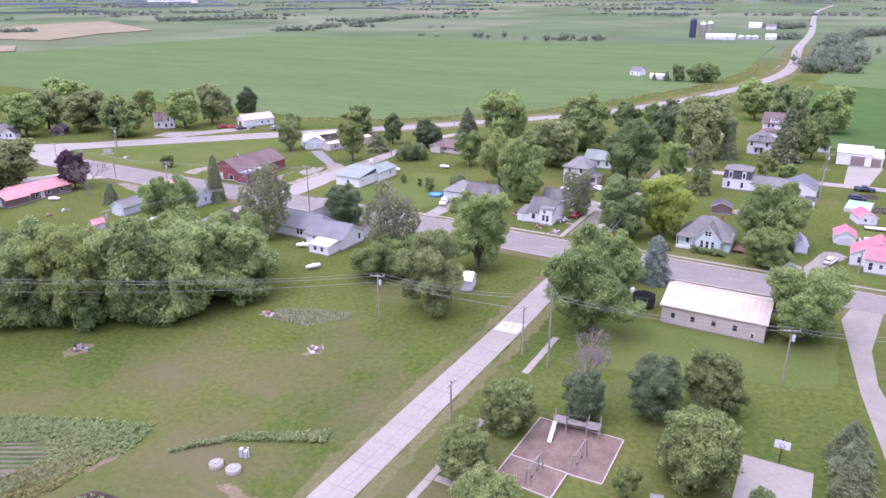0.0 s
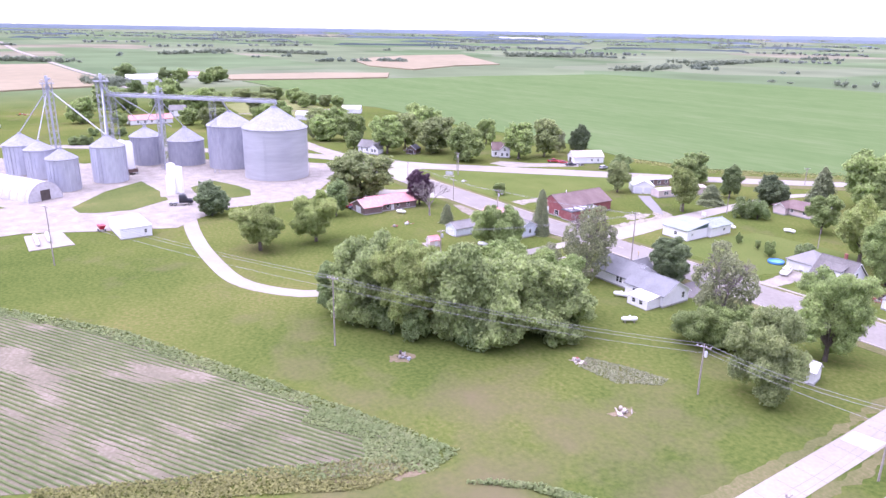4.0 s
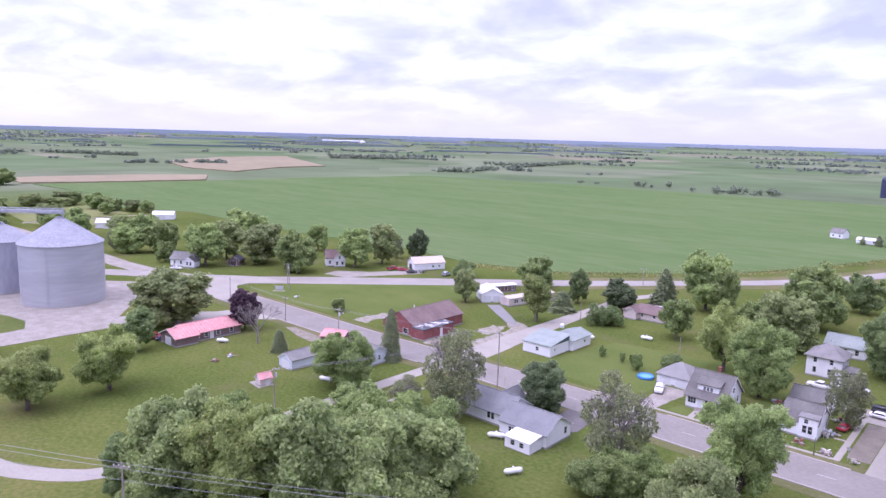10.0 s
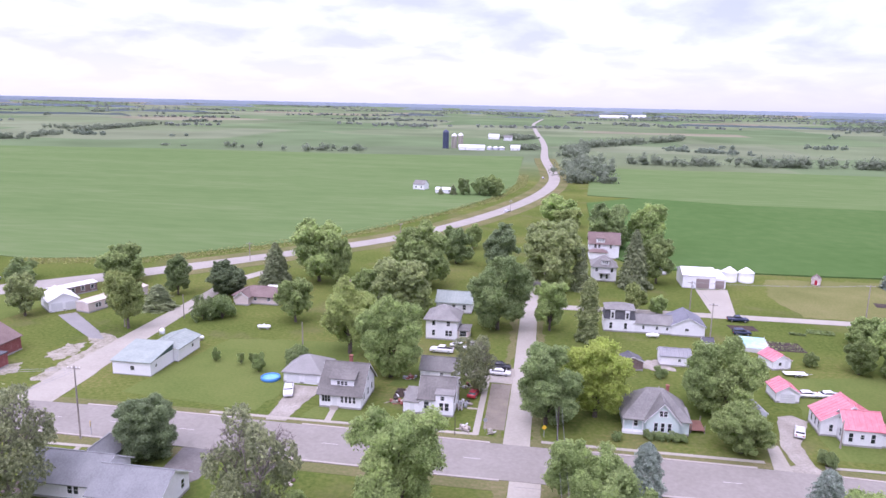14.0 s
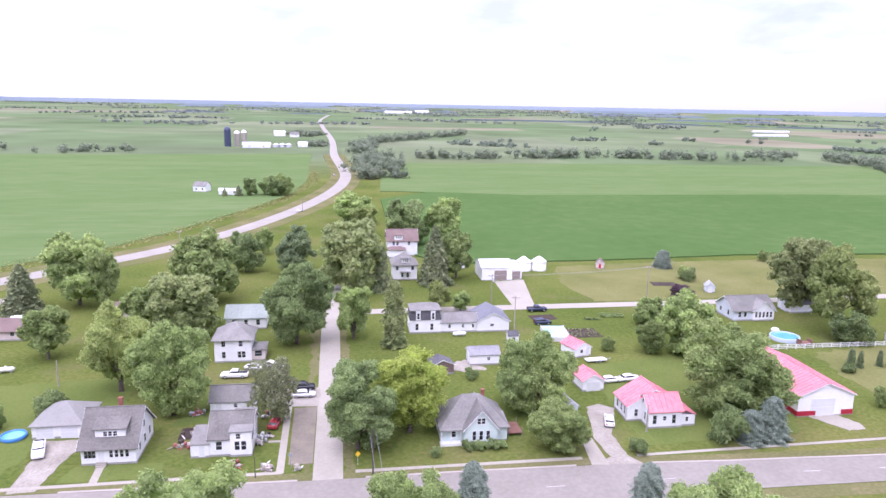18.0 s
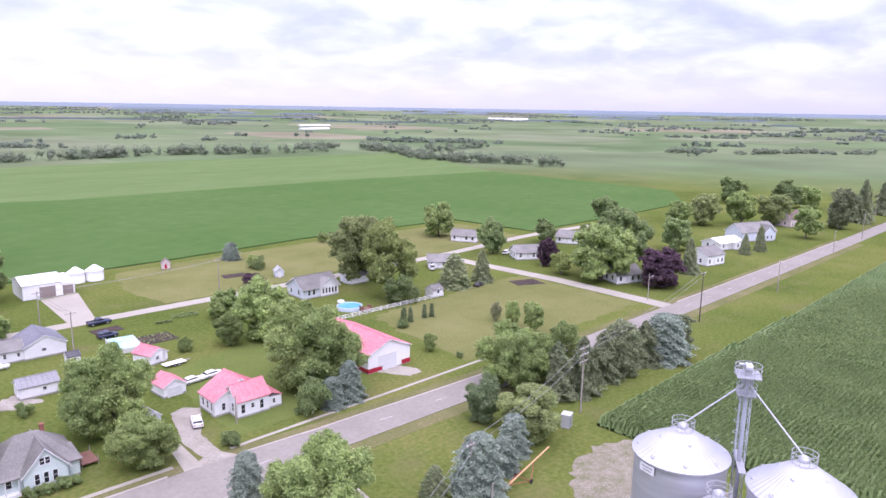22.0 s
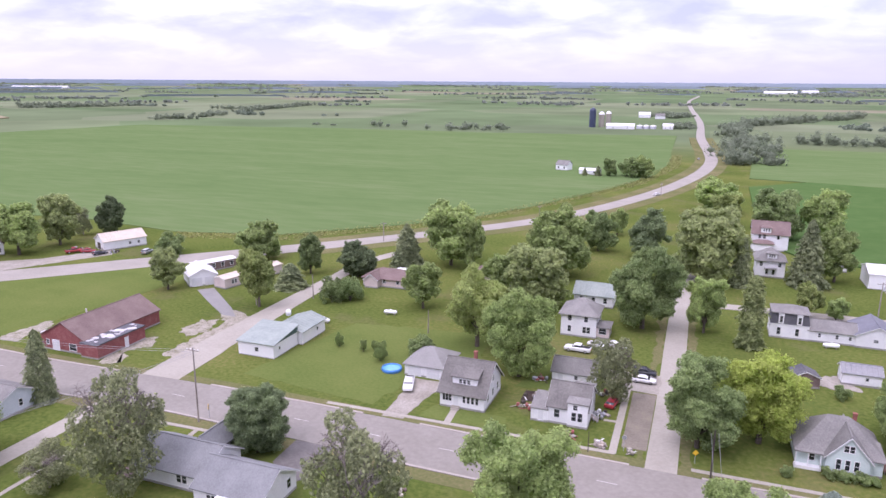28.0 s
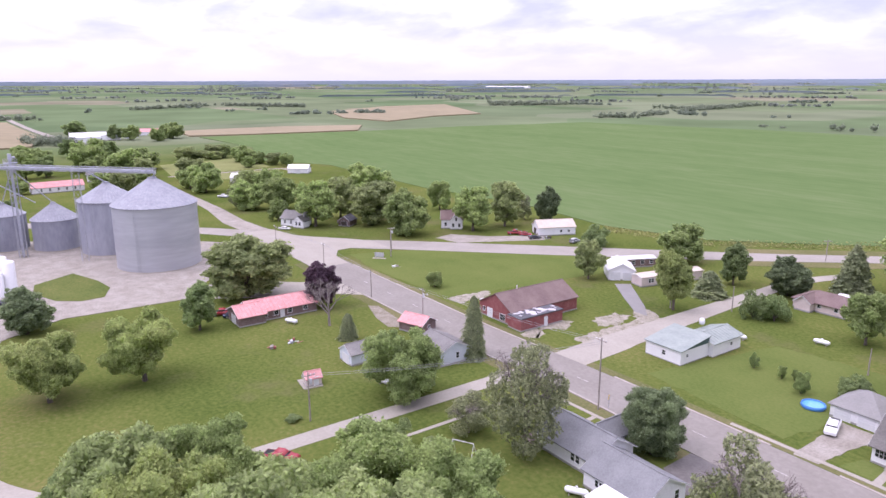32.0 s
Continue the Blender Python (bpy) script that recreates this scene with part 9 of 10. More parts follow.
PLAY = [(-2.0, -100.1), (-1.8, -85.4), (10.0, -84.8), (10.2, -95.0), (5.8, -95.2), (5.7, -100.5)]
paved("playground_bed", PLAY, CHIPS, "brown wood-chip playground bed", 0.05, "playground")
edge = thing("playground_edging", 0, 0, 0, 0, "pale timber edging round the playground", "edging")
for (ax, ay), (bx, by) in zip(PLAY, PLAY[1:] + PLAY[:1]):
    n = max(1, int(math.hypot(bx - ax, by - ay) / 2.4))
    for i in range(n):
        u0, u1 = i / n, (i + 0.97) / n
        d = math.degrees(math.atan2(by - ay, bx - ax))
        part("timber", shared(("timber",), lambda: boxed(0, 1, -0.09, 0.09, 0, 0.2), mat("pale_timber", [(0.42, 0.36, 0.30), (0.52, 0.46, 0.39)], 0.8, 0.6, 5)), None, edge).matrix_basis = pose(ax + (bx - ax) * u0, ay + (by - ay) * u0, 0, 0, 0, d) @ Matrix.Diagonal((math.hypot(bx - ax, by - ay) * (u1 - u0), 1, 1, 1))
for i in range(3):
    part("timber", shared(("timber",), lambda: None, None), None, edge).matrix_basis = pose(-1.9 + i * 2.6, -95.1, 0, 0, 0, 0) @ Matrix.Diagonal((2.6, 1, 1, 1))
pl = thing("play_structure", 2.2, -86.0, 0.05, 8, "wooden climbing frame with chain bridge and slide", "play equipment")
for x in (-1.6, 0.2, 3.0, 4.6):
    for y in (-0.8, 0.8):
        part("post", shared(("play_post",), lambda: boxed(-0.08, 0.08, -0.08, 0.08, 0, 2.5), WOOD_POLE), None, pl).location = (x, y, 0)
for x in (-0.7, 3.8):
    part("platform", shared(("play_platform",), lambda: boxed(-0.95, 0.95, -0.85, 0.85, 1.3, 1.4), WOOD_POLE), None, pl).location = (x, 0, 0)
part("bridge", box(box(boxed(0.2, 3.0, -0.6, 0.6, 1.2, 1.28), 0.2, 3.0, -0.65, -0.6, 1.9, 1.98), 0.2, 3.0, 0.6, 0.65, 1.9, 1.98), WOOD_POLE, pl)
bm = bmesh.new()
rows = []
for i in range(9):
    u = i / 8
    p = Vector((-1.3, -0.9 - 3.2 * u, 1.4 - 1.25 * u ** 0.85))
    rows.append([bm.verts.new(p + Vector(o)) for o in ((-0.28, 0, 0.22), (-0.24, 0, 0), (0.24, 0, 0), (0.28, 0, 0.22))])
for a, b in zip(rows, rows[1:]):
    for k in range(3):
        bm.faces.new((a[k], a[k + 1], b[k + 1], b[k]))
part("slide", bm, WHITE_METAL, pl, "white metal slide")
for x0, y0, t in ((2.4, -97.6, 88), (6.4, -92.4, 88)):
    sw = thing("swing_set", x0, y0, 0.05, t, "wooden swing frame with hanging seats", "swing set", "swing sets")
    part("beam", tubed((-2, 0, 2.4), (2, 0, 2.4), 0.09), WOOD_POLE, sw)
    for x in (-1.9, 1.9):
        for y in (-0.35, 0.35):
            part("leg", tubed((x, y, 0), (x, y * 0.4, 2.45), 0.09), WOOD_POLE, sw)
    for x in (-0.8, 0.8):
        part("chain", tube(tube(bmesh.new(), (x - 0.22, 0, 0.5), (x - 0.22, 0, 2.35), 0.02, n=4), (x + 0.22, 0, 0.5), (x + 0.22, 0, 2.35), 0.02, n=4), STEEL, sw)
        part("swing_seat", boxed(x - 0.25, x + 0.25, -0.1, 0.1, 0.46, 0.5), RUBBER, sw)
sw = thing("swing_set", -95.9, -53.4, 0, 30, "white metal swing frame on a lawn", "swing set", "swing sets")
part("beam", tubed((-1.8, 0, 2.3), (1.8, 0, 2.3), 0.05), TRIM, sw)
for x in (-1.8, 1.8):
    for y in (-1.1, 1.1):
        part("leg", tubed((x, y, 0), (x, 0, 2.3), 0.045), TRIM, sw)
paved("basketball_court", [(24.4, -80.1), (32.6, -80), (32.7, -97), (24.4, -96.6)], CONCRETE, "pale concrete basketball court", 0.06, "court")
hp = thing("basketball_hoop", 28.6, -80.3, 0.05, 0, "basketball hoop with white backboard on a dark pole", "basketball hoop")
part("pole", tubed((0, 0.5, 0), (0, 0.5, 3.9), 0.08), DARKWOOD, hp)
part("arm", tubed((0, 0.5, 3.3), (0, -0.55, 3.3), 0.05), DARKWOOD, hp)
part("backboard", boxed(-0.9, 0.9, -0.62, -0.58, 2.9, 4.0), TRIM, hp)
part("target", box(box(box(box(bmesh.new(), -0.3, 0.3, -0.64, -0.62, 3.05, 3.1), -0.3, 0.3, -0.64, -0.62, 3.5, 3.55), -0.3, -0.25, -0.64, -0.62, 3.1, 3.5), 0.25, 0.3, -0.64, -0.62, 3.1, 3.5), DARKWOOD, hp)
bm = bmesh.new()
ring = [(0.23 * math.cos(k * math.pi / 8), -0.87 + 0.23 * math.sin(k * math.pi / 8), 3.05) for k in range(17)]
for a, b in zip(ring, ring[1:]):
    tube(bm, a, b, 0.015, n=4, caps=False)
part("rim", bm, RED_TRIM, hp)
# fire ring: a grate on a square concrete pad
fp = thing("drain_cover", 16.7, -94.2, 0, 15, "square concrete pad with a round dark grate", "drain")
part("pad", boxed(-0.8, 0.8, -0.8, 0.8, -0.05, 0.1), CONCRETE, fp)
part("grate", lathe(bmesh.new(), [(0.45, 0.1), (0.45, 0.13), (0, 0.13)], 16), STEEL, fp)
paved("sand_bed", [(30.9, -102.3), (41, -101.5), (41.3, -106.4), (31.2, -107.3)], CHIPS, "timber-edged brown play bed", 0.05, "playground")
edge = thing("bed_edging", 0, 0, 0, 0, "dark timber edging of a play bed", "edging")
for (ax, ay), (bx, by) in zip([(30.9, -102.3), (41, -101.5), (41.3, -106.4), (31.2, -107.3)], [(41, -101.5), (41.3, -106.4), (31.2, -107.3), (30.9, -102.3)]):
    part("timber", tubed((ax, ay, 0.1), (bx, by, 0.1), 0.12, n=6), DARKWOOD, edge)
bl = thing("pale_boulder", 38.2, -104.4, 0, 20, "pale limestone boulder in a play bed", "boulder")
bm = bmesh.new()
bmesh.ops.create_icosphere(bm, subdivisions=3, radius=1.0)
for v in bm.verts:
    v.co *= 1 + 0.35 * noise.noise(v.co * 1.6)
    v.co = Vector((v.co.x * 1.4, v.co.y * 0.9, max(v.co.z, -0.3) * 0.6 + 0.18))
part("rock", bm, mat("limestone", [(0.48, 0.44, 0.36), (0.58, 0.54, 0.46)], 0.9, 0.8, 5, 0.5, 8), bl)
cl = thing("climbing_dome", 33.6, -103.8, 0, 0, "small red and grey climbing arc", "play equipment")
bm = bmesh.new()
for dy in (-0.8, 0.8):
    pts = [(1.6 * math.cos(math.pi * k / 10), dy, 1.7 * math.sin(math.pi * k / 10)) for k in range(11)]
    for a, b in zip(pts, pts[1:]):
        tube(bm, a, b, 0.05, n=5, caps=False)
for k in range(1, 10):
    tube(bm, (1.6 * math.cos(math.pi * k / 10), -0.8, 1.7 * math.sin(math.pi * k / 10)), (1.6 * math.cos(math.pi * k / 10), 0.8, 1.7 * math.sin(math.pi * k / 10)), 0.03, n=5)
part("arc", bm, STEEL, cl)
part("post", tubed((-1.3, 0, 0), (-1.3, 0, 2.2), 0.06), RED_TRIM, cl)
tr = thing("trampoline", 1.0, -40.6, 0, 0, "round trampoline with dark safety net", "trampoline")
part("mat", lathe(bmesh.new(), [(2.0, 0.85), (2.0, 0.9), (0, 0.9)], 24), RUBBER, tr)
part("net", lathe(bmesh.new(), [(2.1, 0.9), (2.12, 2.4)], 24), mat("dark_net", [(0.03, 0.03, 0.035), (0.05, 0.05, 0.055)], 0.9), tr)
for k in range(6):
    a = k * math.pi / 3
    part("pole", tubed((2.15 * math.cos(a), 2.15 * math.sin(a), 0), (2.15 * math.cos(a), 2.15 * math.sin(a), 2.5), 0.04), STEEL, tr)
for i, (x, y, c) in enumerate(((-4.8, -35.6, BLUE), (-3.6, -36.4, RED_TRIM), (-4.2, -34.4, mat("violet_plastic", [(0.25, 0.2, 0.4), (0.3, 0.25, 0.46)], 0.5)), (-2.6, -35.2, TRIM))):
    t = thing("toy_playhouse", x, y, 0, 30 * i, "bright plastic play toy in a yard", "toy", "yard toys")
    bm = boxed(-0.4, 0.4, -0.35, 0.35, 0, 0.7)
    poly(bm, (-0.5, -0.45, 0.7), (0.5, -0.45, 0.7), (0.5, 0, 1.1), (-0.5, 0, 1.1))
    poly(bm, (-0.5, 0.45, 0.7), (-0.5, 0, 1.1), (0.5, 0, 1.1), (0.5, 0.45, 0.7))
    part("shell", bm, c, t)
for x, y, r in ((-33.8, -115.5, 0.95), (-31.1, -115.2, 1.0)):
    t = thing("well_cap", x, y, 0, 0, "round concrete well cap in a lawn", "well cap", "well caps")
    part("rim", lathe(bmesh.new(), [(r, 0), (r, 0.5), (r - 0.15, 0.55), (0, 0.6)], 24), CONCRETE, t)
    part("hatch", boxed(-0.3, 0.3, -0.3, 0.3, 0.58, 0.66), STEEL, t)
t = thing("pump_unit", -32.1, -112.4, 0, 20, "grey pump unit with white boxes", "pump")
part("cabinet", box(boxed(-0.5, 0, -0.3, 0.3, 0, 1.3), 0.1, 0.6, -0.3, 0.3, 0, 1.0), GREYCAN, t)
part("pipe", tubed((0.7, 0, 0), (0.7, 0, 1.5), 0.09), TRIM, t)
for x, y, r in ((-59, -78.7, 0.9), (-58.2, -78.1, 0.6), (-42.4, -85.0, 0.5), (-53.8, -31.5, 0.9), (-120.3, -88.6, 0.7)):
    t = thing("rubble_pile", x, y, 0, 0, "small heap of pale stones and rubble", "rubble", "rubble heaps")
    g = random.Random(int(x * 7))
    for k in range(9):
        bm = bmesh.new()
        bmesh.ops.create_icosphere(bm, subdivisions=1, radius=r * g.uniform(0.22, 0.42))
        for v in bm.verts:
            v.co *= g.uniform(0.75, 1.2)
        part("stone", bm, MATS["limestone"] if k % 3 else BRICK_BROWN, t).location = (g.uniform(-r, r), g.uniform(-r, r) * 0.8, r * 0.14)
mb = thing("mailbox", -14.2, -122.8, 0, 0, "dark mailbox on a short post", "mailbox")
part("post", boxed(-0.05, 0.05, -0.05, 0.05, 0, 1.0), DARKWOOD, mb)
part("box", tubed((-0.1, -0.3, 1.1), (-0.1, 0.3, 1.1), 0.15, n=10), RUBBER, mb)

# ---------- clutter round the cottage ----------
def heap(name, x, y, size, count, mats, label, category, seed):
    """Odd boards, boxes and drums lying in a loose heap."""
    g = random.Random(seed)
    top = thing(name, x, y, 0, g.uniform(0, 90), label, category)
    for i in range(count):
        m = g.choice(mats)
        px, py = g.gauss(0, size * 0.4), g.gauss(0, size * 0.4)
        if i % 3 == 0:
            ob = part("board", boxed(-g.uniform(0.5, 1.3), g.uniform(0.5, 1.3), -0.09, 0.09, 0, 0.05), m, top)
        elif i % 3 == 1:
            a, b = g.uniform(0.2, 0.5), g.uniform(0.15, 0.4)
            ob = part("crate", boxed(-a, a, -b, b, 0, g.uniform(0.2, 0.55)), m, top)
        else:
            ob = part("drum", lathe(bmesh.new(), [(0.0, 0), (0.25, 0), (0.27, 0.3), (0.25, 0.6), (0, 0.6)], 10), m, top)
        ob.matrix_basis = pose(px, py, 0.02 + 0.03 * i % 0.25, 0, g.uniform(-6, 6), g.uniform(0, 180))
    return top


RED_JUNK = mat("faded_red_plastic", [(0.30, 0.09, 0.08), (0.38, 0.15, 0.13)], 0.6)
JUNK = [TRIM, WOOD_POLE, STEEL, RED_JUNK, DARK_POLE, CONCRETE]
heap("scrap_pile", -43.6, 1.2, 2.0, 20, JUNK, "heap of odds and ends beside a cottage", "clutter", 1)
heap("scrap_pile", -43.4, 5.6, 2.0, 12, JUNK, "heap of odds and ends beside a cottage", "clutter", 2)
heap("scrap_pile", -44.0, 13.4, 1.8, 10, JUNK, "white drums and boards by a garage", "clutter", 3)
heap("scrap_pile", -31.0, 2.8, 1.6, 14, [WOOD_POLE, DARK_POLE, STEEL, TRIM], "boards and boxes by cottage steps", "clutter", 4)
heap("scrap_pile", -29.3, -7.6, 1.6, 14, [WOOD_POLE, TRIM, TAN_SIDING], "pale boards stacked on grass", "clutter", 5)
heap("scrap_pile", -34.8, -6.2, 1.4, 9, [TAN_SIDING, WOOD_POLE, RED_JUNK], "low scatter of boards on lawn", "clutter", 6)
heap("scrap_pile", -31.5, 11.5, 1.6, 10, JUNK, "odds and ends beneath a grey tree", "clutter", 7)
heap("scrap_pile", -24.4, -8.6, 1.0, 5, [CONCRETE, TRIM], "broken pale blocks by the corner", "clutter", 8)
st = thing("wooden_stairs", -30.9, 0.6, 0, 0, "grey wooden porch stairs with rails", "stairs")
for i in range(5):
    part("tread", boxed(-1.5 + i * 0.28, -1.2 + i * 0.28, -0.7, 0.7, 0.75 - i * 0.17, 0.8 - i * 0.17), WOOD_POLE, st)
for s_ in (-0.72, 0.72):
    part("handrail", tubed((-1.5, s_, 1.7), (0.0, s_, 0.9), 0.05), TRIM, st)
    for i in (0, 2, 4):
        part("rail_post", tubed((-1.45 + i * 0.3, s_, 0), (-1.45 + i * 0.3, s_, 1.7 - i * 0.17), 0.04), TRIM, st)
car(-29.6, 7.6, 80, "red", "dull red car parked under a tree", z=0.0)
s = thing("stop_sign", -25.8, -8.2, 0, 180, "octagonal street sign seen from behind on a post", "road sign")
part("post", tubed((0, 0, 0), (0, 0, 2.6), 0.035), STEEL, s)
part("plate", lathe(bmesh.new(), [(0, -0.015), (0.38, -0.015), (0.38, 0.015), (0, 0.015)], 8, smooth=False), STEEL, s).matrix_basis = pose(0, -0.05, 2.3, 90, 22.5, 0)
paved("front_walk", [(-56.1, -4.6), (-54.9, -4.6), (-54.5, -9.9), (-55.7, -9.9)], CONCRETE, "short concrete walk to a porch", 0.05)
paved("front_walk", [(-30.2, 0.9), (-27.2, 0.9), (-27.2, 1.6), (-30.2, 1.6)], CONCRETE, "short concrete walk to a porch", 0.05)

# ---------- paint on the roads ----------
MARK = mat("worn_road_paint", [(0.42, 0.40, 0.37), (0.52, 0.50, 0.47)], 0.8, 0.8, 6)
centre = thing("lane_marks", 0, 0, 0, 0, "worn pale centre dashes on the main street", "road marking", kind="structure")
dash = finish("dash", boxed(-1.5, 1.5, -0.06, 0.06, 0, 0.006), MARK)
spots = [Vector(p) for p in MAIN if -200 < p[0] < 330]
run = 0.0
for a, b in zip(spots, spots[1:]):
    run += (b - a).length
    if run > 11.5:
        run = 0.0
        d = b - a
        part("dash", dash, None, centre).matrix_basis = pose(a.x, a.y, lift + 0.004, 0, 0, math.degrees(math.atan2(d.y, d.x)))
# dark tar joints across the pale streets
joints = thing("road_joints", 0, 0, 0, 0, "dark sealed joints across the concrete street", "road marking", kind="structure")
seam = finish("seam", boxed(-2.3, 2.3, -0.035, 0.035, 0, 0.005), mat("tar_seam", [(0.16, 0.15, 0.15), (0.22, 0.205, 0.20)], 0.9))
for i in range(20):
    part("seam", seam, None, joints).matrix_basis = pose(-17.2, -26 - i * 5.0, 0.041, 0, 0, 0.6)

# ---------- things about the western lawns ----------
sg = thing("lawn_sign", -211.7, -2.3, 0, 40, "grey board sign on posts in a lawn corner", "sign")
part("board", boxed(-1.6, 1.6, -0.06, 0.06, 0.5, 1.9), GREYCAN, sg)
for s_ in (-1.4, 1.4):
    part("post", boxed(s_ - 0.07, s_ + 0.07, -0.07, 0.07, 0, 2.0), WOOD_POLE, sg)
part("footing", boxed(-2.2, 2.2, -0.9, 0.6, -0.05, 0.08), CONCRETE, sg)
heap("scrap_pile", -214.5, 61.2, 3.5, 14, [RED_JUNK, STEEL, DARK_POLE, RED_TRIM], "red and dark machine parts in a gravel yard", "clutter", 21)
heap("scrap_pile", -205.6, 59.9, 3.0, 14, [RED_JUNK, STEEL, DARK_POLE, WOOD_POLE], "machine parts and drums before a workshop", "clutter", 22)
heap("scrap_pile", -201.3, 63.0, 3.0, 10, [STEEL, DARK_POLE, WOOD_POLE], "old boards and drums beside a workshop", "clutter", 23)
heap("scrap_pile", -156.3, -60.8, 1.2, 6, [RED_JUNK, WOOD_POLE], "low stack of reddish boards on grass", "clutter", 24)
heap("garden_toys", -156.2, -56.1, 1.6, 7, [TRIM, STEEL, RED_JUNK], "scattered garden toys on grass", "toys", 25)
heap("scrap_pile", -199.7, -3.2, 1.2, 5, [TRIM, CONCRETE], "pale blocks lying on a lawn", "clutter", 26)
heap("scrap_pile", -273.5, 14.1, 3.0, 10, JUNK, "odds and ends beside a grey house", "clutter", 27)

pd = thing("cable_pedestal", 42.3, -31, 0, 0, "small white utility pedestal on roadside grass", "utility box")
part("body", boxed(-0.4, 0.4, -0.35, 0.35, 0, 1.1), TRIM, pd)
part("cap", lathe(bmesh.new(), [(0.55, 1.08), (0.5, 1.25), (0.2, 1.38), (0, 1.4)], 8), TRIM, pd)

# ---------- far farms and woods ----------


def silo(x, y, r, high, material, label):
    t = thing("silo", x, y, rise(x, y), 0, label, "silo", "farm silos")
    part("shaft", lathe(bmesh.new(), [(r, -1), (r, high)], 20), material, t)
    part("dome", lathe(bmesh.new(), [(r + 0.1, high), (r * 0.85, high + r * 0.5), (r * 0.4, high + r * 0.85), (0, high + r)], 20), PALE_ROOF if material != NAVY else NAVY, t)


NAVY = mat("navy_enamel", [(0.045, 0.055, 0.10), (0.06, 0.075, 0.12)], 0.4)
silo(-160, 815, 4.2, 21, NAVY, "tall dark blue farm silo")
silo(-150, 826, 3.8, 16, CONCRETE, "grey concrete farm silo with dome")
silo(-141.5, 828, 3.6, 17, CONCRETE, "grey concrete farm silo with dome")
FARM = [(-122, 795, 34, 11, 4, 3, 4, WHITE, PALE_ROOF, "long white barn with pale roof"), (-66, 815, 12, 9, 4, 3, 0, WHITE, PALE_ROOF, "white farm shed beside silos"), (-92, 1060, 14, 9, 5, 3.5, 10, WHITE, GREY_ROOF, "white farmhouse far off"), (-118, 1090, 18, 10, 5, 4, 0, WHITE, PALE_ROOF, "white barn far off"),
        (-106, 352, 8.5, 7, 3.6, 2.6, -18, WHITE, GREY_ROOF, "small white farm building at a field edge"), (-86, 335, 13, 5, 2.6, 1.2, -8, WHITE, PALE_ROOF, "long low white shed behind spruces"),
        (885, 1270, 85, 12, 2.6, 2, 10, WHITE, PALE_ROOF, "very long white livestock barn"), (1010, 1462, 90, 12, 2.6, 2, -2, WHITE, PALE_ROOF, "very long white livestock barn"), (2100, 1750, 160, 18, 5, 4, -35, WHITE, PALE_ROOF, "very long white livestock barn"), (-2600, 2050, 250, 20, 6, 4, 13, WHITE, PALE_ROOF, "very long white livestock barn"),
        (945, 69, 24, 12, 5, 4, -30, WHITE, PALE_ROOF, "white farm barn beside the road"), (975, 80, 14, 10, 5, 4, -30, WHITE, GREY_ROOF, "white farmhouse far along the road"),
        (-761, -10, 26, 14, 6, 4, 80, WHITE, PALE_ROOF, "white barn beyond the elevator"), (-790, 15, 20, 10, 5, 3, 60, WHITE, PALE_ROOF, "white barn beyond the elevator"), (-835, 62, 24, 12, 4, 3, 60, WHITE, SALMON_ROOF, "low barn with faded roof far off"), (-2450, -120, 90, 16, 6, 5, 40, WHITE, PALE_ROOF, "white farm buildings on the skyline"),
        (230, 2960, 120, 18, 6, 5, 10, WHITE, PALE_ROOF, "white farm buildings on the skyline"), (340, 3020, 60, 18, 8, 5, 10, WHITE, PALE_ROOF, "white farm buildings on the skyline")]
for x, y, L, W_, hh, r, t, wm, rm, lab in FARM:
    b = thing("farm_building", x, y, rise(x, y), t, lab, "farm building", "far farms")
    w = Wing(b, 0, 0, L, W_, hh, r, over=0.3, wall=wm, cover=rm, fascia=False)
    if L < 40 and abs(y) < 900:
        w.windows("s", (-L * 0.25, L * 0.25), 1.2, 1.0, 1.2)
for x, y in ((-100, 812), (-92, 813), (-84, 814), (-802, 36), (-812, 44), (46.5, 123), (52.1, 123)):
    near = x > 0
    t = thing("small_bin", x, y, rise(x, y), 0, "small pale grain bin with cone roof", "grain bin", "farm bins")
    r = 2.6 if near else 4.0
    part("wall", lathe(bmesh.new(), [(r, 0), (r + 0.04, 0.8), (r, 0.85), (r + 0.04, 1.7), (r, 1.75), (r + 0.04, 2.6), (r, 3.4)], 24), WHITE_METAL if near else GALV_NEW, t)
    part("roof", lathe(bmesh.new(), [(r + 0.15, 3.35), (0.4, 5.0), (0, 5.05)], 24, smooth=False), PALE_ROOF, t)

# bare and stubble fields, far
DRY = mat("ripe_stubble", [(0.21, 0.178, 0.098), (0.25, 0.208, 0.118), (0.285, 0.236, 0.14)], 0.95, 0.006, 0.05)


def far_patch(name, pts, material, label):
    return tagged(part(name, draped(pts, 1.0), material, None), label, "crop field", kind="structure")


far_patch("stubble_field", [(-685, -240), (-697, -178), (-725, -105), (-736, -57), (-860, -38), (-1044, -46), (-1175, -50), (-1174, -141), (-1130, -234), (-1053, -229), (-1015, -178), (-817, -153), (-785, -175), (-792, -250)], DRY, "pale dry stubble field far off")
far_patch("stubble_field", [(-858, 100), (-866, 140), (-865, 233), (-832, 325), (-752, 277), (-763, 165), (-781, 92)], DRY, "pale dry stubble field far off")
far_patch("stubble_field", [(-1189, 449), (-1302, 628), (-1325, 800), (-973, 630), (-961, 524), (-890, 400), (-1000, 385)], DRY, "pale dry stubble field far off")


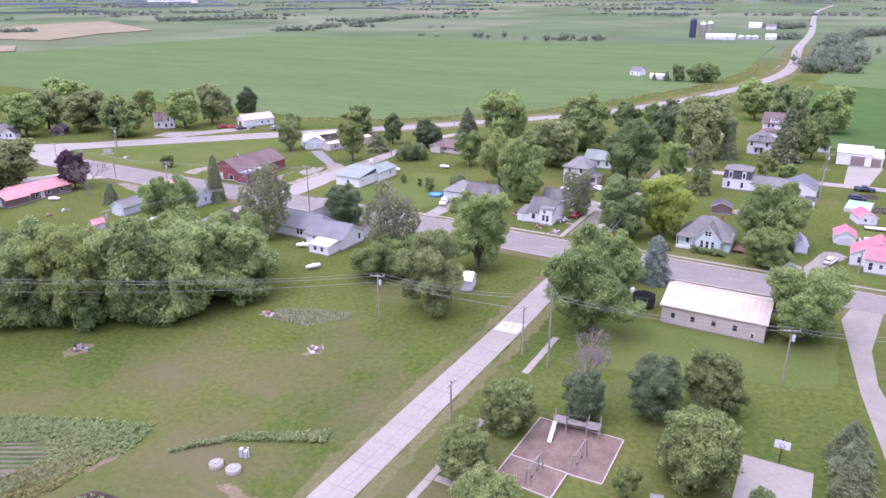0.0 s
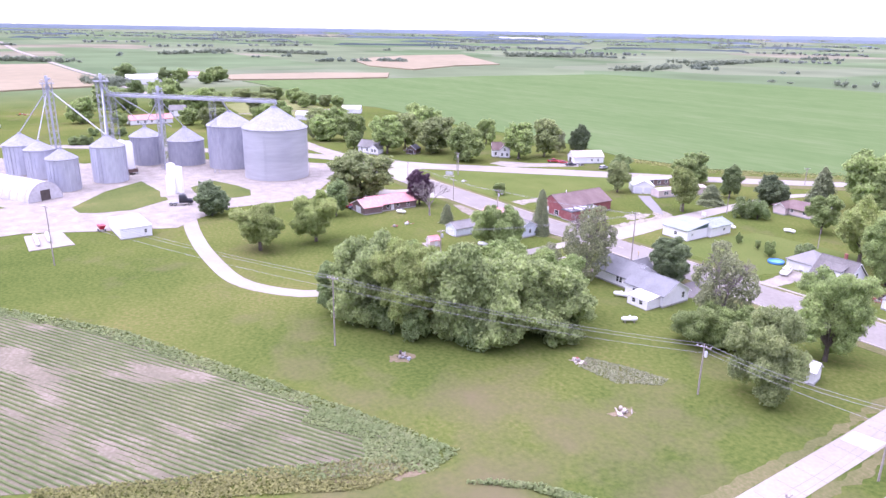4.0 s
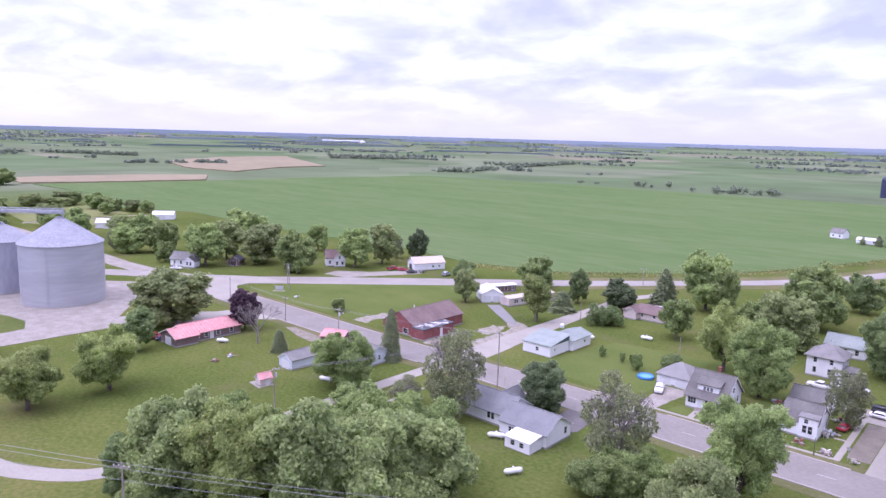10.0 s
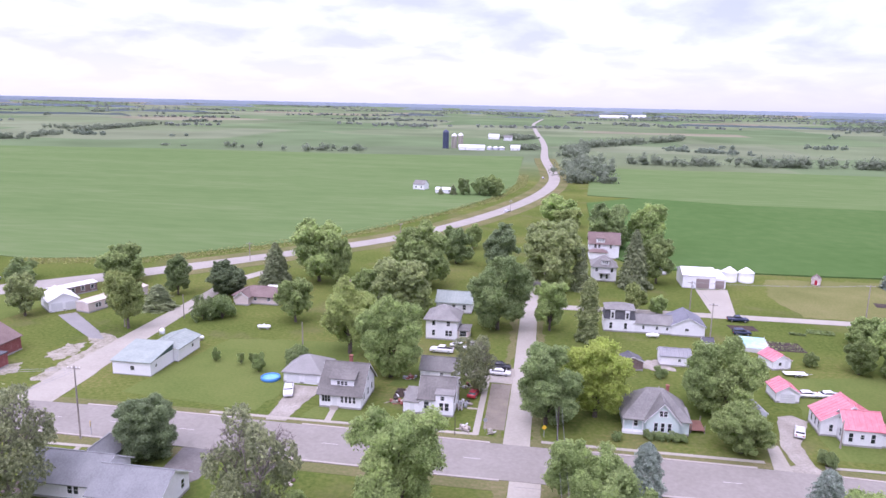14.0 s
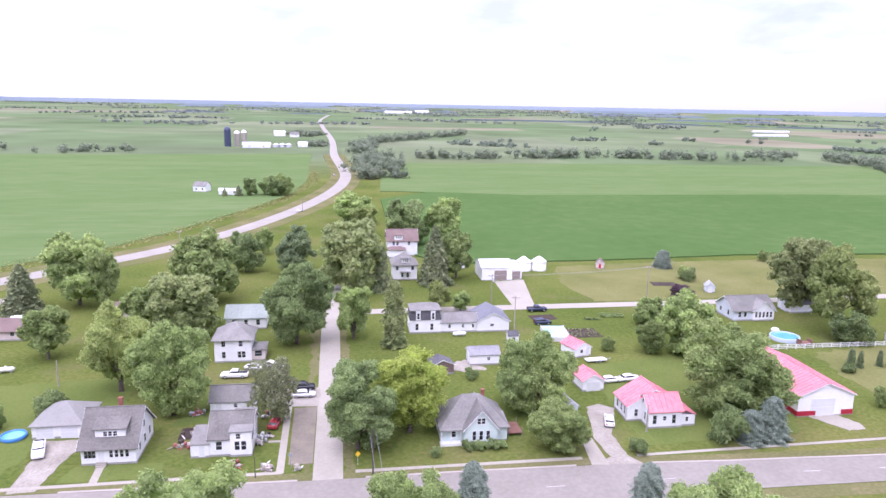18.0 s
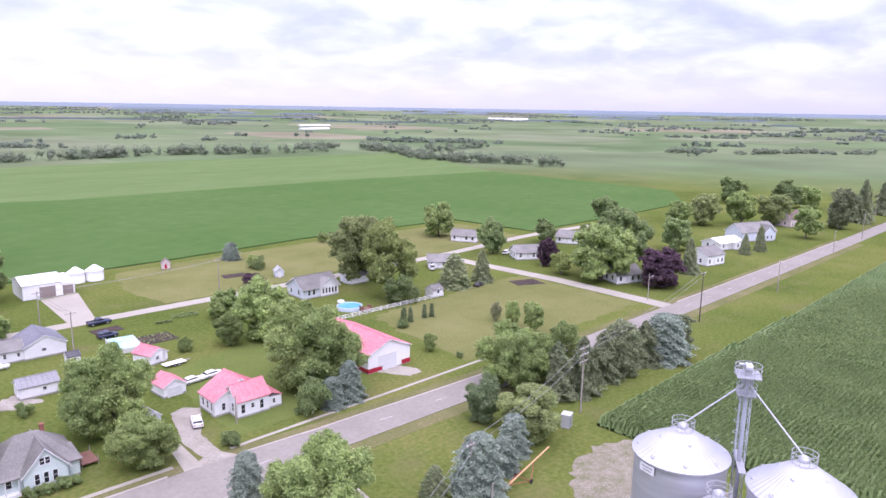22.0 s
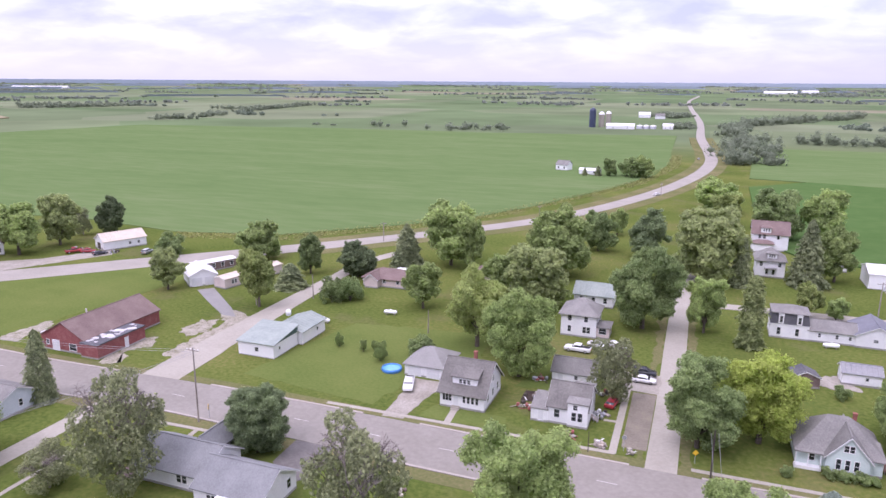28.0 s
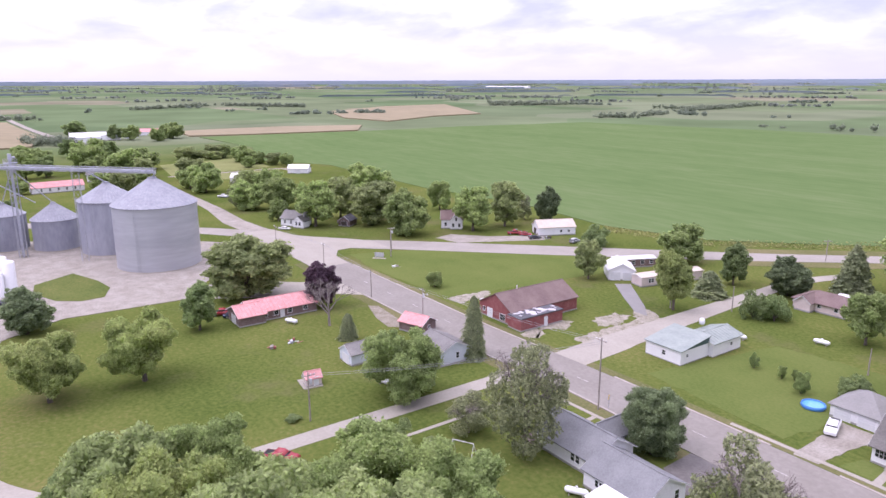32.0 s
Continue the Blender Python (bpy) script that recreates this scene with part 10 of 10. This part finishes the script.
def wood(lines, name="far_wood", seed=1, size=3.0, count=26, tall=9.0, material=None, spread=7.0):
    """Belts of trees too far off to tell apart: clumps of leaves round a dense middle, along lines."""
    g = np.random.default_rng(seed)
    c, nrm, core = [], [], []
    for (x0, y0), (x1, y1), dense in lines:
        L = math.hypot(x1 - x0, y1 - y0)
        for i in range(max(2, int(L / (3.6 if count > 20 else 4.6) * dense))):
            u = g.uniform(0, 1)
            x, y = x0 + (x1 - x0) * u + g.normal(0, spread), y0 + (y1 - y0) * u + g.normal(0, spread)
            r, h = g.uniform(2.2, 6.0), g.uniform(0.35, 1.0) ** 1.3 * tall
            z = rise(x, y)
            d = g.normal(0, 1, (count, 3))
            d /= np.linalg.norm(d, axis=1, keepdims=True)
            c.append(d * [r, r, h / 2] * g.uniform(0.7, 1.25, (count, 1)) + [x, y, z + h * 0.52])
            nrm.append(d)
            core.append((np.array((x, y, z + h * 0.5)), min(r, h * 0.56) * 0.7))
    me = leaves(name, np.concatenate(c), np.concatenate(nrm), size, material or LEAF["m"], g, 1.2, core=core, coarse=99)
    return tagged(new(name, me), "belts of dark trees far across the fields", "woods", kind="stuff")


# far leaf colours paled and greyed, with distance haze mixed into them
FAR_LEAF = leafy("haze_tinted_leaves", [(0.203, 0.244, 0.165), (0.242, 0.284, 0.192), (0.288, 0.329, 0.222)], 0.0, 0.2)
HAZED_LEAF = leafy("haze_paled_leaves", [(0.237, 0.274, 0.224), (0.263, 0.294, 0.24), (0.288, 0.319, 0.26)], 0.0, 0.1)
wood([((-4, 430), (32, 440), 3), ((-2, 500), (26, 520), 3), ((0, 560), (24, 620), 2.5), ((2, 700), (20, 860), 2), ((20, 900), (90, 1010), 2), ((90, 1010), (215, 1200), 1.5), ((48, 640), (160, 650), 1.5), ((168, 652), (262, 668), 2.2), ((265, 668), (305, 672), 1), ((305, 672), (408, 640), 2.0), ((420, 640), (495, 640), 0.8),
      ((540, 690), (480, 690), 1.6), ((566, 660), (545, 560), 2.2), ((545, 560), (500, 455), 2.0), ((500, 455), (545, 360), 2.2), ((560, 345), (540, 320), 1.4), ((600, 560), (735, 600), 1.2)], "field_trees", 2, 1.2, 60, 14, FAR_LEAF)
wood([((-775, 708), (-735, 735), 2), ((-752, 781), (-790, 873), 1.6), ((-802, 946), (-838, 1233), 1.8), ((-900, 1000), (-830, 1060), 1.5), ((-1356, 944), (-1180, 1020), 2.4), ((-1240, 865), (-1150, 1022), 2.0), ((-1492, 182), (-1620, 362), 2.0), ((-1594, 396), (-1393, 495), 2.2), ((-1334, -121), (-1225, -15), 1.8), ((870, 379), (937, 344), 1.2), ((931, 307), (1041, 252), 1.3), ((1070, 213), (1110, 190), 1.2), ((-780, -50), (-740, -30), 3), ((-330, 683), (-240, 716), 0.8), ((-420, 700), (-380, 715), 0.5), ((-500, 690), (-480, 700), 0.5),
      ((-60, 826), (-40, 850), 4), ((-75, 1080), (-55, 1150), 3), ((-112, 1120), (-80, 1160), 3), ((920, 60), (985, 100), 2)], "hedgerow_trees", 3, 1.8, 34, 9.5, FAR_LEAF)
g = random.Random(9)
lines = []
for k in range(300):
    a, r = g.uniform(-1.2, 3.9), 1500 + 2900 * g.random() ** 0.6
    x, y = HUB[0] + r * math.cos(a), HUB[1] + r * math.sin(a)
    L, t = g.uniform(60, 340) * (0.5 + r / 3600), g.gauss(0, 0.35) + a + math.pi / 2
    lines.append(((x, y), (x + L * math.cos(t), y + L * math.sin(t)), 0.6))
wood(lines, "distant_woods", 5, 6.0, 8, 7.5, HAZED_LEAF, 14.0)
g = random.Random(21)
lines = []
for k in range(95):
    if k < 65:
        a, r = g.uniform(0.2, 1.35), g.uniform(950, 2700)
    else:
        a, r = g.uniform(1.75, 3.4), g.uniform(1100, 2900)
    x, y = HUB[0] + r * math.cos(a), HUB[1] + r * math.sin(a)
    if k % 3:
        lines.append(((x, y), (x + g.uniform(4, 14), y + g.uniform(-6, 6)), 1.5))
    else:
        L, t = g.uniform(40, 190), a + math.pi / 2 + g.gauss(0, 0.5)
        lines.append(((x, y), (x + L * math.cos(t), y + L * math.sin(t)), 1.2))
# valley leaves also carry haze in their colour
wood(lines, "valley_woods", 7, 4.0, 16, 8, leafy("hazed_valley_leaves", [(0.201, 0.248, 0.181), (0.23, 0.277, 0.201), (0.262, 0.31, 0.225)], 0.0, 0.15))

# ---------- beyond the western elevator ----------
HAY = mat("mown_hay", [(0.16, 0.185, 0.062), (0.195, 0.21, 0.078), (0.23, 0.235, 0.098)], 0.95, 0.05, 0.6, 0.3, 6, spec=0.05)
paved("hay_plot", [(-530, 3), (-538, 33), (-543, 64), (-512, 66), (-476, 63), (-466.5, 24), (-466, -5)], HAY, "pale mown hay plot between tree rows", 0.06, "field")
paved("hay_plot", [(-459, -6), (-460, 24), (-459, 52), (-432, 50), (-430, 20), (-436, 4)], HAY, "pale mown hay plot beside a farm lane", 0.06, "field")
tagged(part("road_hay_lane", ribbon(smooth_line([(-462, -8), (-463.3, 22.8), (-462.5, 62), (-448, 66)], 5), 3.2, -0.1, 0.09), GRAVEL, None), "thin pale lane through mown plots", "road", kind="structure")
WEST_TANKS = [(-526, -174), (-525, -169), (-537, -163), (-542, -158), (-511, -152), (-539, -147.5), (-475, -152), (-448, -155), (-491, -148.5), (-505, -165), (-455, -150), (-520, -160)]
for k, (x, y) in enumerate(WEST_TANKS):
    g = thing("nurse_tank", x, y, 0, 23 * k % 180, "round white nurse tank on wheels in grass", "tank", "field tanks")
    part("shell", lathe(bmesh.new(), [(0, -1.9), (0.5, -1.7), (0.8, -1.2), (0.8, 1.2), (0.5, 1.7), (0, 1.9)], 14), WHITE_METAL, g).matrix_basis = pose(0, 0, 1.5, 90, 0, 90)
    part("frame", boxed(-1.7, 1.7, -0.5, 0.5, 0.5, 0.75), STEEL, g)
    wheels(g, (-1.1, 1.1), 0.75, 0.4, 0.25)
heap("machinery_row", -518, -131, 5.0, 22, [RED_JUNK, STEEL, DARK_POLE, RED_TRIM], "long row of red and dark farm implements", "clutter", 31)
heap("machinery_row", -519, -118, 5.0, 22, [RED_JUNK, STEEL, DARK_POLE, WOOD_POLE], "long row of red and dark farm implements", "clutter", 32)
for code, x, y, hh, r in (("u", -369, -121.5, 4, 3), ("u", -368, -118.3, 4, 3), ("u", -367, -115, 4, 3), ("g", -456, -106, 15, 8), ("g", -435, -88, 8, 5), ("m", -625, -41, 12, 7), ("m", -506, -69, 11, 6), ("m", -590, -19, 13, 9), ("m", -845, -8, 16, 11), ("m", -783, 20, 13, 7)):
    plant(code, x, y, hh, r)
heap("scrap_pile", -78, -104.6, 1.4, 9, [WOOD_POLE, DARK_POLE, STEEL], "burnt boards on a scorched patch", "clutter", 33)
heap("scrap_pile", -59.8, -78.6, 1.0, 8, [TAN_SIDING, WOOD_POLE, RED_JUNK], "small heap of pale boards on the green", "clutter", 34)
heap("scrap_pile", -42.6, -85.4, 1.3, 8, [CONCRETE, TAN_SIDING], "flat broken slabs lying on the green", "clutter", 35)
